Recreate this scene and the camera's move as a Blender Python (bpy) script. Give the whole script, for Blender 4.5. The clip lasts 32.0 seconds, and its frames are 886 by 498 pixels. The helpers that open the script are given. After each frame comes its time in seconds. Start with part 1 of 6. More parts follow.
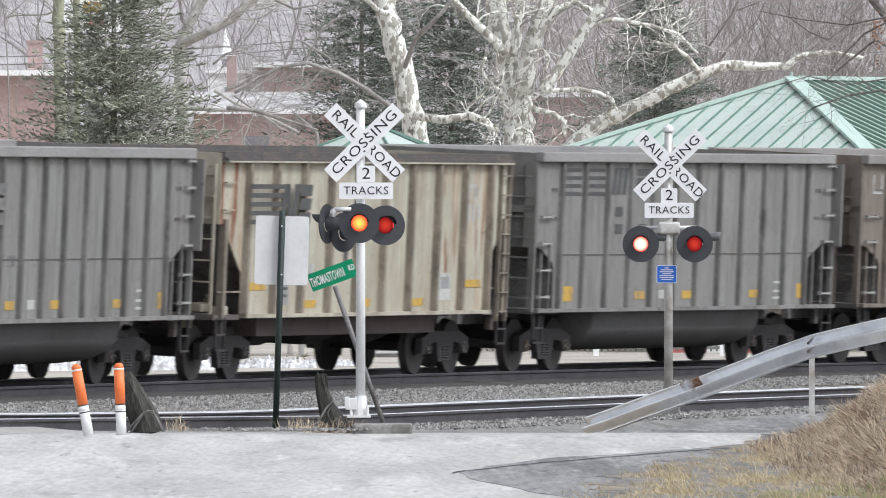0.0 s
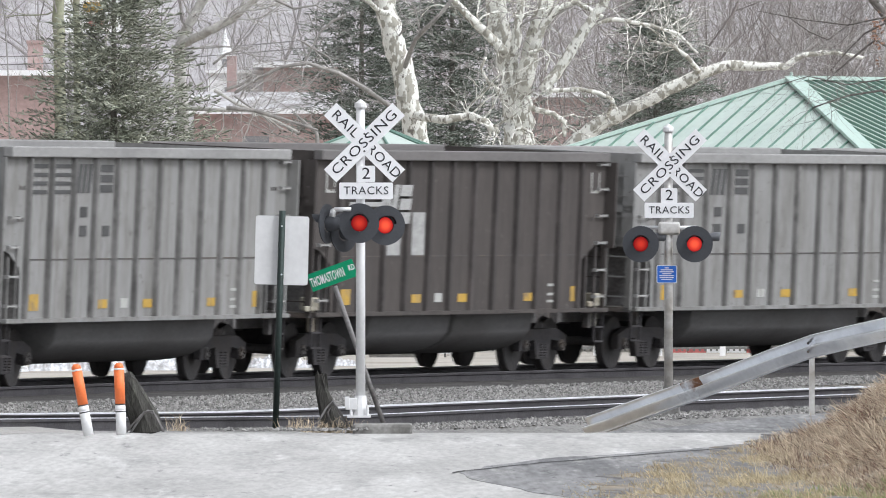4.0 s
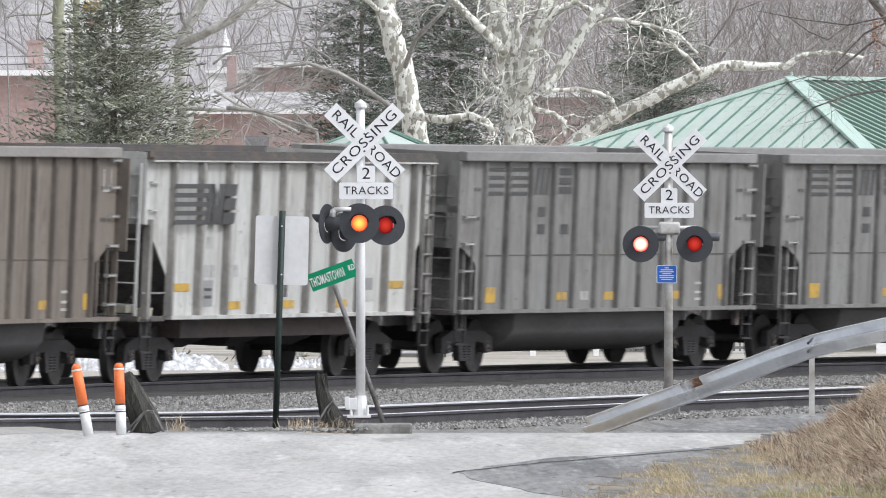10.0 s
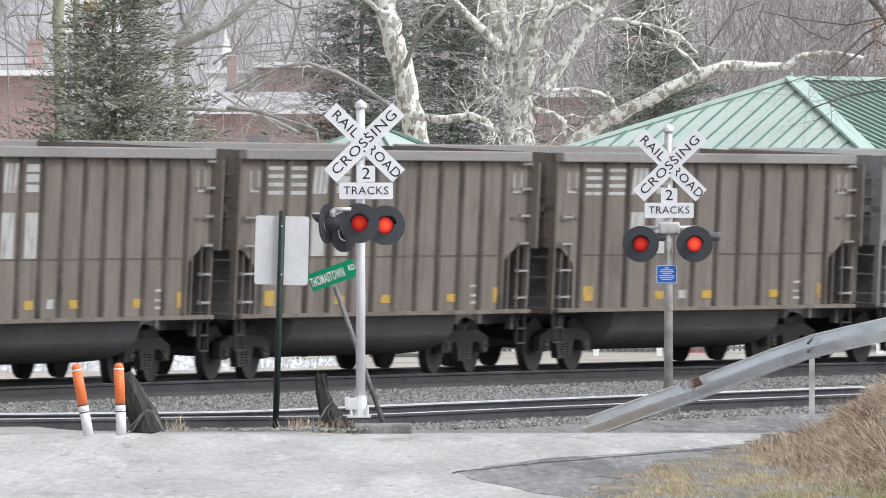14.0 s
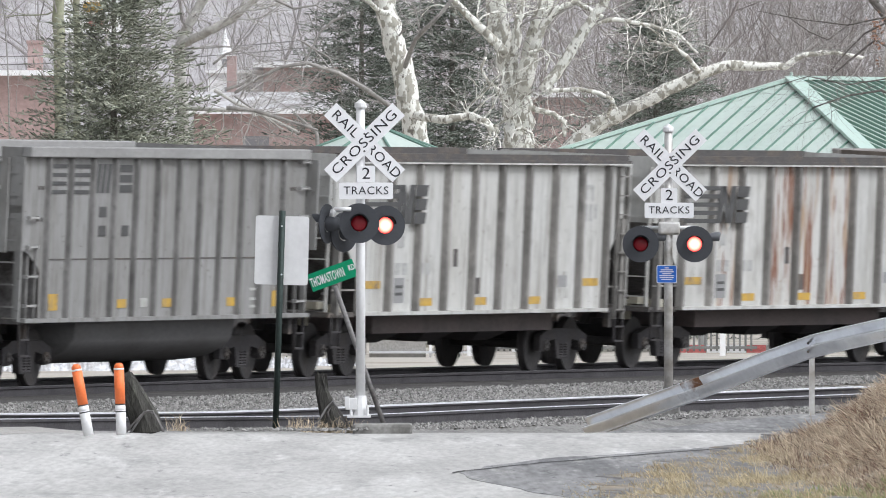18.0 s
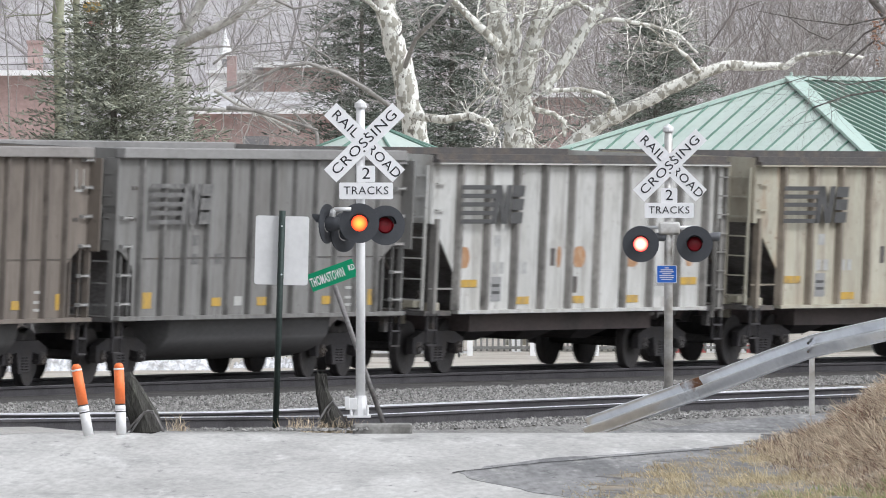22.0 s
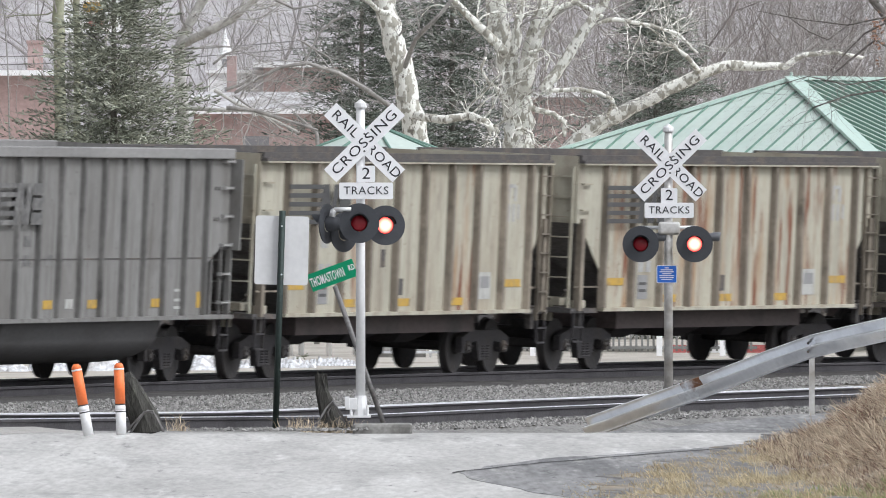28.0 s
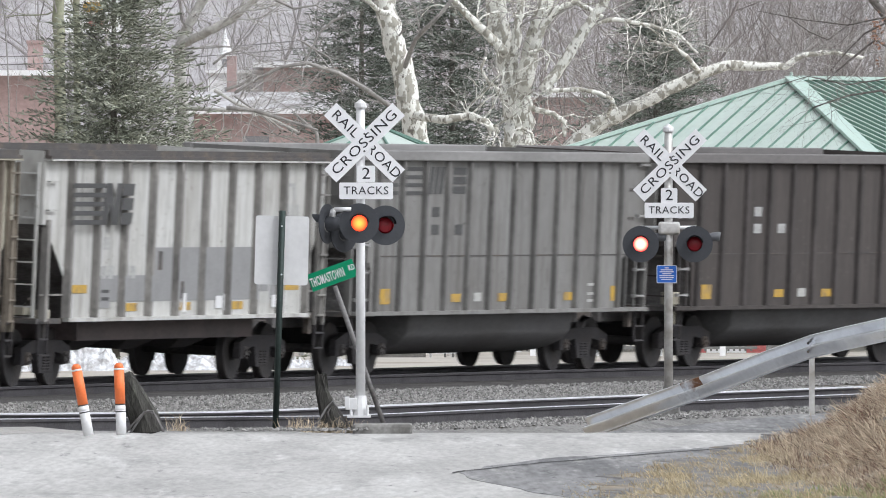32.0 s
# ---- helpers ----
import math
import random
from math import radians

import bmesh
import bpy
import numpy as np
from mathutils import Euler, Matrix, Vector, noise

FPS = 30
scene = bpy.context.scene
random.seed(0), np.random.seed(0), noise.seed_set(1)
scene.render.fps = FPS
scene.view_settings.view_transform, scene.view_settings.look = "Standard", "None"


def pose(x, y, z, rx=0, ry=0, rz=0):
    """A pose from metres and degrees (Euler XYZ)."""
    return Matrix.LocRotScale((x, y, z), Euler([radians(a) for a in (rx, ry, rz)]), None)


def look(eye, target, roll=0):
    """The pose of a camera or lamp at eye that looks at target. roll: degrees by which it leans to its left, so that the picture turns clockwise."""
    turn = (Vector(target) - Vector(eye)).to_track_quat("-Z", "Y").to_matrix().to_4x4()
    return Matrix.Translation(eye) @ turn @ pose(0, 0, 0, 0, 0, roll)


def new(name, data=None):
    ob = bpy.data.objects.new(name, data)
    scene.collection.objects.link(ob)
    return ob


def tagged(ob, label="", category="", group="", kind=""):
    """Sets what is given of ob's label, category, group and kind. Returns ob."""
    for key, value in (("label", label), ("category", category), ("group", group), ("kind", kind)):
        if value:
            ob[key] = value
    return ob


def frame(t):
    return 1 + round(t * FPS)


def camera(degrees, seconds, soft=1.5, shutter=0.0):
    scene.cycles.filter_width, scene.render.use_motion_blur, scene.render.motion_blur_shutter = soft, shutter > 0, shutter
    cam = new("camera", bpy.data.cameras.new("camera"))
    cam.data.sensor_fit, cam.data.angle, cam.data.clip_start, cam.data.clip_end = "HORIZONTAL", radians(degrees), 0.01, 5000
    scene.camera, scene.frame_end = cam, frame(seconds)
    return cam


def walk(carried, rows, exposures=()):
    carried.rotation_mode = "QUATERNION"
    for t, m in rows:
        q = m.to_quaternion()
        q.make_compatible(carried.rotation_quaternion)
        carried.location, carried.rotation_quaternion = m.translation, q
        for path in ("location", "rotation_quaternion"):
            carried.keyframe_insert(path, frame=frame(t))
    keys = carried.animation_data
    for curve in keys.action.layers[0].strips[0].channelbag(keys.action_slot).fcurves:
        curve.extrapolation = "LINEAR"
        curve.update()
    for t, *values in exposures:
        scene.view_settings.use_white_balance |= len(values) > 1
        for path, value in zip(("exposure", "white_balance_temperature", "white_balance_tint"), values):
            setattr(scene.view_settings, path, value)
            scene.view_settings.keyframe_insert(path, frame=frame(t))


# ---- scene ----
# ---------------------------------------------------------------- camera
cam = camera(3.3515, 32.0, soft=1.0, shutter=0.32)
EYE = (0.0, 0.0, 2.66)
STILL = look(EYE, (0.0, 1000.0, 0.011))
walk(cam, [(0.0, STILL), (32.0, STILL)], [(0.0, 0.43, 6150, 11), (13.0, 0.42, 6150, 11), (19.0, 0.37, 6150, 11), (32.0, 0.33, 6150, 11)])

# ---------------------------------------------------------------- daylight
SUN_UP, SUN_TURN = 50.0, 118.0
world = bpy.data.worlds.new("overcast_sky")
scene.world = world
world.use_nodes = True
wn, wl = world.node_tree.nodes, world.node_tree.links
sky = wn.new("ShaderNodeTexSky")
sky.sky_type, sky.sun_disc = "NISHITA", False
sky.sun_elevation, sky.sun_rotation = radians(SUN_UP), radians(SUN_TURN)
sky.air_density, sky.dust_density = 1.0, 3.0
pale = wn.new("ShaderNodeHueSaturation")
pale.inputs["Saturation"].default_value = 0.05
wl.new(sky.outputs[0], pale.inputs["Color"])
wl.new(pale.outputs[0], wn["Background"].inputs["Color"])
wn["Background"].inputs["Strength"].default_value = 0.15
sun = new("sun", bpy.data.lights.new("sun", "SUN"))
sun.data.energy, sun.data.angle, sun.data.color = 1.5, radians(20), (1.0, 0.99, 0.97)
sx, sy = math.sin(radians(SUN_TURN)), math.cos(radians(SUN_TURN))
sun.matrix_world = look((sx * 50, sy * 50, 50 * math.tan(radians(SUN_UP))), (0, 0, 0))


# ---------------------------------------------------------------- materials
def mat(name, base, rough=0.7, metal=0.0, vary=0.25, scale=3.0, bump=0.2, fine=40.0, second=None, amount=0.5, stretch=(1, 1, 1), coord="Object", jitter=0.0, spec=0.35, soft=0.2, streaks=(), specks=None):
    """A worn surface: base colour with broad stains of a second colour, fine grain and relief."""
    m = bpy.data.materials.new(name)
    m.use_nodes = True
    n, l = m.node_tree.nodes, m.node_tree.links
    bsdf = n["Principled BSDF"]
    bsdf.inputs["Roughness"].default_value, bsdf.inputs["Metallic"].default_value = rough, metal
    bsdf.inputs["Specular IOR Level"].default_value = spec
    tc = n.new("ShaderNodeTexCoord")
    mp = n.new("ShaderNodeMapping")
    mp.inputs["Scale"].default_value = stretch
    l.new(tc.outputs[coord], mp.inputs["Vector"])
    info = n.new("ShaderNodeObjectInfo")
    shift = n.new("ShaderNodeMath")
    shift.operation = "MULTIPLY"
    shift.inputs[1].default_value = 37.0
    l.new(info.outputs["Random"], shift.inputs[0])
    l.new(shift.outputs[0], mp.inputs["Location"])
    broad, grain = n.new("ShaderNodeTexNoise"), n.new("ShaderNodeTexNoise")
    broad.inputs["Scale"].default_value, broad.inputs["Detail"].default_value = scale, 6
    grain.inputs["Scale"].default_value, grain.inputs["Detail"].default_value = fine, 4
    l.new(mp.outputs[0], broad.inputs["Vector"])
    l.new(mp.outputs[0], grain.inputs["Vector"])
    ramp = n.new("ShaderNodeMapRange")
    ramp.inputs["From Min"].default_value, ramp.inputs["From Max"].default_value = 0.72 - 0.3 * amount - soft / 2, 0.72 - 0.3 * amount + soft / 2
    l.new(broad.outputs[0], ramp.inputs["Value"])
    mix = n.new("ShaderNodeMix")
    mix.data_type = "RGBA"
    other = second or tuple(c * (1 - vary) for c in base)
    mix.inputs["A"].default_value, mix.inputs["B"].default_value = (*base, 1), (*other, 1)
    l.new(ramp.outputs[0], mix.inputs["Factor"])
    colour = mix.outputs["Result"]

    def layer(tone, size, freq, lo, hi, seed):
        """Another stain of its own grain laid over the rest."""
        nonlocal colour
        where = n.new("ShaderNodeMapping")
        where.inputs["Scale"].default_value = size
        place = n.new("ShaderNodeVectorMath")
        place.operation = "ADD"
        place.inputs[1].default_value = (seed, seed * 0.7, seed * 1.3)
        spread = n.new("ShaderNodeTexNoise")
        spread.inputs["Scale"].default_value, spread.inputs["Detail"].default_value, spread.inputs["Roughness"].default_value = freq, 5, 0.62
        cut = n.new("ShaderNodeMapRange")
        cut.inputs["From Min"].default_value, cut.inputs["From Max"].default_value = lo, hi
        over = n.new("ShaderNodeMix")
        over.data_type = "RGBA"
        over.inputs["B"].default_value = (*tone, 1)
        l.new(tc.outputs[coord], place.inputs[0])
        l.new(place.outputs[0], where.inputs["Vector"])
        l.new(shift.outputs[0], where.inputs["Location"])
        l.new(where.outputs[0], spread.inputs["Vector"])
        l.new(spread.outputs[0], cut.inputs["Value"])
        l.new(cut.outputs[0], over.inputs["Factor"])
        l.new(colour, over.inputs["A"])
        colour = over.outputs["Result"]

    for k, (tone, size, lo, hi) in enumerate(streaks):
        layer(tone, size, 1.0, lo, hi, 3.1 + 5.7 * k)
    if specks:
        layer(specks, (1, 1, 1), 9.0, 0.63, 0.72, 11.0)
    hsv = n.new("ShaderNodeHueSaturation")
    l.new(colour, hsv.inputs["Color"])
    val = n.new("ShaderNodeMapRange")
    val.inputs["From Min"].default_value, val.inputs["From Max"].default_value = 0.25, 0.75
    val.inputs["To Min"].default_value, val.inputs["To Max"].default_value = 1 - vary, 1 + vary
    l.new(grain.outputs[0], val.inputs["Value"])
    if jitter:
        jit = n.new("ShaderNodeMapRange")
        jit.inputs["To Min"].default_value, jit.inputs["To Max"].default_value = 1 - jitter, 1 + jitter
        l.new(info.outputs["Random"], jit.inputs["Value"])
        mul = n.new("ShaderNodeMath")
        mul.operation = "MULTIPLY"
        l.new(val.outputs[0], mul.inputs[0])
        l.new(jit.outputs[0], mul.inputs[1])
        l.new(mul.outputs[0], hsv.inputs["Value"])
    else:
        l.new(val.outputs[0], hsv.inputs["Value"])
    l.new(hsv.outputs[0], bsdf.inputs["Base Color"])
    if bump:
        bp = n.new("ShaderNodeBump")
        bp.inputs["Strength"].default_value, bp.inputs["Distance"].default_value = bump, 0.02
        l.new(grain.outputs[0], bp.inputs["Height"])
        l.new(bp.outputs[0], bsdf.inputs["Normal"])
    return m


def glow(name, inner, outer, radius, power):
    """A lit lamp face, hotter in its middle."""
    m = bpy.data.materials.new(name)
    m.use_nodes = True
    n, l = m.node_tree.nodes, m.node_tree.links
    n.remove(n["Principled BSDF"])
    tc, ln, mr = n.new("ShaderNodeTexCoord"), n.new("ShaderNodeVectorMath"), n.new("ShaderNodeMapRange")
    ln.operation = "LENGTH"
    flat = n.new("ShaderNodeVectorMath")
    flat.operation = "MULTIPLY"
    flat.inputs[1].default_value = (1, 0, 1)
    l.new(tc.outputs["Object"], flat.inputs[0])
    l.new(flat.outputs[0], ln.inputs[0])
    mr.inputs["From Min"].default_value, mr.inputs["From Max"].default_value = radius * 0.2, radius * 0.92
    l.new(ln.outputs["Value"], mr.inputs["Value"])
    mx, em = n.new("ShaderNodeMix"), n.new("ShaderNodeEmission")
    mx.data_type = "RGBA"
    mx.inputs["A"].default_value, mx.inputs["B"].default_value = (*inner, 1), (*outer, 1)
    l.new(mr.outputs[0], mx.inputs["Factor"])
    l.new(mx.outputs["Result"], em.inputs["Color"])
    em.inputs["Strength"].default_value = power
    l.new(em.outputs[0], n["Material Output"].inputs["Surface"])
    return m


M = {
    "asphalt": mat("pale_asphalt", (0.475, 0.468, 0.452), 0.9, vary=0.17, scale=0.8, fine=15, bump=0.2, second=(0.375, 0.368, 0.355), amount=0.8, stretch=(1, 0.07, 1), soft=0.22, streaks=(((0.31, 0.305, 0.295), (1.4, 0.16, 1), 0.56, 0.70), ((0.25, 0.245, 0.24), (5.0, 0.5, 1), 0.63, 0.70), ((0.54, 0.535, 0.52), (2.2, 0.12, 1), 0.58, 0.72))),
    "dark_asphalt": mat("dark_asphalt", (0.23, 0.228, 0.228), 0.9, vary=0.3, scale=1.6, fine=14, bump=0.4, second=(0.15, 0.15, 0.152), amount=0.7, stretch=(1, 0.05, 1), streaks=(((0.33, 0.325, 0.31), (2.5, 0.2, 1), 0.54, 0.68), ((0.10, 0.10, 0.10), (6, 0.6, 1), 0.60, 0.68))),
    "earth": mat("winter_ground", (0.22, 0.19, 0.15), 0.95, vary=0.3, scale=0.2, fine=6, bump=0.6, second=(0.12, 0.11, 0.09)),
    "lot": mat("sandy_lot", (0.43, 0.40, 0.355), 0.95, vary=0.2, scale=0.5, fine=8, bump=0.4, second=(0.30, 0.27, 0.23)),
    "ballast": mat("grey_ballast", (0.22, 0.215, 0.205), 0.95, vary=0.45, scale=1.2, fine=16, bump=1.0, second=(0.15, 0.147, 0.143)),
    "dark_ballast": mat("soiled_shadow_ballast", (0.055, 0.052, 0.05), 0.95, vary=0.4, scale=1.2, fine=16, bump=1.0, second=(0.09, 0.085, 0.08)),
    "stone": mat("ballast_stone", (0.205, 0.20, 0.19), 0.9, vary=0.3, scale=6, fine=30, jitter=0.4),
    "rail": mat("rusty_rail", (0.085, 0.08, 0.085), 0.6, 0.5, vary=0.3, scale=2, fine=30),
    # Polished head; near-white base stands in for the sky reflected in it.
    "railhead": mat("polished_rail_sheen", (0.80, 0.81, 0.84), 0.4, 0.35, vary=0.1, scale=1, fine=30, bump=0),
    "dull_head": mat("dull_rail_head", (0.17, 0.165, 0.17), 0.55, 0.3, vary=0.2, scale=1, fine=30, bump=0),
    "tie": mat("creosoted_wood", (0.07, 0.06, 0.05), 0.9, vary=0.4, scale=2, fine=20),
    # Black and iron are lightened to carry veiling haze over the dark recesses.
    "black": mat("sooty_hazed_steel", (0.19, 0.183, 0.18), 0.9, 0.0, vary=0.3, scale=2, fine=20, second=(0.11, 0.102, 0.098)),
    "iron": mat("dusty_hazed_iron", (0.082, 0.077, 0.075), 0.85, 0.0, vary=0.3, scale=2.5, fine=20, second=(0.12, 0.10, 0.085)),
    "wheel": mat("wheel_steel", (0.055, 0.052, 0.052), 0.75, 0.1, vary=0.3, scale=3, fine=20, second=(0.065, 0.058, 0.055)),
    "grey": mat("worn_grey_paint", (0.255, 0.254, 0.248), 0.7, vary=0.12, scale=1.4, fine=11, bump=0.06, second=(0.20, 0.196, 0.186), stretch=(1.3, 1, 0.4), soft=0.34, jitter=0.07, streaks=(((0.135, 0.126, 0.114), (5.5, 1, 0.35), 0.50, 0.78), ((0.135, 0.126, 0.114), (1.6, 1, 1.1), 0.56, 0.82)), specks=(0.11, 0.10, 0.092)),
    "brown": mat("worn_brown_paint", (0.184, 0.158, 0.134), 0.75, vary=0.12, scale=1.4, fine=11, bump=0.06, second=(0.14, 0.118, 0.098), stretch=(1.3, 1, 0.4), soft=0.34, jitter=0.07, streaks=(((0.088, 0.074, 0.063), (5.5, 1, 0.35), 0.50, 0.78), ((0.088, 0.074, 0.063), (1.6, 1, 1.1), 0.56, 0.82)), specks=(0.085, 0.068, 0.055)),
    "white": mat("worn_white_paint", (0.475, 0.475, 0.458), 0.65, vary=0.12, scale=1.4, fine=11, bump=0.06, second=(0.385, 0.378, 0.352), stretch=(1.3, 1, 0.4), soft=0.34, jitter=0.07, streaks=(((0.235, 0.22, 0.195), (5.5, 1, 0.35), 0.50, 0.78), ((0.235, 0.22, 0.195), (1.6, 1, 1.1), 0.56, 0.82)), specks=(0.19, 0.165, 0.14)),
    "cream": mat("worn_cream_paint", (0.40, 0.383, 0.312), 0.7, vary=0.12, scale=1.4, fine=11, bump=0.06, second=(0.305, 0.268, 0.205), stretch=(1.3, 1, 0.4), soft=0.34, jitter=0.07, streaks=(((0.215, 0.182, 0.145), (5.5, 1, 0.35), 0.50, 0.78), ((0.215, 0.182, 0.145), (1.6, 1, 1.1), 0.56, 0.82)), specks=(0.17, 0.125, 0.09)),
    "dim_grey": mat("sooty_grey_paint", (0.205, 0.203, 0.195), 0.72, vary=0.12, scale=1.4, fine=11, bump=0.06, second=(0.162, 0.156, 0.146), stretch=(1.3, 1, 0.4), soft=0.34, jitter=0.07, streaks=(((0.105, 0.097, 0.087), (5.5, 1, 0.35), 0.50, 0.78), ((0.11, 0.10, 0.09), (1.6, 1, 1.1), 0.56, 0.82)), specks=(0.09, 0.082, 0.075)),
    "charcoal": mat("charcoal_paint", (0.071, 0.062, 0.057), 0.75, vary=0.12, scale=1.4, fine=11, bump=0.06, second=(0.053, 0.046, 0.043), stretch=(1.3, 1, 0.4), soft=0.34, jitter=0.07, streaks=(((0.044, 0.038, 0.036), (5.5, 1, 0.35), 0.50, 0.78), ((0.044, 0.038, 0.036), (1.6, 1, 1.1), 0.56, 0.82)), specks=(0.12, 0.11, 0.10)),
    "yellow": mat("yellow_sheet", (0.46, 0.29, 0.05), 0.6, vary=0.15, scale=5, fine=30, bump=0, second=(0.36, 0.25, 0.10), streaks=(((0.19, 0.14, 0.09), (5, 1, 3), 0.52, 0.68),)),
    "decal_white": mat("white_stencil", (0.42, 0.42, 0.40), 0.6, vary=0.12, scale=4, fine=30, bump=0, streaks=(((0.22, 0.20, 0.18), (5, 1, 2.0), 0.54, 0.70),)),
    "decal_dark": mat("dark_stencil", (0.07, 0.07, 0.07), 0.6, vary=0.2, scale=4, fine=30, bump=0),
    "sign": mat("sign_white", (0.80, 0.80, 0.81), 0.4, vary=0.03, scale=2, fine=20, bump=0),
    "sign_back": mat("sign_back_aluminium", (0.66, 0.66, 0.66), 0.55, 0.0, vary=0.05, scale=2, fine=14, bump=0.05),
    "letter": mat("sign_black", (0.02, 0.02, 0.025), 0.5, vary=0.1, bump=0),
    "green": mat("street_green", (0.0, 0.26, 0.12), 0.4, vary=0.06, bump=0),
    "blue": mat("notice_blue", (0.03, 0.15, 0.60), 0.4, vary=0.06, bump=0),
    "mast": mat("white_mast_paint", (0.72, 0.72, 0.72), 0.45, 0.2, vary=0.06, scale=3, fine=20, bump=0.05),
    "mast_grey": mat("aluminium_mast", (0.60, 0.59, 0.57), 0.45, 0.5, vary=0.12, scale=3, fine=20, bump=0.05, second=(0.40, 0.37, 0.33)),
    "lamp_black": mat("lamp_black", (0.05, 0.053, 0.06), 0.65, vary=0.1, bump=0),
    "lens_off": mat("unlit_red_lens", (0.26, 0.012, 0.02), 0.3, vary=0.25, scale=8, fine=60, bump=0.1),
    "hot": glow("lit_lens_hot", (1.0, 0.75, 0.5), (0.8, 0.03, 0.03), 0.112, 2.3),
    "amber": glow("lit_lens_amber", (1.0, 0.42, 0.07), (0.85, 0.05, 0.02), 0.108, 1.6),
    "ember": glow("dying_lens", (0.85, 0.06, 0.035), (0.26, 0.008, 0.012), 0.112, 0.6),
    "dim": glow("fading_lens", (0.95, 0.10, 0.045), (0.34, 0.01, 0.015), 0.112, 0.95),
    "galv": mat("galvanised_steel", (0.92, 0.94, 0.97), 0.3, 0.9, vary=0.05, scale=2, fine=12, bump=0.04, second=(0.80, 0.82, 0.855), streaks=(((0.48, 0.42, 0.36), (3, 3, 12), 0.66, 0.76),)),
    "galv_rust": mat("rusted_galvanised", (0.78, 0.80, 0.83), 0.42, 0.6, vary=0.15, scale=3.2, fine=20, bump=0.05, amount=0.72, second=(0.25, 0.13, 0.075), soft=0.12),
    "post_green": mat("dark_green_post", (0.035, 0.05, 0.045), 0.6, 0.3, vary=0.2, scale=4, fine=20),
    "orange": mat("orange_plastic", (0.85, 0.20, 0.06), 0.45, vary=0.08, scale=4, bump=0),
    "plastic": mat("white_plastic", (0.82, 0.82, 0.82), 0.4, vary=0.05, scale=4, bump=0),
    "timber": mat("weathered_timber", (0.055, 0.053, 0.047), 0.9, vary=0.4, scale=4, fine=25, bump=0.8, stretch=(3, 3, 0.4), second=(0.03, 0.028, 0.026), streaks=(((0.12, 0.125, 0.10), (9, 9, 1.2), 0.56, 0.68),)),
    "concrete": mat("old_concrete", (0.34, 0.33, 0.31), 0.9, vary=0.2, scale=3, fine=20, bump=0.3),
    "roof": mat("pale_green_metal_roof", (0.475, 0.545, 0.50), 0.35, 0.0, vary=0.05, scale=0.8, fine=8, bump=0, second=(0.43, 0.505, 0.46)),
    "roof_seam": mat("green_roof_seam", (0.15, 0.25, 0.205), 0.45, vary=0.1, bump=0),
    "roof_edge": mat("green_roof_trim", (0.46, 0.58, 0.52), 0.4, vary=0.05, bump=0),
    # Brick made paler to carry the distance haze in its colour.
    "brick": mat("red_brick", (0.41, 0.295, 0.275), 0.9, vary=0.15, scale=1, fine=10, bump=0.2, second=(0.44, 0.34, 0.32)),
    "white_wood": mat("white_clapboard", (0.88, 0.88, 0.88), 0.6, vary=0.04, scale=1, fine=10, bump=0.05),
    "snow": mat("old_snow", (0.66, 0.67, 0.69), 0.85, vary=0.25, scale=5, fine=18, bump=0.5, second=(0.36, 0.35, 0.345), amount=0.6),
    "sycamore": mat("mottled_sycamore_bark", (0.76, 0.755, 0.70), 0.85, vary=0.12, scale=5.0, fine=28, bump=0.3, second=(0.36, 0.345, 0.295), amount=0.66, stretch=(1.5, 1.5, 0.9), soft=0.05, streaks=(((0.20, 0.185, 0.16), (10, 10, 6), 0.59, 0.64),)),
    "bark": mat("grey_bark", (0.33, 0.315, 0.295), 0.9, vary=0.25, scale=3, fine=14, bump=0.3),
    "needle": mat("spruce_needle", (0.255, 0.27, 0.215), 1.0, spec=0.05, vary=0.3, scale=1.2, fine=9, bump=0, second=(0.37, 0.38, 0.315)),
    # Darker copy of the needles, shade put into the colour, for the rear spruces.
    "shaded_needle": mat("shaded_spruce_needle", (0.165, 0.185, 0.158), 1.0, spec=0.05, vary=0.3, scale=1.2, fine=9, bump=0, second=(0.25, 0.265, 0.225)),
    "weed": mat("dry_weed", (0.31, 0.215, 0.155), 0.9, vary=0.3, scale=3, fine=12, bump=0, second=(0.52, 0.42, 0.31), amount=0.8, stretch=(1, 0.2, 1), streaks=(((0.16, 0.075, 0.055), (3.5, 0.6, 3.5), 0.54, 0.64),)),
    "grass": mat("faded_grass", (0.50, 0.42, 0.27), 0.9, vary=0.3, scale=2, fine=12, bump=0, second=(0.33, 0.25, 0.15)),
    # Hill grey has the distance haze painted in; there is no volume.
    "hill": mat("hazed_hillside", (0.40, 0.387, 0.392), 1.0, vary=0.18, scale=0.12, fine=1.2, bump=0.3, second=(0.30, 0.28, 0.283), stretch=(1, 1, 0.5)),
    "fence": mat("fence_grey", (0.22, 0.22, 0.21), 0.7, vary=0.2),
    "pink": mat("faded_red_paint", (0.55, 0.16, 0.15), 0.7, vary=0.2, scale=3),
}


# ---------------------------------------------------------------- mesh helpers
def box(bm, lo, hi):
    x0, y0, z0 = lo
    x1, y1, z1 = hi
    v = [bm.verts.new(p) for p in ((x0, y0, z0), (x1, y0, z0), (x1, y1, z0), (x0, y1, z0), (x0, y0, z1), (x1, y0, z1), (x1, y1, z1), (x0, y1, z1))]
    for q in ((0, 3, 2, 1), (4, 5, 6, 7), (0, 1, 5, 4), (1, 2, 6, 5), (2, 3, 7, 6), (3, 0, 4, 7)):
        bm.faces.new([v[i] for i in q])
    return v


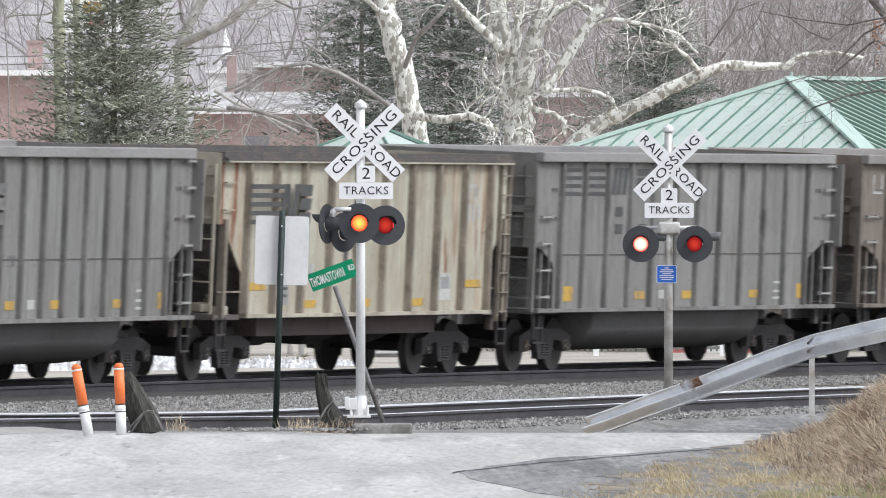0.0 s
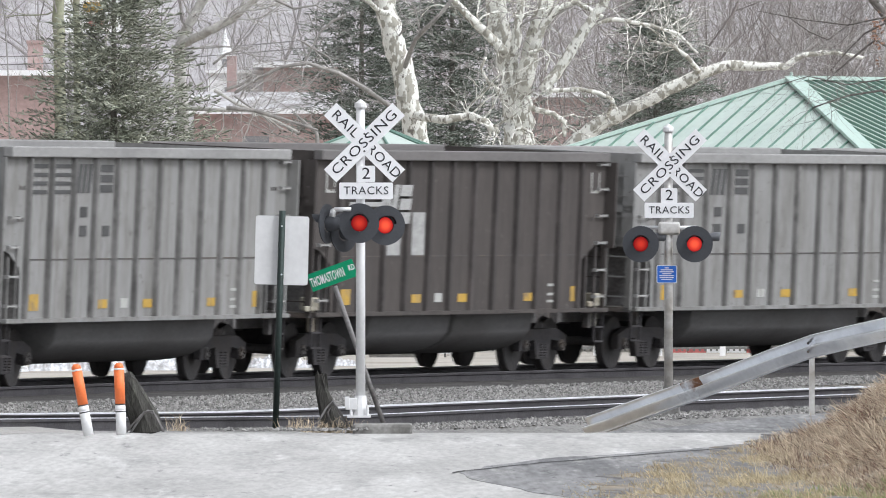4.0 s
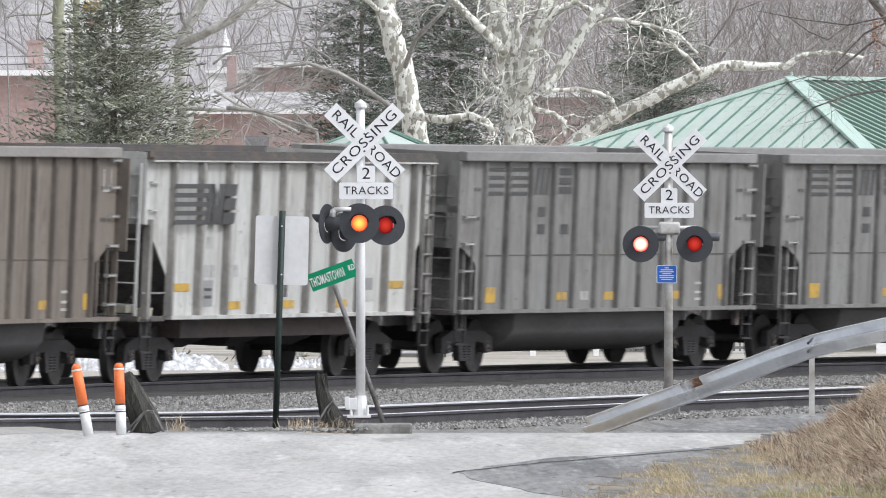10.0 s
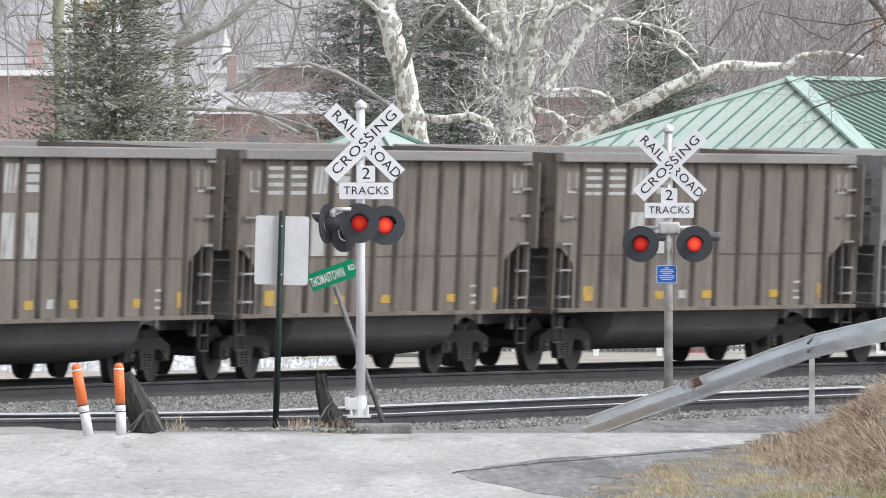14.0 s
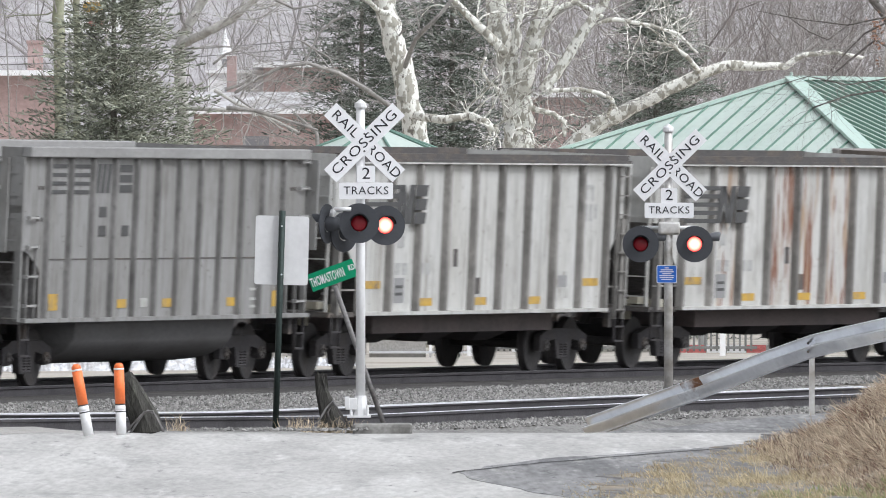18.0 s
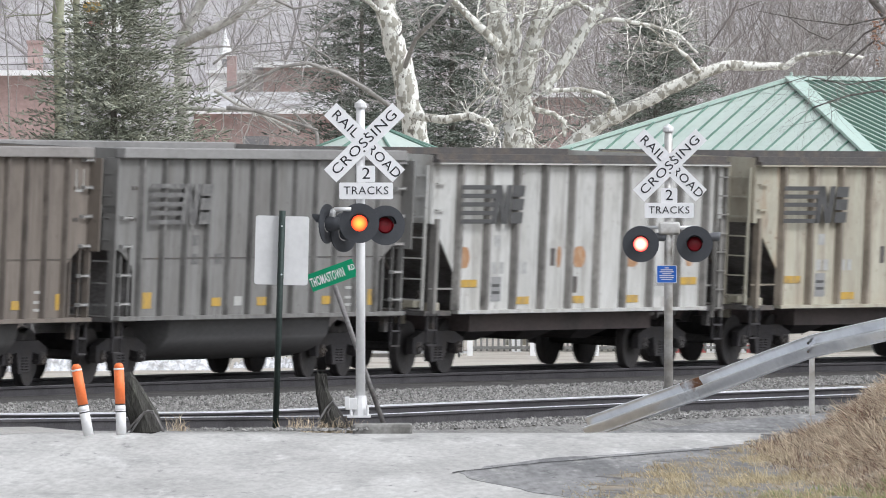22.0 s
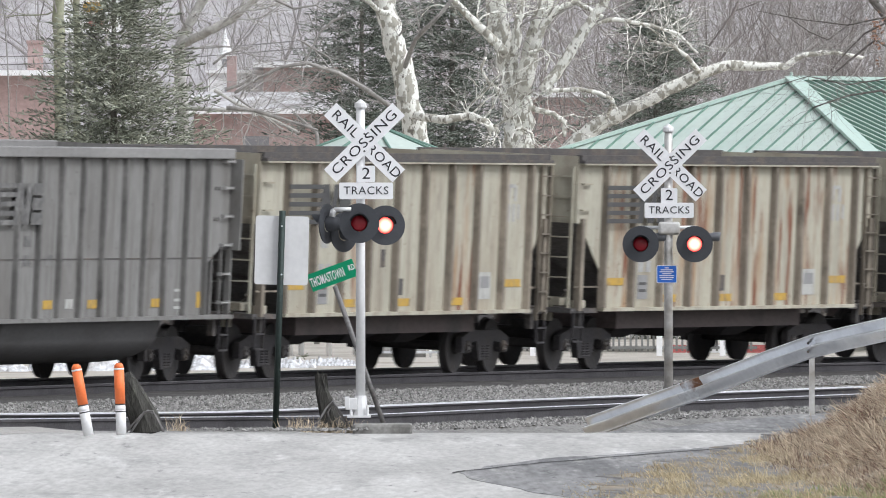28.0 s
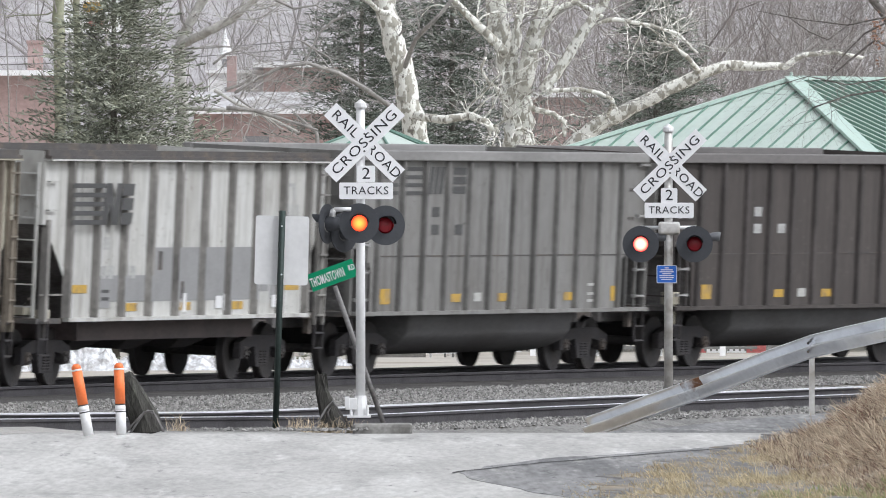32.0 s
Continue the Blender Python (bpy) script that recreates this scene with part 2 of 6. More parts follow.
def prism(bm, outline, a, b, axis="y"):
    """An outline in a plane, carried along axis from a to b. Outline in (x, z) for y, (y, z) for x, (x, y) for z."""
    def place(p, t):
        return (p[0], t, p[1]) if axis == "y" else (t, p[0], p[1]) if axis == "x" else (p[0], p[1], t)
    lo, hi = [bm.verts.new(place(p, a)) for p in outline], [bm.verts.new(place(p, b)) for p in outline]
    k = len(outline)
    bm.faces.new(lo)
    bm.faces.new(hi[::-1])
    for i in range(k):
        bm.faces.new((lo[i], hi[i], hi[(i + 1) % k], lo[(i + 1) % k]))


def tube(bm, points, radii, sides=8, cap=True):
    """A round limb along points with a radius at each."""
    pts = [Vector(p) for p in points]
    rings = []
    ref = Vector((0.31, 0.87, 0.38))
    for i, p in enumerate(pts):
        d = (pts[min(i + 1, len(pts) - 1)] - pts[max(i - 1, 0)]).normalized()
        u = d.cross(ref)
        if u.length < 1e-3:
            u = d.cross(Vector((1, 0, 0)))
        u.normalize()
        w = d.cross(u)
        r = radii[i] if hasattr(radii, "__len__") else radii
        rings.append([bm.verts.new(p + r * (math.cos(2 * math.pi * k / sides) * u + math.sin(2 * math.pi * k / sides) * w)) for k in range(sides)])
    for a, b in zip(rings, rings[1:]):
        for k in range(sides):
            bm.faces.new((a[k], a[(k + 1) % sides], b[(k + 1) % sides], b[k]))
    if cap:
        bm.faces.new(rings[0][::-1])
        bm.faces.new(rings[-1])


def finish(bm, smooth=False, bevel=0.0):
    if bevel:
        bmesh.ops.bevel(bm, geom=bm.edges[:], offset=bevel, segments=2, affect="EDGES", profile=0.5)
    bmesh.ops.recalc_face_normals(bm, faces=bm.faces[:])
    me = bpy.data.meshes.new("shape")
    bm.to_mesh(me)
    bm.free()
    for p in me.polygons:
        p.use_smooth = smooth
    return me


def link(name, me, material, parent=None, label="", at=None):
    """Links a mesh as one object under a thing or part."""
    if not me.materials:
        me.materials.append(material)
    ob = new(name, me)
    if me.materials[0] != material:
        ob.material_slots[0].link = "OBJECT"
        ob.material_slots[0].material = material
    if parent:
        ob.parent = parent
    if at is not None:
        ob.matrix_basis = at
    if label:
        ob["label"] = label
    return ob


def part(name, bm, material, parent=None, label="", at=None, smooth=False, bevel=0.0):
    return link(name, finish(bm, smooth, bevel), material, parent, label, at)


def shape(*boxes):
    bm = bmesh.new()
    for lo, hi in boxes:
        box(bm, lo, hi)
    return bm


def cyl(bm, a, b, r0, r1=None, sides=16):
    tube(bm, [a, b], [r0, r0 if r1 is None else r1], sides)


def thing(name, at, label, category, group="", kind=""):
    e = new(name)
    e.matrix_basis = at
    return tagged(e, label, category, group, kind)


def words(text, size, depth=0.004, thin=0.012):
    """Flat lettering with a little depth, in x and z, facing -y."""
    c = bpy.data.curves.new("words", "FONT")
    c.body, c.size, c.extrude, c.align_x, c.align_y = text, size, depth / 2, "CENTER", "CENTER"
    c.resolution_u, c.space_character, c.offset = 3, 1.08, -thin * size
    ob = bpy.data.objects.new("words", c)
    me = bpy.data.meshes.new_from_object(ob)
    me.transform(Matrix.Rotation(radians(90), 4, "X"))
    bpy.data.objects.remove(ob)
    return me


# ---------------------------------------------------------------- the two lines of track
class Line:
    """A track: an arc through a point, straight beyond its ends. s runs away from the eye."""

    def __init__(self, x, y, heading, radius, lo, hi, climb=0.0):
        self.x, self.y, self.h, self.r, self.lo, self.hi, self.climb = x, y, radians(heading), radius, lo, hi, climb

    def at(self, s, side=0.0):
        c = min(max(s, self.lo), self.hi)
        a = self.h + c / self.r
        x = self.x + self.r * (math.cos(self.h) - math.cos(a)) + (s - c) * math.sin(a)
        y = self.y + self.r * (math.sin(a) - math.sin(self.h)) + (s - c) * math.cos(a)
        return x - side * math.cos(a), y + side * math.sin(a), a

    def rise(self, s):
        """The siding climbs a little towards the road crossing."""
        return self.climb * min(0.2, 0.0105 * max(0.0, -s - 7.0))


MAIN = Line(0.0, 260.4, 21.39, 296.0, -50, 45)
SIDING = Line(0.0, 205.6, 17.0, 600.0, -30, 80, 1.0)


def ribbon(name, line, s0, s1, step, section, material, parent=None, label="", smooth=False):
    """A section of (side, z) points swept along a track."""
    bm = bmesh.new()
    rows, s = [], s0
    while s <= s1 + 1e-6:
        rows.append([bm.verts.new((*line.at(s, y)[:2], z + line.rise(s))) for y, z in section])
        s += step if -70 < s < 70 else step * 8
    k = len(section)
    for a, b in zip(rows, rows[1:]):
        for i in range(k - 1):
            bm.faces.new((a[i], b[i], b[i + 1], a[i + 1]))
    return part(name, bm, material, parent, label, smooth=smooth)


def rail_section(side, top):
    h = 0.178
    return [(side - 0.036, top - 0.002), (side - 0.036, top - 0.04), (side - 0.01, top - 0.055), (side - 0.01, top - 0.145), (side - 0.07, top - 0.162), (side - 0.07, top - h),
            (side + 0.07, top - h), (side + 0.07, top - 0.162), (side + 0.01, top - 0.145), (side + 0.01, top - 0.055), (side + 0.036, top - 0.04), (side + 0.036, top - 0.002)]


def track(line, name, label, tops, s0, s1, head, gloss):
    top = thing(name, Matrix(), label, "railway track", kind="structure")
    for side, z in zip((-0.753, 0.753), tops):
        ribbon("rail", line, s0, s1, 3.0, rail_section(side, z), M["rail"], top)
        ribbon("rail_head", line, s0, s1, 3.0, [(side - 0.0375, z - (0.022 if side > 0 else 0.008)), (side - 0.0375, z - 0.004), (side - 0.033, z), (side + 0.034, z), (side + 0.0365, z - 0.006)], M[head], top, gloss)
    me = finish(shape(((-0.115, -1.3, -0.17), (0.115, 1.3, 0.0))))
    s = -70.0
    while s < 70:
        x, y, a = line.at(s)
        z = (tops[0] + tops[1]) / 2 - 0.17 + line.rise(s)
        tilt = math.degrees(math.atan2(tops[1] - tops[0], 1.506))
        link("sleeper", me, M["tie"], top, at=Matrix.LocRotScale((x, y, z), Euler((radians(tilt), 0, math.pi / 2 - a)), None))
        s += 0.54
    return top


# ---------------------------------------------------------------- ground
def ground():
    bm = bmesh.new()
    n = 60
    xs = [-900 + 1800 * i / n for i in range(n + 1)]
    ys = [-300 + 2300 * j / n for j in range(n + 1)]
    grid = [[bm.verts.new((x, y, -0.42)) for x in xs] for y in ys]
    for j in range(n):
        for i in range(n):
            bm.faces.new((grid[j][i], grid[j][i + 1], grid[j + 1][i + 1], grid[j + 1][i]))
    tagged(part("ground", bm, M["earth"]), "bare brown winter ground with short dead grass", "ground", kind="structure")
    for line, nm in ((MAIN, "main"), (SIDING, "siding")):
        z = -0.19 if nm == "main" else -0.20
        ob = ribbon("ballast_bed", line, -500, 520, 2.5, [(-4.8, -0.41), (-1.9, -0.345), (1.9, -0.245), (3.6, -0.42)] if nm == "main" else [(-2.6, -0.42), (-1.7, z - 0.02), (1.7, z), (4.0, z - 0.01), (9.0, z - 0.08), (11.5, -0.42)], M["ballast"])
        tagged(ob, "grey crushed stone bed under the track", "ballast", kind="structure")
    # Dark strip along the main rails: soiling and the train's contact shadow in colour.
    tagged(ribbon("stained_ballast", MAIN, -500, 520, 2.5, [(-2.5, -0.36), (-1.9, -0.325), (1.9, -0.225)], M["dark_ballast"]), "black soiled stone beside the main rails, with the train's shadow painted in", "ballast", kind="structure")
    road = bmesh.new()
    rows = []
    for i in range(61):
        x = -30 + i if i < 20 else -10 + 0.4 * (i - 20) if i < 50 else 2 + 5.0 * (i - 50)
        far = 193.5 + 3.3 * min(0.0, x + 2.0)
        lift = 0.17 * min(1.0, max(0.0, (-x - 1.5) / 3.5))
        row = []
        for j in range(25):
            f = j / 24
            y = 40 + (far - 40) * f ** 0.5
            k = min(1.0, max(0.0, 1 - (far - y) / 28.0))
            row.append(road.verts.new((x, y, -0.2 + lift * k * k * (3 - 2 * k))))
        row.append(road.verts.new((x, far + 0.15, -0.45)))
        rows.append(row)
    for a, b in zip(rows, rows[1:]):
        for j in range(25):
            road.faces.new((a[j], b[j], b[j + 1], a[j + 1]))
    tagged(part("road", road, M["asphalt"], smooth=True), "pale worn asphalt road with fine cracks", "road", kind="structure")
    lot = bmesh.new()
    prism(lot, [(-80, 264), (-4, 264.5), (6, 283), (60, 400), (60, 420), (-80, 420)], -0.42, -0.36, "z")
    tagged(part("lot", lot, M["lot"]), "pale sandy lot with traces of snow beyond the tracks", "lot", kind="structure")


ground()
track(MAIN, "main_track", "main railway track with dark rails on wooden sleepers", (-0.14, -0.07), -500, 520, "dull_head", "dark running surface")
track(SIDING, "siding_track", "second railway track with bright rail heads on wooden sleepers", (-0.05, 0.0), -500, 520, "railhead", "polished running surface with the sky's sheen in its pale colour")


# ---------------------------------------------------------------- coal cars
PITCH, SPEED, START = 15.4, 14.2315, -23.27
HALF = 7.0      # half length of a body
SIDE = 1.5      # half width of a body
SILL, TOP = 0.95, 3.48
SHAPES = {}


def cached(key, make):
    if key not in SHAPES:
        SHAPES[key] = make()
    return SHAPES[key]


def rib_mesh(z0, z1, wide, deep):
    bm = bmesh.new()
    prism(bm, [(-wide, 0.0), (-wide * 0.62, -deep), (wide * 0.62, -deep), (wide, 0.0)], z0, z1, "z")
    return finish(bm)


def panel_mesh(outline):
    bm = bmesh.new()
    prism(bm, outline, -0.012, 0.012)
    return finish(bm)


def axle_mesh():
    bm = bmesh.new()
    cyl(bm, (0, -1.0, 0), (0, 1.0, 0), 0.08, sides=10)
    return finish(bm)


def wheel_mesh():
    """A flanged wheel, tread outwards to -y."""
    bm = bmesh.new()
    tube(bm, [(0, 0.065, 0), (0, 0.04, 0), (0, 0.039, 0), (0, -0.07, 0), (0, -0.071, 0), (0, -0.03, 0), (0, -0.03, 0), (0, -0.10, 0)], [0.485, 0.485, 0.462, 0.455, 0.38, 0.33, 0.16, 0.12], 28)
    return finish(bm)


def bearing_mesh():
    bm = bmesh.new()
    cyl(bm, (0, 0.06, 0), (0, -0.05, 0), 0.12, 0.10, sides=14)
    for k in range(3):
        a = k * 2.094
        cyl(bm, (0.055 * math.cos(a), -0.05, 0.055 * math.sin(a)), (0.055 * math.cos(a), -0.08, 0.055 * math.sin(a)), 0.022, sides=6)
    return finish(bm)


def side_frame_mesh():
    bm = bmesh.new()
    prism(bm, [(-1.15, 0.36), (-1.15, 0.62), (-0.7, 0.74), (0.7, 0.74), (1.15, 0.62), (1.15, 0.36), (0.8, 0.36), (0.75, 0.52), (0.42, 0.56), (0.3, 0.22), (-0.3, 0.22), (-0.42, 0.56), (-0.75, 0.52), (-0.8, 0.36)], -0.06, 0.06)
    return finish(bm)


def spring_mesh():
    """One coil spring as a ridged column."""
    bm = bmesh.new()
    heights, radii = [], []
    for k in range(6):
        heights += [0.25 + 0.045 * k, 0.272 + 0.045 * k]
        radii += [0.075, 0.05]
    tube(bm, [(0, 0, z) for z in heights], radii, 8)
    return finish(bm)


def ladder_mesh(z0, z1, rungs, width=0.42):
    bm = bmesh.new()
    for x in (-width / 2, width / 2):
        box(bm, (x - 0.02, -0.03, z0), (x + 0.02, 0.03, z1))
    for k in range(rungs):
        z = z0 + (k + 0.5) * (z1 - z0) / rungs
        box(bm, (-width / 2, -0.05, z - 0.012), (width / 2, -0.02, z + 0.012))
    return finish(bm)


def coupler_mesh():
    bm = bmesh.new()
    box(bm, (-0.35, -0.07, 0.80), (0.12, 0.07, 0.94))
    prism(bm, [(0.08, -0.14), (0.36, -0.16), (0.40, -0.02), (0.24, 0.02), (0.34, 0.12), (0.22, 0.17), (0.08, 0.14)], 0.73, 1.0, "z")
    box(bm, (-0.02, 0.1, 0.6), (0.04, 0.14, 0.84))
    return finish(bm, bevel=0.0)


def running_gear(car):
    """Two trucks with side frames and springs, and four wheelsets that roll."""
    sets = []
    for c in (-5.3, 5.3):
        bol = part_mesh("truck_bolster", ("bolster",), lambda: finish(shape(((-0.22, -1.0, 0.42), (0.22, 1.0, 0.72)), ((-0.3, -0.25, 0.7), (0.3, 0.25, 0.84)))), M["truck"], car, pose(c, 0, -0.17))
        for y in (-0.99, 0.99):
            sf = part_mesh("side_frame", ("side_frame",), side_frame_mesh, M["truck"], bol, pose(0, y, 0))
            for dx in (-0.1, 0.1):
                part_mesh("spring", ("spring",), spring_mesh, M["truck"], bol, pose(dx, y * 1.02, 0))
        for dx in (-0.89, 0.89):
            axle = part_mesh("wheelset", ("axle",), axle_mesh, M["wheel"], car, pose(c + dx, 0, 0.287))
            for turn in (0, 180):
                part_mesh("wheel", ("wheel",), wheel_mesh, M["wheel"], axle, pose(0, -0.76 if turn == 0 else 0.76, 0, rz=turn))
                part_mesh("bearing_cap", ("bearing",), bearing_mesh, M["iron"], axle, pose(0, -1.04 if turn == 0 else 1.04, 0, rz=turn))
            sets.append(axle)
    return sets


def part_mesh(name, key, make, material, parent, at, label=""):
    return link(name, cached(key, make), material, parent, label, at)


def fittings(car, paint, hopper):
    """Ladders, couplers, brake gear and reflectors that every car carries."""
    for sgn in (-1, 1):
        part_mesh("coupler", ("coupler",), coupler_mesh, M["iron"], car, pose(sgn * 7.3, 0, -0.1, rz=0 if sgn > 0 else 180))
        part_mesh("end_platform", ("platform",), lambda: finish(shape(((-0.6, -1.5, 0.86), (0.6, 1.5, 0.94)), ((-0.08, -1.45, 0.6), (0.08, -1.35, 0.9)))), M["iron"], car, pose(sgn * 6.5, 0, 0))
        for y in (-1, 1):
            if not hopper:
                for z in (1.15, 1.61, 2.08, 2.55, 3.01, 3.44) if sgn > 0 else (1.15, 1.61, 2.07, 2.53):
                    part_mesh("grab_iron", ("grab", 2), lambda: finish(shape(((-0.23, -0.085, -0.013), (0.23, -0.06, 0.013)), ((-0.23, -0.085, -0.03), (-0.19, 0.0, 0.03)), ((0.19, -0.085, -0.03), (0.23, 0.0, 0.03)))), M["worn_steel"], car, pose(6.6 if sgn > 0 else -6.68, y * 1.5, z, rz=0 if y < 0 else 180), "rubbed bright bar")
                part_mesh("ladder_stile", ("stile",), lambda: finish(shape(((-0.03, -0.03, 0.92), (0.03, 0.01, 2.08)))), RIB_OF[paint.name], car, pose(6.45 if sgn > 0 else -6.42, y * 1.50, 0, rz=0 if y < 0 else 180))
                for z in (2.5, 3.0):
                    for dx in (0.14, 0.3):
                        part_mesh("bracket", ("bracket",), lambda: finish(shape(((-0.03, -0.03, -0.03), (0.03, 0.0, 0.03)))), M["iron"], car, pose(6.35 - dx if sgn > 0 else -6.5 + dx, y * 1.5, z, rz=0 if y < 0 else 180))
                part_mesh("end_ladder", ("ladder", 2), lambda: ladder_mesh(0.95, 3.40, 7, 0.4), paint, car, pose(sgn * 7.06, y * 1.22, 0, rz=-90 if sgn < 0 else 90))
            elif sgn * y < 0:
                part_mesh("side_ladder", ("ladder", 1), lambda: ladder_mesh(0.75, 3.40, 8), RIB_OF[paint.name], car, pose(-6.78 if sgn < 0 else 6.58, y * 1.56, 0, rz=0 if y < 0 else 180))
            else:
                for z in (2.65, 3.1):
                    part_mesh("grab_iron", ("grab",), lambda: finish(shape(((-0.2, -0.07, -0.012), (0.2, -0.045, 0.012)), ((-0.2, -0.07, -0.012), (-0.18, 0.0, 0.012)), ((0.18, -0.07, -0.012), (0.2, 0.0, 0.012)))), paint, car, pose(sgn * 6.7, y * 1.5, z, rz=0 if y < 0 else 180))
                part_mesh("end_ladder", ("ladder", 2), lambda: ladder_mesh(0.95, 3.40, 7, 0.4), paint, car, pose(sgn * 7.06, y * 1.22, 0, rz=-90 if sgn < 0 else 90))
            part_mesh("step", ("step",), lambda: finish(shape(((-0.22, -0.02, 0.35), (-0.19, 0.02, 0.9)), ((0.19, -0.02, 0.35), (0.22, 0.02, 0.9)), ((-0.22, -0.03, 0.35), (0.22, 0.03, 0.38)), ((-0.22, -0.03, 0.6), (0.22, 0.03, 0.63)))), M["truck"], car, pose(sgn * 6.78, y * 1.5, 0))
    part_mesh("air_reservoir", ("reservoir",), lambda: reservoir(), M["iron"], car, pose(6.35, 0.1, 1.25))
    part_mesh("brake_wheel", ("brakewheel",), brake_wheel, M["iron"], car, pose(-7.12, 0.55, 2.3))


def reservoir():
    bm = bmesh.new()
    cyl(bm, (0, -0.7, 0), (0, 0.7, 0), 0.2, sides=14)
    box(bm, (-0.05, -0.5, -0.4), (0.05, -0.44, 0))
    box(bm, (-0.05, 0.44, -0.4), (0.05, 0.5, 0))
    return finish(bm)


def brake_wheel():
    bm = bmesh.new()
    pts = [(0, 0.27 * math.cos(k * math.pi / 8), 0.27 * math.sin(k * math.pi / 8)) for k in range(17)]
    tube(bm, pts, 0.018, 6, cap=False)
    for k in range(4):
        a = k * math.pi / 2
        cyl(bm, (0, 0, 0), (0, 0.27 * math.cos(a), 0.27 * math.sin(a)), 0.012, sides=5)
    return finish(bm)


def plate(car, name, material, x, z, w, h, out=0.016, label=""):
    """A thin sheet or stencil on the near side, between ribs."""
    key = ("plate", round(w, 3), round(h, 3))
    return part_mesh(name, key, lambda: finish(shape(((-w / 2, -0.004, -h / 2), (w / 2, 0.0, h / 2)))), material, car, pose(x, -SIDE - out, z), label)


def emblem(car, x, material, split, out=0.12):
    """The faded owner's mark as plain bars and blocks, low on detail."""
    if split:
        for k in range(2):
            for j in range(4):
                plate(car, "emblem_bar", material, x + k * 1.09, 3.34 - j * 0.135, 0.72, 0.062)
        for dx in (-0.24, 0.0, 0.24):
            me = cached(("mark",), lambda: slant(0.17, 0.46, 0.05))
            link("emblem_block", me, material, car, at=pose(x + 2.13 + dx, -SIDE - 0.016, 3.15))
        for dz in (-0.16, 0.0, 0.16):
            plate(car, "emblem_bar", material, x + 3.2, 3.15 + dz, 0.6, 0.12)
    else:
        for j in range(5):
            plate(car, "emblem_bar", material, x + 0.55, 3.04 - j * 0.145, 1.55, 0.075, out=out)
        for dx, z, w, h, lean in ((1.38, 2.75, 0.24, 0.66, 0.09), (1.62, 2.75, 0.18, 0.66, -0.10), (1.88, 2.75, 0.24, 0.66, 0.09), (2.40, 2.98, 0.54, 0.19, 0.03), (2.37, 2.75, 0.54, 0.19, 0.03), (2.34, 2.52, 0.54, 0.19, 0.03)):
            me = cached(("bigmark", w, h, lean), lambda: slant(w, h, lean))
            link("emblem_block", me, material, car, at=pose(x + dx, -SIDE - out, z))


def slant(w, h, lean):
    bm = bmesh.new()
    prism(bm, [(-w / 2 - lean, -h / 2), (w / 2 - lean, -h / 2), (w / 2 + lean, h / 2), (-w / 2 + lean, h / 2)], -0.004, 0)
    return finish(bm)


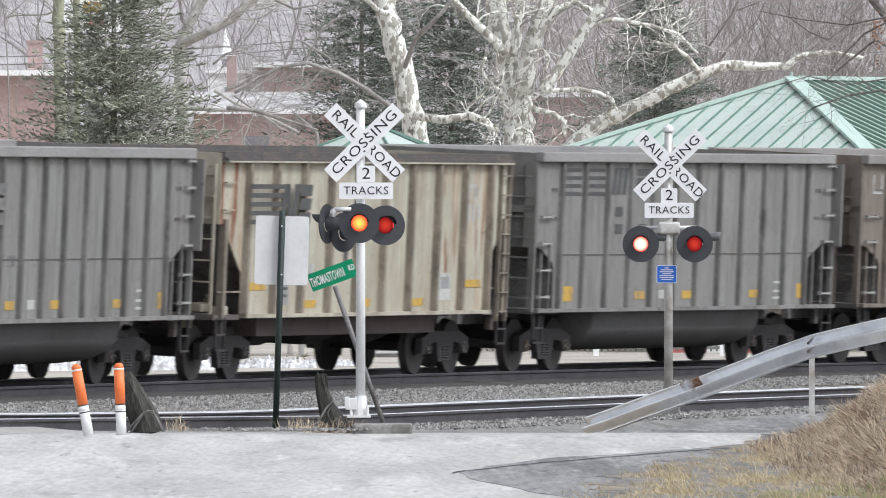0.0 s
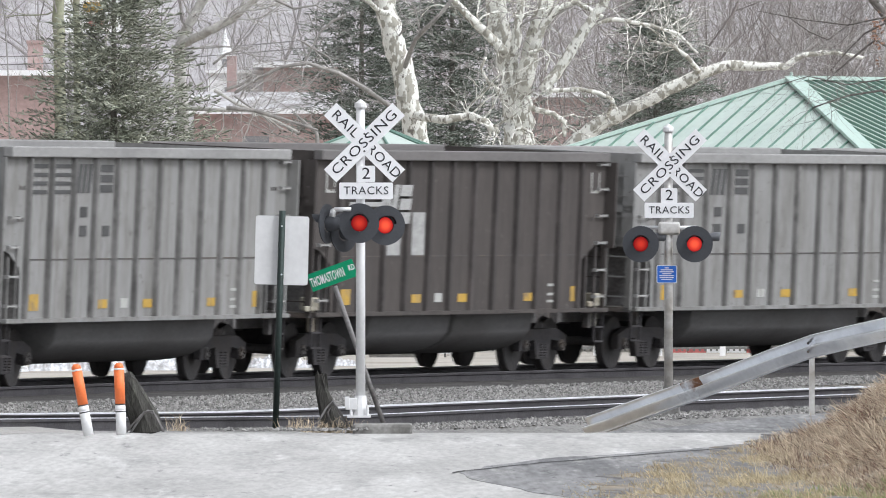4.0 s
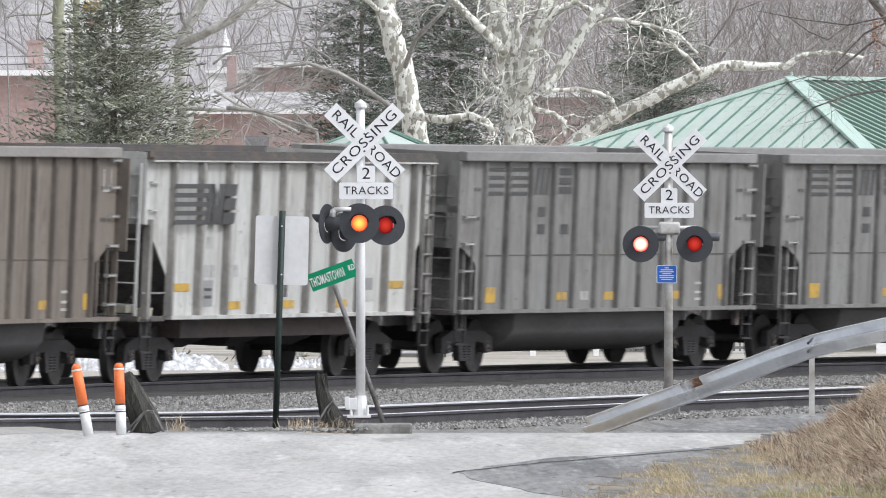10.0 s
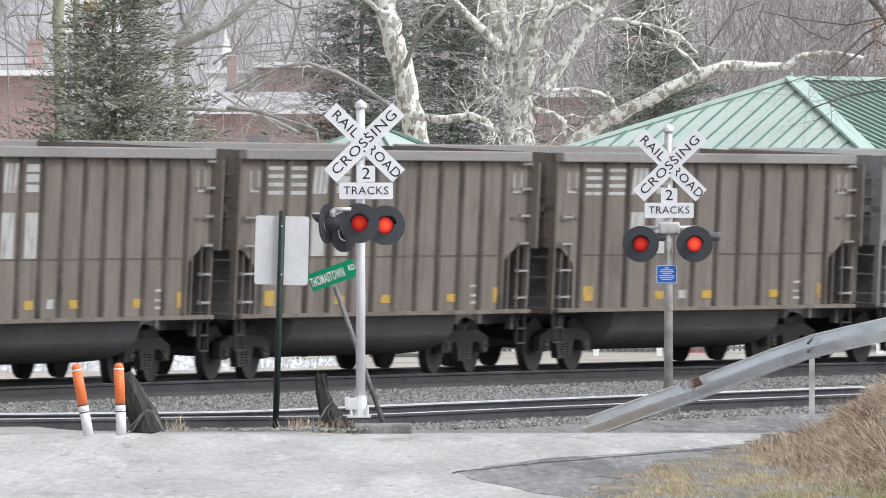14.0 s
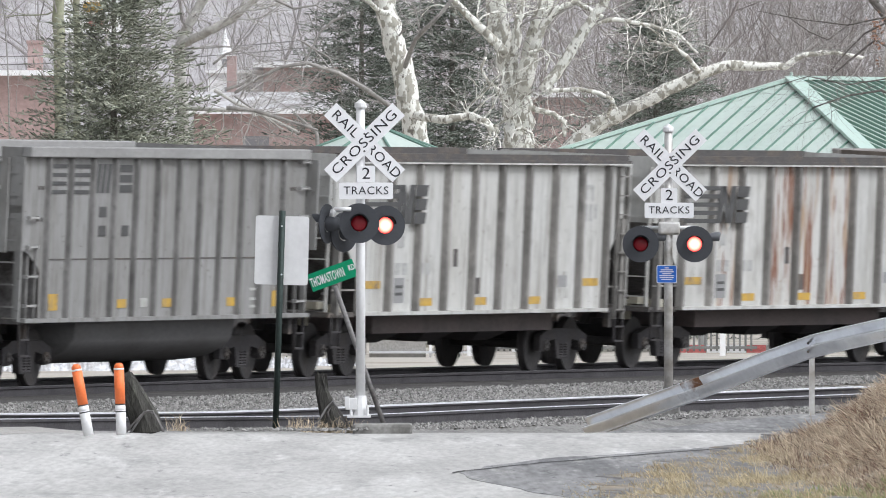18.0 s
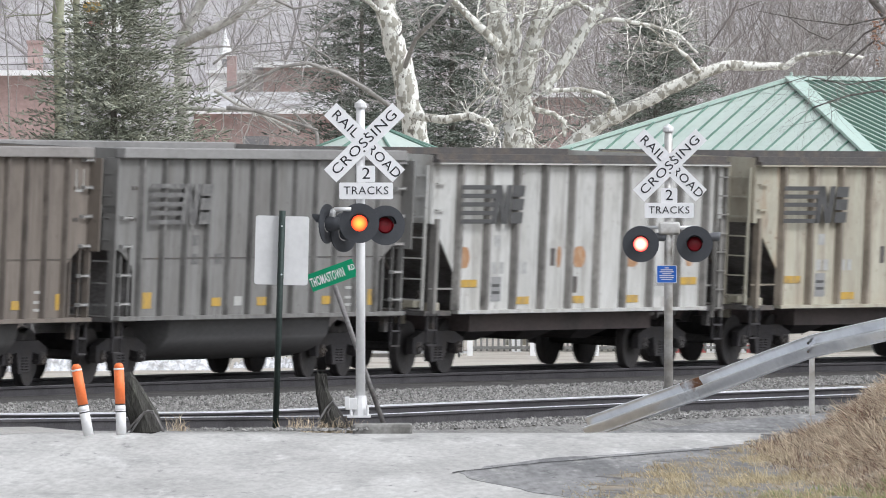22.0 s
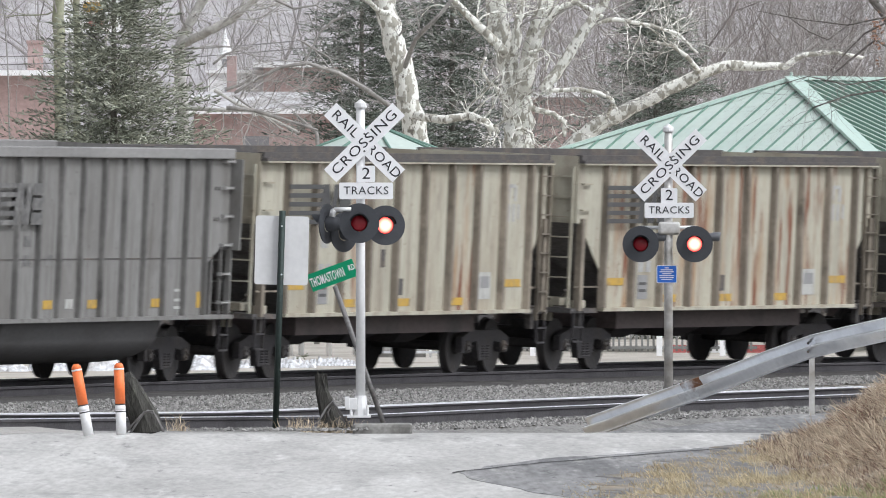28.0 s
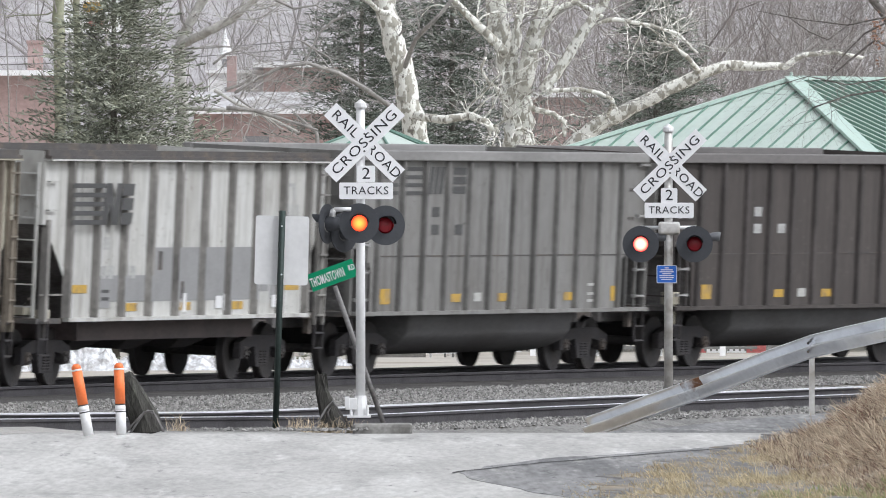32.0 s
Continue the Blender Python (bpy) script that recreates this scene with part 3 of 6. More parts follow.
def gondola(at, paint, label, mark, white_panel, bellies, big_mark, code_marks):
    car = thing("coal_gondola", at, label, "railway wagon", "cars of the coal train")
    ribs = [-6.0 + 1.05 * k for k in range(12)]
    tail = HALF - 0.19
    edges = [-HALF, *ribs, tail]
    for y, flip in ((-SIDE, 0), (SIDE, 180)):
        for k in range(13):
            a, b = edges[k], edges[k + 1]
            if k == 0:
                out = [(a, 2.02), (a + 0.25, 1.97), (a + 0.72, 1.76), (a + 0.80, 1.66), (a + 0.83, SILL), (b, SILL), (b, TOP), (a, TOP)]
            elif k == 12:
                out = [(b, 2.06), (b, TOP), (a, TOP), (a, 1.6), (a + 0.16, 1.75), (a + 0.5, 1.9), (a + 0.95, 2.06)]
            else:
                out = [(a, SILL), (b, SILL), (b, TOP), (a, TOP)]
            me = cached(("gpanel", k), lambda: panel_mesh(out))
            link("side_panel", me, paint, car, at=pose(0, y, 0))
        for k, x in enumerate(ribs):
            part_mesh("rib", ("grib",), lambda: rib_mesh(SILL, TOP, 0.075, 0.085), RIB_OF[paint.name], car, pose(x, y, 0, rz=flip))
        part_mesh("belt_strip", ("belt",), lambda: finish(shape(((-6.05, -0.02, 1.865), (6.05, 0.0, 1.885)))), M["rib_brown"] if paint is M["brown"] else M["iron"], car, pose(0, y, 0, rz=flip))
        part_mesh("top_chord", ("gchord", y), lambda: finish(shape(((-HALF - 0.06, -0.12 if y < 0 else -0.05, TOP), (HALF - 0.29, 0.05 if y < 0 else 0.12, TOP + 0.17))), bevel=0.02), CHORD_OF[paint.name], car, pose(0, y, 0))
        part_mesh("side_sill", ("gsill",), lambda: finish(shape(((-HALF, -0.10, SILL - 0.065), (HALF, 0.06, SILL)))), paint, car, pose(0, y, 0, rz=flip))
    for sgn in (-1, 1):
        part_mesh("end_wall", ("gend",), lambda: finish(shape(((-0.03, -SIDE, 2.0), (0.03, SIDE, TOP + 0.15)), ((-0.1, -SIDE, 2.6), (0.1, SIDE, 2.72)))), paint, car, pose(-HALF if sgn < 0 else tail, 0, 0))
        part_mesh("bulkhead", ("gbulk",), lambda: finish(shape(((-0.03, -SIDE + 0.02, 0.9), (0.03, SIDE - 0.02, 2.05)))), M["black"], car, pose(-6.12 if sgn < 0 else 5.62, 0, 0))
        for y in (-1, 1):
            part_mesh("corner_post", ("gpost",), lambda: finish(shape(((-0.04, -0.04, 0.9), (0.04, 0.04, 2.0)))), RIB_OF[paint.name], car, pose(-6.66 if sgn < 0 else 6.12, y * (SIDE - 0.06), 0))
            part_mesh("corner_angle", ("gangle", y), lambda: finish(shape(((-0.10, -0.02 if y < 0 else -0.2, 2.0), (-0.035, 0.2 if y < 0 else 0.02, TOP)), ((-0.10, -0.02 if y < 0 else -0.06, 0.9), (-0.035, 0.06 if y < 0 else 0.02, 2.0)))), paint, car, pose(-HALF if sgn < 0 else tail, y * SIDE, 0, rz=0 if sgn < 0 else 180))
    part_mesh("coal_load", ("load",), coal_load, M["black"], car, pose(0, 0, 0), "dark load level with the rim")
    if bellies == 1:
        part_mesh("belly_tub", ("tub", 1), lambda: tub_mesh(3.92), M["tub"], car, pose(0, 0, 0))
    else:
        for x in (-2.0, 2.0):
            part_mesh("belly_tub", ("tub", 2), lambda: tub_mesh(1.9), M["tub"], car, pose(x, 0, 0))
    part_mesh("centre_sill", ("csill",), lambda: finish(shape(((-7.2, -0.2, 0.62), (7.2, 0.2, 0.95)))), M["black"], car, pose(0, 0, 0))
    if paint is M["charcoal"]:
        for sgn in (-1, 1):
            for n, (a, b) in enumerate((((-0.28, -1.5, 0.98), (0.1, -1.3, 1.2)), ((-0.05, -1.45, 0.62), (0.08, -1.35, 1.05)), ((-0.5, -1.52, 0.97), (-0.2, -1.45, 1.06)))):
                part_mesh("end_casting", ("gcasting", n), lambda: finish(shape((a, b)), bevel=0.02), M["cream"], car, pose(sgn * 6.75, 0, 0), "pale rust-edged bracket")
    if mark:
        emblem(car, -5.45, mark, not big_mark, 0.09)
    ink = mark or M["decal_white"]
    if white_panel:
        for k in (2.0, 3.05):
            plate(car, "number_panel", mark, -5.5 + k * 1.0909 - 0.05, 2.25, 0.60, 0.72)
        for x in (-6.4, 6.3):
            plate(car, "stencil_frame", M["decal_white"], x, 3.12, 0.42, 0.36)
            plate(car, "stencil_field", paint, x, 3.15, 0.30, 0.32, out=0.02)
    else:
        for x, z in ((-3.3, 2.16), (-3.3, 1.86), (-2.2, 1.86)) if big_mark else ((-3.3, 2.62), (-3.3, 2.32), (-2.2, 2.32)):
            plate(car, "number_bar", ink if mark else M["faded"], x, z, 0.34, 0.17)
    for x, h in ((-5.5, 0.26), (-2.2, 0.14), (0.0, 0.14), (3.2, 0.14), (5.5, 0.26)):
        plate(car, "reflector", M["yellow"], x, 1.2 if h > 0.2 else 1.16, 0.44, h)
    plate(car, "data_plate", M["decal_white"], -1.15, 1.17, 0.36, 0.15)
    for z in (1.08, 1.2, 1.36):
        plate(car, "data_bar", M["decal_white"], 4.35, z, 0.42, 0.045)
    if code_marks:
        for k in range(9):
            plate(car, "scrawl_bar", M["faint_grey"], 0.3 + 0.37 * k, 1.42 + 0.1 * math.sin(2.3 * k), 0.16, 0.09 + 0.08 * (k % 3), label="faint scrawled paint")
    fittings(car, paint, False)
    return car, running_gear(car)


def coal_load():
    bm = bmesh.new()
    rnd = random.Random(3)
    nx, ny = 34, 8
    g = []
    for j in range(ny + 1):
        y = -1.45 + 2.9 * j / ny
        g.append([bm.verts.new((-6.9 + 13.8 * i / nx, y, 3.2 + 0.25 * (1 - (y / 1.45) ** 2) + rnd.uniform(-0.05, 0.05))) for i in range(nx + 1)])
    for j in range(ny):
        for i in range(nx):
            bm.faces.new((g[j][i], g[j][i + 1], g[j + 1][i + 1], g[j + 1][i]))
    return finish(bm)


def tub_mesh(half):
    bm = bmesh.new()
    rows = []
    for x, k in ((-half, 0.97), (-half + 0.06, 1.0), (half - 0.06, 1.0), (half, 0.97)):
        rows.append([bm.verts.new((x, -1.38 * math.cos(math.pi * j / 12) * (0.4 + 0.6 * k), 0.92 - 0.79 * k * math.sin(math.pi * j / 12) ** 0.62)) for j in range(13)])
    for a, b in zip(rows, rows[1:]):
        for j in range(12):
            bm.faces.new((a[j], b[j], b[j + 1], a[j + 1]))
    bm.faces.new(rows[0])
    bm.faces.new(rows[-1][::-1])
    return finish(bm, smooth=True)


def spot_mesh(w):
    """An uneven round blotch of rusted paint."""
    bm = bmesh.new()
    prism(bm, [(w / 2 * math.cos(k * math.pi / 9) * (1 + 0.07 * math.sin(3.3 * k)), 0.19 * math.sin(k * math.pi / 9) * (1 + 0.06 * math.cos(2.1 * k))) for k in range(18)], -0.004, 0)
    return finish(bm)


def hopper(at, paint, label, mark, rusty=(), patch=False, spots=False):
    car = thing("coal_hopper", at, label, "railway wagon", "cars of the coal train")
    ribs = [-5.85 + 1.3 * k for k in range(10)]
    tail = HALF - 0.2
    edges = [-HALF, *ribs, tail]
    cut = 2.42
    for y, flip in ((-SIDE, 0), (SIDE, 180)):
        for k in range(11):
            a, b = edges[k], edges[k + 1]
            if k == 0:
                out = [(a, cut), (a + 0.10, cut), (b - 0.02, 1.55), (b, TOP), (a, TOP)]
            elif k == 10:
                out = [(b, cut), (b, TOP), (a, TOP), (a, 1.62), (b - 0.12, cut)]
            else:
                out = [(a, SILL), (b, SILL), (b, TOP), (a, TOP)]
            me = cached(("hpanel", k), lambda: panel_mesh(out))
            link("side_panel", me, RUST_OF[paint.name] if k in rusty and y < 0 else paint, car, "rust-streaked panel" if k in rusty and y < 0 else "", pose(0, y, 0))
        for k, x in enumerate(ribs):
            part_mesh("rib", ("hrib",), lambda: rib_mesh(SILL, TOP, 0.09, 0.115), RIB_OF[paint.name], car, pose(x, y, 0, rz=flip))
        part_mesh("top_chord", ("hchord",), lambda: finish(shape(((-HALF + 0.08, -0.12, TOP - 0.02), (HALF - 0.08, 0.05, TOP + 0.03)), ((-HALF + 0.08, -0.06, TOP + 0.03), (HALF - 0.08, 0.05, TOP + 0.12)))), M["iron"], car, pose(-0.1, y, 0, rz=flip))
        part_mesh("chord_lip", ("hlip",), lambda: finish(shape(((-HALF + 0.1, -0.135, TOP - 0.05), (HALF - 0.1, 0.0, TOP - 0.024)))), paint, car, pose(-0.1, y, 0, rz=flip), "pale rubbed lip under the rim")
        part_mesh("side_sill", ("hsill",), lambda: finish(shape(((-HALF + 1.1, -0.13, SILL - 0.06), (HALF - 1.1, 0.05, SILL + 0.0)))), paint, car, pose(0, y, 0, rz=flip))
        for sgn in (-1, 1):
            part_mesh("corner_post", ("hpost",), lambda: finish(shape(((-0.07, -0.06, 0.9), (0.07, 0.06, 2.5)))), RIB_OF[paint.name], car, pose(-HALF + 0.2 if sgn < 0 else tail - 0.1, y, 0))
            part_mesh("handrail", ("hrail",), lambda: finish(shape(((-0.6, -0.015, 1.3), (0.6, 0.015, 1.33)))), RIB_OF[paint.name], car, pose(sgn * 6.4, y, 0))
    for sgn in (-1, 1):
        part_mesh("end_wall", ("hend",), lambda: finish(shape(((-0.03, -SIDE, cut), (0.03, SIDE, TOP + 0.1)))), paint, car, pose(-HALF if sgn < 0 else tail, 0, 0))
        part_mesh("slope_sheet", ("hslope",), slope_mesh, M["black"], car, pose(0, 0, 0, rz=0 if sgn > 0 else 180))
    part_mesh("coal_load", ("load",), coal_load, M["black"], car, pose(0, 0, 0), "dark load level with the rim")
    part_mesh("side_girder", ("girder",), lambda: finish(shape(((-4.3, -1.2, 0.56), (4.3, 1.2, 0.90)))), M["girder"], car, pose(0, 0, 0), "brown-grey girder under the body")
    for x in (-2.6, 0.0, 2.6):
        part_mesh("hopper_bay", ("bay",), bay_mesh, M["truck"], car, pose(x, 0, 0))
    emblem(car, -5.72, mark, False)
    for x, z, w in ((-3.95, 2.12, 0.3), (-4.05, 1.66, 0.22), (-3.72, 1.66, 0.22), (-2.95, 1.66, 0.22), (-2.65, 1.66, 0.2)):
        plate(car, "number_bar", M["faded"], x, z, w, 0.2)
    for x, z, w, h in ((5.0, 3.06, 0.42, 0.06), (4.87, 2.93, 0.1, 0.2), (5.2, 2.93, 0.12, 0.26), (4.9, 2.6, 0.12, 0.3), (5.14, 2.6, 0.12, 0.3), (5.38, 2.62, 0.1, 0.26)):
        plate(car, "stencil_bar", M["faded"], x, z, w, h)
    for x in (-5.25, -2.68, -0.08, 2.52, 5.2):
        plate(car, "reflector", M["yellow"], x, 1.4 if abs(x) > 4.5 else 1.1, 0.85 if abs(x) > 4.5 else 0.6, 0.13)
    plate(car, "data_frame", M["decal_white"], 3.85, 1.36, 0.58, 0.46)
    plate(car, "data_field", M["primer"], 3.85, 1.42, 0.42, 0.2, out=0.02)
    plate(car, "notice", M["primer"], -3.95, 1.30, 0.46, 0.42)
    plate(car, "notice_bar", M["decal_dark"], -3.95, 1.36, 0.34, 0.05, out=0.02)
    plate(car, "notice_bar", M["decal_dark"], -3.95, 1.24, 0.34, 0.05, out=0.02)
    plate(car, "scuff", M["iron"], -1.35 + 0.1 * len(rusty), 1.84, 0.2, 0.3, label="dark scuffed spot")
    plate(car, "scuff", M["iron"], -0.25, 1.36, 0.22, 0.28, label="dark scuffed spot")
    if patch:
        for k in range(7):
            x = -3.9 + 1.3 * k
            low = 0.0 if k > 1 else 0.22
            plate(car, "paint_patch", M["primer"], x, 1.62 - low, 1.12, 0.86 - 2 * low, out=0.014, label="grey touched-up paint")
            plate(car, "paint_patch", M["primer"], x + 0.65, 1.62 - low, 0.11, 0.86 - 2 * low, out=0.118, label="grey touched-up paint")
    if patch:
        for x, w, h in ((-0.45, 0.3, 0.16), (-0.1, 0.16, 0.3), (1.6, 0.34, 0.2), (1.9, 0.18, 0.26), (4.4, 0.3, 0.2)):
            plate(car, "bare_spot", M["sign_back"], x, 1.16, w, h, out=0.024, label="bright unpainted spot")
    if spots:
        for x, w in ((-5.45, 0.5), (-1.05, 0.2), (-0.1, 0.62), (2.45, 0.66), (5.25, 0.4)):
            part_mesh("rust_spot", ("spot", w), lambda: spot_mesh(w), M["rust_spot"], car, pose(x, -SIDE - 0.014, 1.84), "round rusty blotch")
    for sgn in (-1, 1):
        for n, (a, b) in enumerate((((-0.25, -1.25, 0.98), (0.2, -1.05, 1.12)), ((-0.1, -1.5, 0.94), (0.3, -1.38, 1.08)), ((0.05, -0.95, 0.7), (0.17, -0.8, 1.05)), ((-0.2, 0.6, 0.96), (0.1, 0.9, 1.15)))):
            part_mesh("end_casting", ("casting", n), lambda: finish(shape((a, b)), bevel=0.015), M["cream"], car, pose(sgn * 6.75, 0, 0, rz=0 if sgn < 0 else 180), "pale painted bracket")
        part_mesh("brake_pipe", ("pipe",), brake_pipe, M["iron"], car, pose(sgn * 6.6, 0, 0))
    fittings(car, paint, True)
    return car, running_gear(car)


def brake_pipe():
    bm = bmesh.new()
    tube(bm, [(0.45, -0.5, 0.85), (0.2, -0.9, 1.0), (0.0, -1.2, 1.2), (-0.3, -1.3, 1.25)], 0.025, 6)
    tube(bm, [(0.2, -0.6, 1.0), (0.1, -0.6, 1.5), (-0.2, -0.6, 1.75)], 0.03, 6)
    return finish(bm)


def slope_mesh():
    bm = bmesh.new()
    prism(bm, [(7.0, 2.45), (7.0, 2.5), (4.2, 0.9), (4.2, 0.85)], -SIDE + 0.03, SIDE - 0.03)
    return finish(bm)


def bay_mesh():
    bm = bmesh.new()
    rings = []
    for z, x, y in ((0.36, 0.36, 0.5), (0.48, 0.62, 0.7), (0.82, 1.22, 1.15)):
        rings.append([bm.verts.new(p) for p in ((-x, -y, z), (x, -y, z), (x, y, z), (-x, y, z))])
    bm.faces.new(rings[0][::-1])
    bm.faces.new(rings[-1])
    for a, b in zip(rings, rings[1:]):
        for i in range(4):
            bm.faces.new((a[i], a[(i + 1) % 4], b[(i + 1) % 4], b[i]))
    return finish(bm)


# Ribs, ladders and posts: grime plus the shade of their faces, mixed into one tone.
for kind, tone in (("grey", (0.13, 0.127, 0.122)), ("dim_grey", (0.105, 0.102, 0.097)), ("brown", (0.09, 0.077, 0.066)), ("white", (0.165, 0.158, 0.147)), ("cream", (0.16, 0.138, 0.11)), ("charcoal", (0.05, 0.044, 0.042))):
    M["rib_" + kind] = mat("grimy_shaded_rib_" + kind, tone, 0.8, vary=0.2, scale=2.0, fine=20, bump=0.05, second=tuple(c * 1.5 for c in tone), amount=0.65, stretch=(1, 1, 0.5), jitter=0.15, streaks=((tuple(c * 0.5 for c in tone), (2.0, 2.0, 1.3), 0.56, 0.72),))
for kind, tone in (("white", (0.475, 0.47, 0.45)), ("cream", (0.40, 0.378, 0.305))):
    M["rust_" + kind] = mat("rust_streaked_" + kind, tone, 0.8, vary=0.12, scale=1.4, fine=22, bump=0.1, second=tuple(c * 0.82 for c in tone), amount=0.6, stretch=(1.3, 1, 0.4), streaks=(((0.31, 0.21, 0.13), (2.6, 1, 0.45), 0.49, 0.66), ((0.17, 0.07, 0.04), (4.0, 1, 0.5), 0.52, 0.62)), specks=(0.15, 0.085, 0.055))
RUST_OF = {M["white"].name: M["rust_white"], M["cream"].name: M["rust_cream"]}
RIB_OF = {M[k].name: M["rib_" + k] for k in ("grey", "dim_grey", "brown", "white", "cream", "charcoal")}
M["tub"] = mat("grey_tub_paint", (0.098, 0.096, 0.096), 0.75, vary=0.15, scale=1.2, fine=15, bump=0.05, second=(0.075, 0.072, 0.07), stretch=(0.5, 1, 1))
M["worn_steel"] = mat("rubbed_steel", (0.38, 0.375, 0.365), 0.5, 0.2, vary=0.2, scale=5, fine=20, bump=0)
# Top chords in paler copies of the side paint, sunlight put into the colour.
for kind, tone in (("grey", (0.285, 0.282, 0.275)), ("dim_grey", (0.245, 0.24, 0.233)), ("brown", (0.25, 0.235, 0.222)), ("charcoal", (0.15, 0.142, 0.138))):
    M["chord_" + kind] = mat("sunlit_chord_" + kind, tone, 0.75, vary=0.12, scale=1.0, fine=14, bump=0.05, second=tuple(c * 0.8 for c in tone), stretch=(0.4, 1, 1))
CHORD_OF = {M[k].name: M["chord_" + k] for k in ("grey", "dim_grey", "brown", "charcoal")}
M["girder"] = mat("brown_girder_paint", (0.10, 0.08, 0.077), 0.8, vary=0.2, scale=1, fine=15, bump=0.05, second=(0.07, 0.062, 0.06))
M["truck"] = mat("sooty_truck_iron", (0.045, 0.042, 0.044), 0.85, vary=0.3, scale=2.5, fine=18, bump=0.1, second=(0.048, 0.043, 0.041))
M["rust_spot"] = mat("rust_blotch", (0.34, 0.19, 0.10), 0.8, vary=0.2, scale=6, fine=30, bump=0, second=(0.42, 0.30, 0.2))
M["primer"] = mat("grey_primer", (0.25, 0.25, 0.25), 0.7, vary=0.1, scale=2, fine=20, bump=0)
M["faded"] = mat("faded_stencil", (0.36, 0.36, 0.35), 0.7, vary=0.2, scale=4, fine=20, bump=0)

M["faint_brown"] = mat("faint_brown_stencil", (0.10, 0.085, 0.072), 0.7, vary=0.3, scale=3, fine=12, bump=0, second=(0.15, 0.125, 0.105))
M["faint_grey"] = mat("faint_grey_stencil", (0.12, 0.118, 0.115), 0.7, vary=0.3, scale=3, fine=12, bump=0, second=(0.19, 0.187, 0.18))
TRAIN = []
ORDER = "g r G B G K G G b B w G G B B B G G w s B g w e k G g c c t p G K"


def car_at(i, t):
    s = START + PITCH * i - SPEED * t
    x, y, a = MAIN.at(s)
    # the track is banked, so the car leans with it
    return Matrix.LocRotScale((x, y, -0.055), Euler((radians(2.7), 0, math.pi / 2 - a)), None) @ pose(0, 0, 0.12)


def build_train():
    for i, code in enumerate(ORDER.split()):
        at = car_at(i, 0)
        if code in "GgBbKk":
            paint, tone = {"G": (M["grey"], "faded grey"), "g": (M["grey"], "dusty grey"), "B": (M["brown"], "dirty brown"), "b": (M["brown"], "mud-brown"), "K": (M["charcoal"], "sooty charcoal"), "k": (M["charcoal"], "charcoal black")}[code]
            if i in (0, 2, 11, 12, 21, 26, 31):
                paint, tone = M["dim_grey"], "soot-darkened grey"
            mark = M["decal_white"] if code == "B" else M["faded"] if i == 5 else M["faint_brown"] if code == "b" else M["faint_grey"] if code == "g" else M["decal_dark"] if code == "G" else None
            made = gondola(at, paint, tone + " ribbed steel coal gondola with a belly tub", mark, code == "B" or i == 5, 2 if i == 5 else 1, code in "gb" or i == 5, i == 24)
        else:
            paint = M["white"] if code in "wps" else M["cream"]
            rusty = {"r": (0, 8, 9), "s": (2, 4, 5, 6), "e": (0, 5), "t": (0, 1, 2, 3, 4, 6, 7, 9), "c": (1, 3, 4, 5, 6, 7, 8, 9), "w": ()}.get(code, ())
            if i == 27:
                rusty = (3, 7)
            tone = {"w": "off-white", "p": "off-white grey-patched", "r": "rust-stained cream", "s": "rust-streaked white", "e": "cream rust-ended", "c": "weathered cream", "t": "heavily rusted cream"}[code]
            made = hopper(at, paint, tone + " ribbed steel coal hopper with three bays", M["decal_dark"], rusty, code == "p", i == 22)
        TRAIN.append(made)


build_train()

# ---------------------------------------------------------------- crossing signals
LAMPS = []
M["lamp_grey"] = mat("lamp_grey", (0.13, 0.135, 0.145), 0.5, vary=0.1, bump=0)


def blade_mesh():
    bm = bmesh.new()
    box(bm, (-0.61, -0.004, -0.114), (0.61, 0.004, 0.114))
    return finish(bm)


def lettering(text, size, parent, at, wide=1.0, material="letter", thin=0.0):
    me = words(text, size, thin=thin)
    me.transform(Matrix.Diagonal((wide, 1, 1, 1)))
    return link("lettering", me, M[material], parent, at=at)


def rounded(w, h, r, y0, y1):
    bm = bmesh.new()
    out = []
    for cx, cz, a0 in ((w / 2 - r, h / 2 - r, 0), (-w / 2 + r, h / 2 - r, 90), (-w / 2 + r, -h / 2 + r, 180), (w / 2 - r, -h / 2 + r, 270)):
        for k in range(5):
            a = radians(a0 + 22.5 * k)
            out.append((cx + r * math.cos(a), cz + r * math.sin(a)))
    prism(bm, out, y0, y1)
    return bm


def lamp_unit(parent, at, lit, first, front=True):
    """A round black background with hood and housing; the lens unit inside turns."""
    lamp = link("lamp", cached(("lampdisc",), disc_mesh), M["lamp_black"], parent, at=at)
    link("housing", cached(("lamphouse", front), lambda: house_mesh(1.0 if front else 0.62)), M["lamp_black"], lamp)
    link("hood", cached(("lamphood",), hood_mesh), M["lamp_black"], lamp)
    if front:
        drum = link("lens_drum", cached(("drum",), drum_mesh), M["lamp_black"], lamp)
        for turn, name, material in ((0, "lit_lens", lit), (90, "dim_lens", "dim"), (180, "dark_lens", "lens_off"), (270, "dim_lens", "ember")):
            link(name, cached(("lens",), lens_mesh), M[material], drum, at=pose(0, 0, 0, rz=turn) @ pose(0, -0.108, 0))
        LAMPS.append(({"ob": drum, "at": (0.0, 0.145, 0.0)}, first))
    return lamp


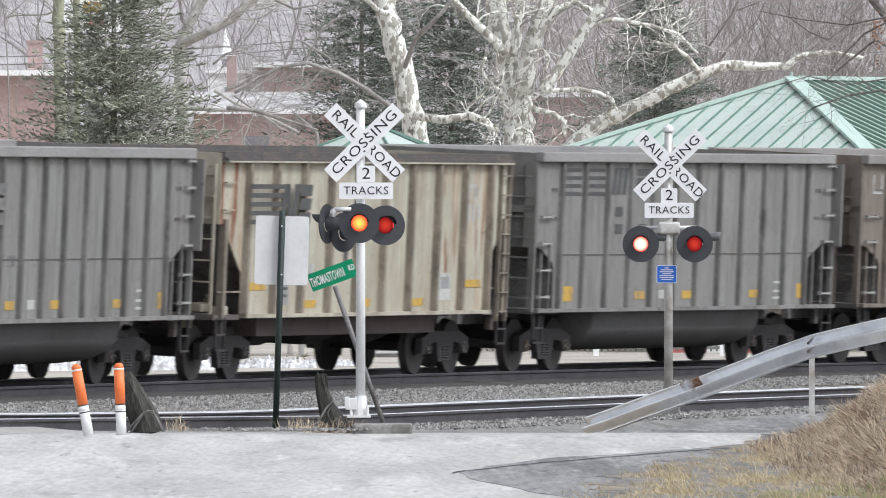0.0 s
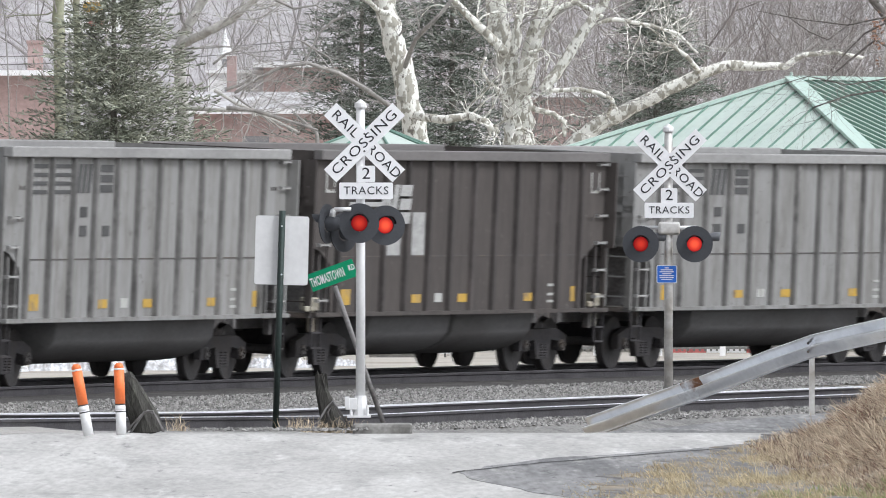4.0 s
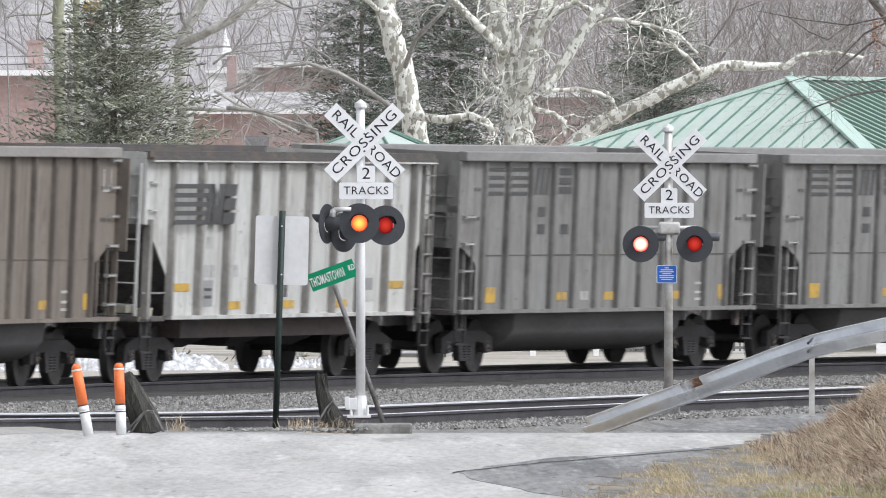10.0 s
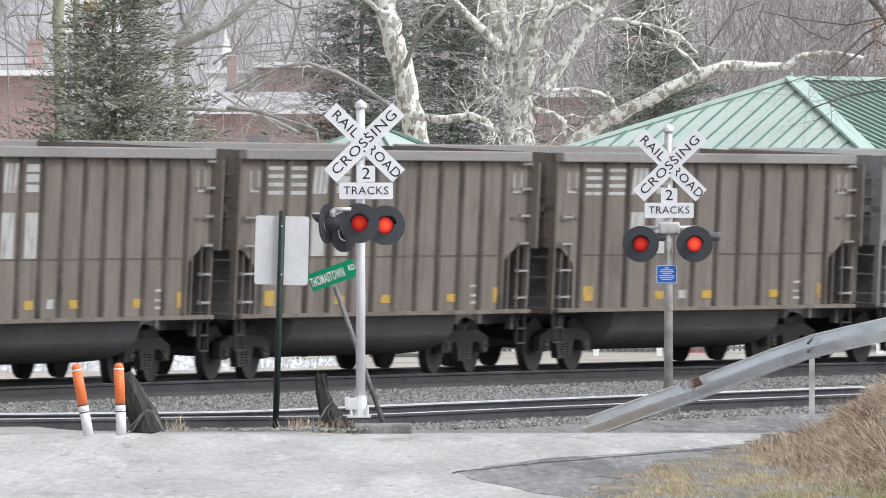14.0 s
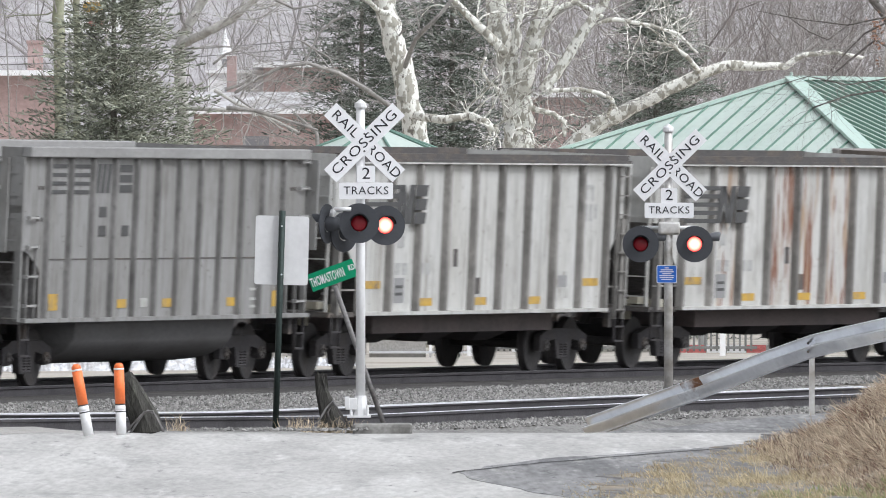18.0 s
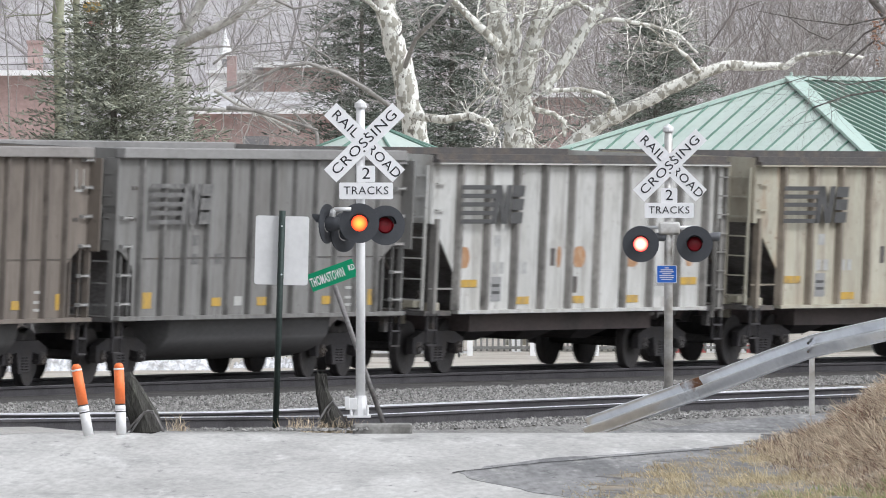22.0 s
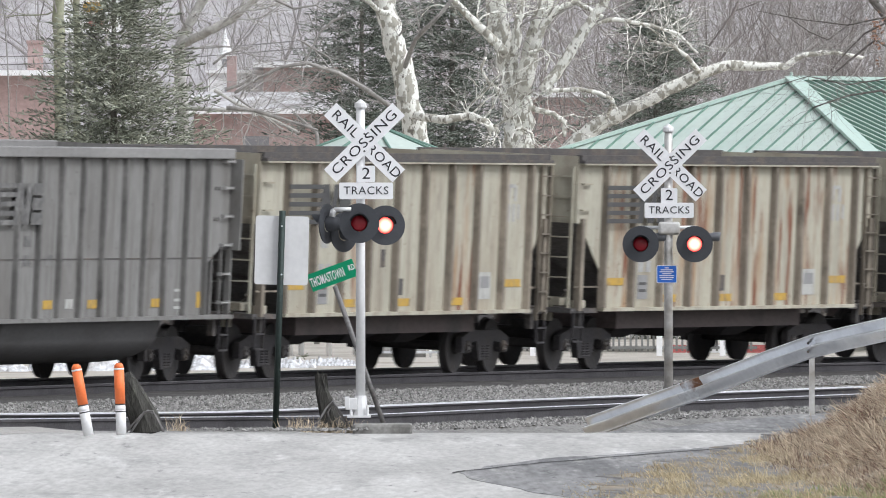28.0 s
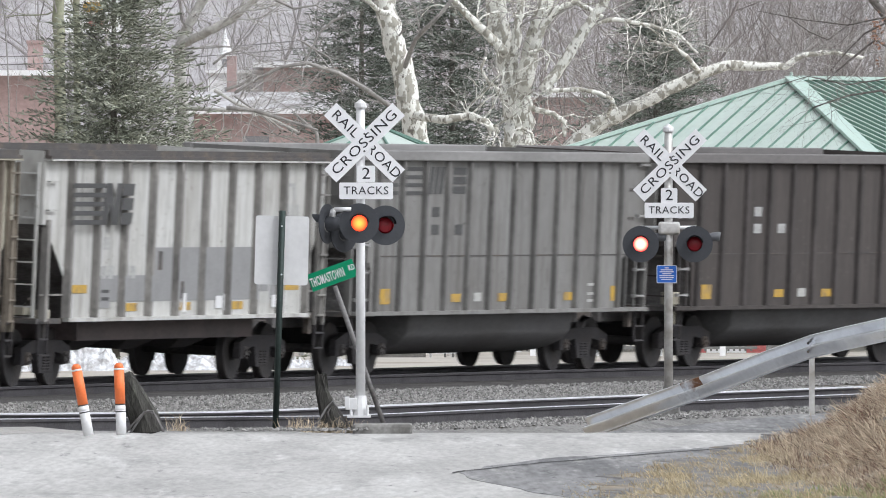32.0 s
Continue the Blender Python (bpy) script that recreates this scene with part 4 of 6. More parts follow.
def disc_mesh():
    bm = bmesh.new()
    n = 36
    outer = [(0.254 * math.cos(2 * math.pi * k / n), 0.254 * math.sin(2 * math.pi * k / n)) for k in range(n)]
    inner = [(0.107 * math.cos(2 * math.pi * k / n), 0.107 * math.sin(2 * math.pi * k / n)) for k in range(n)]
    rings = []
    for ring, y in ((outer, -0.003), (outer, 0.012), (inner, 0.012), (inner, -0.003)):
        rings.append([bm.verts.new((x, y, z)) for x, z in ring])
    for a in range(4):
        for k in range(n):
            bm.faces.new((rings[a][k], rings[a][(k + 1) % n], rings[(a + 1) % 4][(k + 1) % n], rings[(a + 1) % 4][k]))
    return finish(bm)


def house_mesh(k):
    bm = bmesh.new()
    tube(bm, [(0, 0.013, 0), (0, 0.19 * k, 0), (0, 0.28 * k, 0), (0, 0.31 * k, 0)], [0.155 * k, 0.155 * k, 0.12 * k, 0.03], 20, cap=False)
    return finish(bm, smooth=True)


def hood_mesh():
    bm = bmesh.new()
    n = 14
    rows = []
    for y, r in ((-0.003, 0.118), (-0.20, 0.124)):
        rows.append([bm.verts.new((r * math.cos(radians(8 + 164 * k / n)), y * (0.35 + 0.65 * math.sin(radians(8 + 164 * k / n))), r * math.sin(radians(8 + 164 * k / n)))) for k in range(n + 1)])
    for k in range(n):
        bm.faces.new((rows[0][k], rows[0][k + 1], rows[1][k + 1], rows[1][k]))
    geom = bmesh.ops.solidify(bm, geom=bm.faces[:], thickness=0.006)
    return finish(bm, smooth=True)


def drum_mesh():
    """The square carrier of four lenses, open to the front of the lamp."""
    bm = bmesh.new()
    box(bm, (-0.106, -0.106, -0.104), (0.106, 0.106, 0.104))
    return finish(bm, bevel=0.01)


def lens_mesh():
    """A shallow round lens bulging towards -y."""
    bm = bmesh.new()
    n, rings = 24, []
    for r, b in ((0.104, 0.0), (0.100, 0.010), (0.088, 0.020), (0.068, 0.028), (0.04, 0.034), (0.015, 0.036)):
        rings.append([bm.verts.new((r * math.cos(2 * math.pi * k / n), -b, r * math.sin(2 * math.pi * k / n))) for k in range(n)])
    for a, b in zip(rings, rings[1:]):
        for k in range(n):
            bm.faces.new((a[k], a[(k + 1) % n], b[(k + 1) % n], b[k]))
    bm.faces.new(rings[-1])
    bm.faces.new(rings[0][::-1])
    return finish(bm, smooth=True)


M["footing"] = mat("worn_footing", (0.27, 0.265, 0.25), 0.9, vary=0.25, scale=4, fine=18, bump=0.4, second=(0.16, 0.155, 0.145), amount=0.7)
M["old_stone"] = mat("grimy_footing", (0.20, 0.195, 0.185), 0.9, vary=0.3, scale=4, fine=14, bump=0.5)


def signal(base, top, cross, lamps, backs, paint, yaw, label, plates, arm):
    sig = thing("crossing_signal", pose(*base), label, "railway signal", "crossing signals")
    bm = bmesh.new()
    tube(bm, [(0, 0, 0.0), (0, 0, top)], [0.062, 0.056], 20)
    part("mast", bm, paint, sig, smooth=True)
    bm = bmesh.new()
    tube(bm, [(0, 0, top - 0.02), (0, 0, top), (0, 0, top + 0.001), (0, 0, top + 0.045), (0, 0, top + 0.10)], [0.07, 0.08, 0.08, 0.075, 0.004], 16)
    part("finial", bm, M["mast"], sig, "pointed cap")
    if paint is M["mast"]:
        bm = bmesh.new()
        box(bm, (-0.17, -0.14, 0.0), (0.13, 0.14, 0.03))
        tube(bm, [(0, 0, 0.02), (0, 0, 0.28)], [0.105, 0.075], 12)
        for x in (-0.12, 0.09):
            cyl(bm, (x, -0.11, 0.02), (x, -0.11, 0.16), 0.02, sides=8)
        part("base_casting", bm, M["mast"], sig, "white cast base with bolts")
        bm = shape(((-0.19, -0.13, 0.10), (-0.05, 0.0, 0.25)), ((-0.20, -0.14, 0.12), (-0.14, -0.12, 0.27)))
        part("junction_box", bm, M["mast"], sig, bevel=0.008)
    else:
        part("foundation", shape(((-0.16, -0.16, -0.1), (0.16, 0.16, 0.12))), M["old_stone"], sig, "grey footing", bevel=0.02)
    # crossbuck
    link("crossbuck_blade", cached(("blade",), blade_mesh), M["sign"], sig, "white blade", pose(cross[0], -0.085, cross[1], ry=44.3, rz=yaw))
    link("crossbuck_blade", cached(("blade",), blade_mesh), M["sign"], sig, "white blade", pose(cross[0], -0.105, cross[1], ry=-44.3, rz=yaw))
    c = pose(cross[0], 0, cross[1], rz=yaw)
    lettering("RAIL", 0.175, sig, c @ pose(0, -0.0905, 0, ry=44.3) @ pose(-0.34, 0, 0), 1.12)
    lettering("ROAD", 0.175, sig, c @ pose(0, -0.0905, 0, ry=44.3) @ pose(0.345, 0, 0), 1.05)
    lettering("CROSSING", 0.175, sig, c @ pose(0, -0.1105, 0, ry=-44.3), 1.24)
    for x, z in ((0.0, 0.11), (0.0, -0.11)):
        bm = bmesh.new()
        cyl(bm, (x, -0.112, z), (x, -0.10, z), 0.014, sides=8)
        part("bolt", bm, M["iron"], sig, at=pose(cross[0], 0, cross[1]))
    x, z2, zt = plates
    part("number_plate", rounded(0.23, 0.21, 0.02, -0.082, -0.076), M["sign"], sig, "white plate with the figure two", pose(x, 0, z2))
    lettering("2", 0.21, sig, pose(x, -0.083, z2), 1.1)
    part("word_plate", rounded(0.686, 0.212, 0.02, -0.088, -0.082), M["sign"], sig, "white plate", pose(x, 0, zt))
    lettering("TRACKS", 0.145, sig, pose(x, -0.0895, zt), 1.02)
    # lamp arm and lamps
    bm = bmesh.new()
    for a, b in arm:
        cyl(bm, a, b, 0.026, sides=10)
    part("lamp_arm", bm, M["mast"], sig, smooth=True)
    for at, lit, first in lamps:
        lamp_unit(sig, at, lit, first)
    for at in backs:
        lamp_unit(sig, at, "hot", False, front=False)
    return sig


LEFT = (-1.051, 193.0, 0.0)
sig = signal(LEFT, 3.96, (0.05, 3.505), [(pose(-0.014, -0.34, 2.478), "amber", True), (pose(0.318, 0.16, 2.45, rz=12), "hot", False)],
             [pose(-0.43, 0.10, 2.47, rz=246), pose(-0.22, 0.36, 2.36, rz=228)], M["mast"], 0, "white mast crossing signal with crossbuck, two-track plate and red flashers", (0.072, 3.105, 2.89),
             [((-0.33, -0.30, 2.655), (-0.12, -0.36, 2.655)), ((-0.33, -0.30, 2.655), (-0.345, -0.28, 2.56)), ((-0.36, 0.05, 2.64), (-0.02, -0.05, 2.66)), ((-0.02, -0.05, 2.66), (-0.014, -0.20, 2.56)), ((-0.36, 0.05, 2.64), (-0.38, 0.10, 2.56)), ((0.0, 0, 2.60), (0.30, 0.28, 2.56)), ((0, 0, 2.6), (-0.16, 0.3, 2.45))])
part("foundation", shape(((-0.10, -0.35, -0.30), (0.66, 0.9, -0.08))), M["footing"], sig, "worn concrete block", bevel=0.03)
RIGHT = (3.142, 211.0, -0.20)
sig2 = signal(RIGHT, 3.95, (0.02, 3.47), [(pose(-0.39, -0.20, 2.37), "hot", True), (pose(0.36, -0.20, 2.37), "hot", False)],
              [], M["mast_grey"], 0, "grey mast crossing signal with crossbuck, blue notice and red flashers", (0.008, 3.045, 2.84),
              [((-0.39, 0, 2.60), (0.39, 0, 2.60)), ((-0.39, 0, 2.60), (-0.39, -0.06, 2.45)), ((0.36, 0, 2.60), (0.36, -0.06, 2.45))])
for x in (-0.39, 0.36):
    bm = bmesh.new()
    tube(bm, [(x + 0.10, 0.0, 2.44), (x + 0.26, 0.0, 2.47), (x + 0.335, 0.0, 2.475), (x + 0.36, 0.0, 2.47)], [0.05, 0.062, 0.066, 0.06], 14)
    part("side_light", bm, M["lamp_grey"], sig2, "grey side light housing", smooth=True)
part("hub_box", shape(((-0.14, -0.09, 2.50), (0.16, 0.09, 2.68))), M["mast_grey"], sig2, "cast arm hub", bevel=0.03)
nb = part("notice", rounded(0.285, 0.25, 0.02, -0.075, -0.069), M["sign"], sig2, "blue emergency notice with white rim", pose(-0.025, 0, 1.95))
part("notice_field", rounded(0.265, 0.23, 0.016, -0.079, -0.0755), M["blue"], nb)
for k, w in enumerate((0.06, 0.17, 0.20, 0.13, 0.21, 0.20, 0.15)):
    part("text_bar", shape(((-w / 2, -0.083, 0.082 - 0.027 * k), (w / 2, -0.0795, 0.094 - 0.027 * k))), M["sign"], nb)


# ---------------------------------------------------------------- small things at the roadside
def strut(points, radii, name, material, parent, sides=12, label=""):
    bm = bmesh.new()
    tube(bm, points, radii, sides)
    return part(name, bm, material, parent, label, smooth=True)


def delineator(foot, lean, n):
    top = thing("delineator_post", pose(*foot), "orange and white flexible marker post, leaning" if lean < -0.1 else "orange and white flexible marker post", "marker post", "marker posts at the crossing")
    d = Vector((lean, 0, 0.855)).normalized()
    def at(z):
        return tuple(d * z)
    strut([at(0), at(0.36)], 0.062, "lower_tube", M["plastic"], top)
    strut([at(0.36), at(0.80)], 0.0625, "upper_tube", M["orange"], top, label="orange tube")
    strut([at(0.80), at(0.84), at(0.87)], [0.062, 0.055, 0.03], "cap", M["orange"], top, label="orange domed cap")
    for z in (0.30, 0.785):
        strut([at(z), at(z + (0.05 if z < 0.5 else 0.022))], 0.0635, "band", M["iron"] if z < 0.25 else M["plastic"], top)
    strut([at(0.36), at(0.375)], 0.064, "joint_ring", M["iron"], top)
    strut([at(0.275), at(0.29)], 0.064, "joint_ring", M["iron"], top)
    return top


delineator((-4.246, 181.50, -0.056), -0.158, 0)
delineator((-3.881, 182.80, -0.068), -0.035, 1)


def stump(name, points, radii, cable, label):
    top = thing(name, pose(*points[0]), label, "timber post", "old timber posts")
    o = Vector(points[0])
    bm = bmesh.new()
    tube(bm, [Vector(p) - o for p in points], radii, 14)
    rnd = random.Random(len(points) + int(100 * radii[0]))
    for v in bm.verts:
        v.co += Vector((rnd.uniform(-1, 1), rnd.uniform(-1, 1), rnd.uniform(-1.2, 1.2))) * 0.024
    part("timber", bm, M["timber"], top)
    tip, way = Vector(points[-1]) - o, (Vector(points[-1]) - Vector(points[-2])).normalized()
    for k in range(4):
        off = Vector((rnd.uniform(-0.06, 0.06), rnd.uniform(-0.05, 0.05), -0.06))
        bm = bmesh.new()
        tube(bm, [tip + off - way * 0.08, tip + off + way * 0.03, tip + off + way * rnd.uniform(0.07, 0.14)], [0.032, 0.024, 0.004], 5)
        part("splinter", bm, M["timber"], top)
    for c in cable:
        bm = bmesh.new()
        tube(bm, [Vector(p) - o for p in c], 0.014, 6)
        part("cable", bm, M["black"], top, smooth=True)


stump("timber_post", [(-3.627, 186.20, -0.105), (-3.682, 186.20, 0.089), (-3.826, 186.10, 0.403), (-3.900, 186.00, 0.578), (-3.921, 186.00, 0.620)], [0.20, 0.18, 0.155, 0.125, 0.06],
      [[(-3.894, 185.70, -0.084), (-3.702, 185.80, 0.130), (-3.621, 185.90, 0.184), (-3.529, 185.80, 0.130), (-3.423, 185.70, -0.070)], [(-3.839, 185.70, -0.098), (-3.666, 185.75, 0.165), (-3.563, 185.75, 0.186), (-3.437, 185.70, -0.070)]],
      "broken grey timber post leaning over, wrapped with dark cable")
stump("timber_post", [(-1.387, 193.60, -0.157), (-1.438, 193.60, 0.023), (-1.531, 193.60, 0.312), (-1.560, 193.60, 0.536)], [0.20, 0.135, 0.085, 0.062],
      [[(-1.613, 193.00, -0.091), (-1.484, 193.10, 0.124), (-1.399, 193.20, 0.209), (-1.355, 193.10, 0.124), (-1.210, 193.00, -0.127)], [(-1.427, 193.10, -0.092), (-1.470, 193.10, 0.066), (-1.398, 193.10, 0.196), (-1.239, 193.00, -0.041), (-1.167, 193.00, -0.127)]],
      "splintered grey timber post with loops of dark cable")

# a sign seen from behind on a dark green post
back = thing("road_sign", pose(*(-2.155, 194.50, -0.163)), "blank grey back of a road sign on a dark green post", "road sign")
strut([(0, 0, -0.1), (0.094, 0, 2.80)], 0.043, "post", M["post_green"], back, 4)
part("sign_plate", rounded(0.69, 0.885, 0.035, 0.055, 0.062), M["sign_back"], back, "bare aluminium back", pose(0.09, 0, 2.29, ry=1.5, rz=6))
for z in (1.98, 2.6):
    bm = bmesh.new()
    cyl(bm, (0.08 + 0.01 * z - 0.02, -0.05, z), (0.08 + 0.01 * z - 0.02, 0.0, z), 0.012, sides=8)
    part("bolt", bm, M["galv"], back)

# leaning street sign
street = thing("street_sign", pose(*(-0.737, 195.50, -0.097)), "green street name sign on a bent, leaning dark post", "street sign")
strut([(0, 0, -0.1), (-0.30, 0, 0.75), (-0.66, 0, 1.76)], [0.034, 0.034, 0.034], "post", M["black"], street, 8)
plate_at = pose(-0.69, -0.03, 1.90, ry=-20, rz=-4)
part("name_plate", rounded(0.62, 0.235, 0.012, -0.006, 0.0), M["green"], street, "green plate", plate_at)
lettering("THOMASTOWN", 0.165, street, plate_at @ pose(-0.07, -0.009, -0.01), 0.365, "sign", -0.02)
lettering("RD", 0.10, street, plate_at @ pose(0.265, -0.009, 0.01), 0.62, "sign", -0.02)


# ---------------------------------------------------------------- guardrail
def guardrail():
    top = thing("guardrail", Matrix(), "galvanised corrugated guardrail with a turned-down end and a rust patch", "guardrail")
    path = [(1.904, 197.00, -0.185), (2.246, 196.70, -0.063), (2.681, 196.30, 0.104), (3.127, 195.80, 0.271), (3.372, 195.60, 0.361), (3.754, 195.00, 0.521), (4.248, 194.30, 0.724), (4.761, 193.60, 0.919), (5.156, 193.00, 1.025), (5.628, 192.40, 1.138), (6.938, 190.50, 1.395)]
    lean = [34, 33, 32, 31, 30, 28, 26, 24, 22, 20, 20]
    front = [(0.02, -0.168), *((-0.06 + 0.06 * math.cos(4 * math.pi * k / 28), -0.165 + 0.33 * k / 28) for k in range(29)), (0.02, 0.168)]
    prof = front + [(n + 0.007, z) for n, z in reversed(front)]
    def sweep(i0, i1):
        bm = bmesh.new()
        rows = []
        for i in range(i0, i1 + 1):
            p = Vector(path[i])
            d = (Vector(path[min(i + 1, len(path) - 1)]) - Vector(path[max(i - 1, 0)])).normalized()
            u = Vector((0, 0, 1)) - d * d.z
            u.normalize()
            w = u.cross(d) * -1
            a = radians(lean[i])
            u, w = u * math.cos(a) - w * math.sin(a), w * math.cos(a) + u * math.sin(a)
            rows.append([bm.verts.new(p - w * n + u * z) for n, z in prof])
        for a, b in zip(rows, rows[1:]):
            for k in range(len(prof)):
                j = (k + 1) % len(prof)
                bm.faces.new((a[k], b[k], b[j], a[j]))
        for ends in (rows[0], rows[-1]):
            for k in range(len(front) - 1):
                bm.faces.new((ends[k], ends[k + 1], ends[len(prof) - 2 - k], ends[len(prof) - 1 - k]))
        return bm
    part("beam", sweep(0, 3), M["galv"], top)
    part("beam", sweep(3, 4), M["galv_rust"], top, "rusted length")
    part("beam", sweep(4, 7), M["galv"], top)
    part("beam", sweep(7, 10), M["galv"], top)
    for base, up in (((4.732, 194.20, 0.015), 0.95), ((6.253, 192.40, 0.040), 1.5)):
        b = Vector(base)
        part("post", shape(((-0.035, -0.005, 0), (0.035, 0.0, up)), ((-0.035, 0.0, 0), (-0.027, 0.09, up)), ((-0.035, 0.09, 0), (0.035, 0.095, up))), M["mast_grey"], top, at=Matrix.Translation(b))
    for c in ((4.669, 193.70, 0.940), (4.664, 193.50, 0.833), (4.854, 193.60, 1.006), (4.849, 193.40, 0.899), (4.763, 193.70, 1.027)):
        bm = bmesh.new()
        p = Vector(c)
        cyl(bm, p + Vector((0, 0.03, 0)), p + Vector((0, -0.10, 0)), 0.016, sides=8)
        part("bolt", bm, M["iron"], top)


guardrail()


# ---------------------------------------------------------------- pavilion with a green roof
def pavilion():
    apex = Vector((7.425, 322.00, 5.411))
    a, b, p, half, length = 0.48, 0.877, 0.42, 4.7, 9.0
    d1, d2 = Vector((-a, -b, 0)), Vector((b, -a, 0))
    top = thing("pavilion", Matrix.Translation((apex.x, apex.y, -0.36)), "open pavilion with a pale green standing-seam hip roof", "pavilion")
    z0 = apex.z + 0.36
    A, B = Vector((0, 0, z0)), Vector((0, 0, z0)) - d1 * length
    drop = Vector((0, 0, -p * half))
    C, L = A + d1 * half + d2 * half + drop, A + d1 * half - d2 * half + drop
    E, K = B - d1 * half + d2 * half + drop, B - d1 * half - d2 * half + drop
    def face(name, pts):
        bm = bmesh.new()
        lo = [bm.verts.new(q) for q in pts]
        hi = [bm.verts.new(q - Vector((0, 0, 0.06))) for q in pts]
        bm.faces.new(lo)
        bm.faces.new(hi[::-1])
        for i in range(len(pts)):
            bm.faces.new((lo[i], hi[i], hi[(i + 1) % len(pts)], lo[(i + 1) % len(pts)]))
        return part(name, bm, M["roof"], top)
    hip, main = face("roof_plane", [A, L, C]), face("roof_plane", [A, C, E, B])
    face("roof_plane", [B, E, K])
    face("roof_plane", [A, B, K, L])
    def bar(p0, p1, w, h, parent, material, name):
        bm = bmesh.new()
        d = (p1 - p0).normalized()
        s = d.cross(Vector((0, 0, 1))).normalized() * w / 2
        u = s.cross(d).normalized() * h
        q = [p0 + s, p0 - s, p1 - s, p1 + s]
        lo, hi = [bm.verts.new(v - u * 0.2) for v in q], [bm.verts.new(v + u) for v in q]
        bm.faces.new(lo)
        bm.faces.new(hi[::-1])
        for i in range(4):
            bm.faces.new((lo[i], hi[i], hi[(i + 1) % 4], lo[(i + 1) % 4]))
        return part(name, bm, material, parent)
    lift = Vector((0, 0, 0.012))
    n = 22
    for k in range(1, n):
        f = -1 + 2 * k / n
        start = A + (d1 * half + drop) * abs(f) + d2 * half * f
        end = A + d1 * half + drop + d2 * half * f
        bar(start + lift, end + lift, 0.02, 0.035, hip, M["roof_seam"], "seam")
    k = 0.43
    while k < half + length:
        q = -d1 * (k - half)
        top_pt = A + q if k >= half else A + (d2 * half + drop) * (1 - k / half) - d1 * (k - half)
        bar(top_pt + lift, A + q + d2 * half + drop + lift, 0.045, 0.05, main, M["roof_seam"], "seam")
        k += 0.43
    bar(A + lift, C + lift, 0.34, 0.06, top, M["roof_edge"], "hip_cap")
    bar(A + lift, L + lift, 0.20, 0.06, top, M["roof_edge"], "hip_cap")
    bar(A + lift, B + lift, 0.30, 0.07, top, M["roof_edge"], "ridge_cap")
    bar(L, C, 0.06, 0.02, top, M["roof_edge"], "eave_trim")
    bar(C, E, 0.06, 0.02, top, M["roof_edge"], "eave_trim")
    bm = bmesh.new()
    cyl(bm, A + Vector((-0.02, 0, 0)), A + Vector((-0.02, 0, 0.16)), 0.05, 0.03, sides=8)
    part("finial", bm, M["roof_edge"], top)
    for q in (C * 0.92, L * 0.92, E * 0.92, K * 0.92, (C + E) * 0.46, (L + K) * 0.46):
        bm = bmesh.new()
        h = z0 - p * half + 0.2
        box(bm, (q.x - 0.1, q.y - 0.1, 0), (q.x + 0.1, q.y + 0.1, h))
        part("post", bm, M["white_wood"], top)


pavilion()


def gazebo():
    at = Vector((-1.397, 312.00, 4.383))
    top = thing("gazebo", Matrix.Translation((at.x, at.y, -0.36)), "small gazebo with a pale green metal roof", "gazebo")
    z0, r, n = at.z + 0.36, 2.0, 8
    ring = [Vector((r * math.cos(2 * math.pi * (k + 0.3) / n), r * math.sin(2 * math.pi * (k + 0.3) / n), z0 - 0.75)) for k in range(n)]
    for k in range(n):
        bm = bmesh.new()
        q = [Vector((0, 0, z0)), ring[k], ring[(k + 1) % n]]
        lo, hi = [bm.verts.new(v) for v in q], [bm.verts.new(v + Vector((0, 0, -0.04))) for v in q]
        bm.faces.new(lo)
        bm.faces.new(hi[::-1])
        for i in range(3):
            bm.faces.new((lo[i], hi[i], hi[(i + 1) % 3], lo[(i + 1) % 3]))
        part("roof_panel", bm, M["roof"], top)
        strut([q[0] + Vector((0, 0, 0.02)), q[1] + Vector((0, 0, 0.02))], 0.03, "rib", M["roof_seam"], top, 6)
        strut([(ring[k].x * 0.9, ring[k].y * 0.9, 0), (ring[k].x * 0.9, ring[k].y * 0.9, z0 - 0.72)], 0.06, "post", M["white_wood"], top, 8)


gazebo()


# ---------------------------------------------------------------- hillside and houses
def hillside():
    bm = bmesh.new()
    n, m = 70, 26
    g = []
    for j in range(m + 1):
        y = 470 + 600 * (j / m)
        g.append([bm.verts.new((-300 + 600 * i / n, y + 10 * noise.noise(Vector((i * 0.3, j * 0.3, 0))), -0.5 + 92 * (j / m) ** 0.9 + 2.0 * noise.noise(Vector((i * 0.21, j * 0.4, 5))))) for i in range(n + 1)])
    for j in range(m):
        for i in range(n):
            bm.faces.new((g[j][i], g[j][i + 1], g[j + 1][i + 1], g[j + 1][i]))
    tagged(part("hillside", bm, M["hill"], smooth=True), "hillside of bare winter woods with haze painted into its grey", "hill", kind="structure")


hillside()


def house(name, lo, hi, depth, material, label, roof=None, roof_h=1.6):
    (x0, y, z0), (x1, _, z1) = lo, hi
    top = thing(name, pose((x0 + x1) / 2, y, -0.42), label, "house")
    w, h = x1 - x0, z1 + 0.42
    part("wall", shape(((-w / 2, 0, 0), (w / 2, depth, h))), material, top)
    part("eave", shape(((-w / 2 - 0.3, -0.3, h), (w / 2 + 0.3, depth + 0.3, h + 0.14))), M["white_wood"], top, "white eave board")
    if roof:
        bm = bmesh.new()
        prism(bm, [(-0.3, h + 0.14), (depth + 0.3, h + 0.14), (depth / 2, h + roof_h)], -w / 2 - 0.3, w / 2 + 0.3, "x")
        part("roof", bm, roof, top)
    return top, w, h
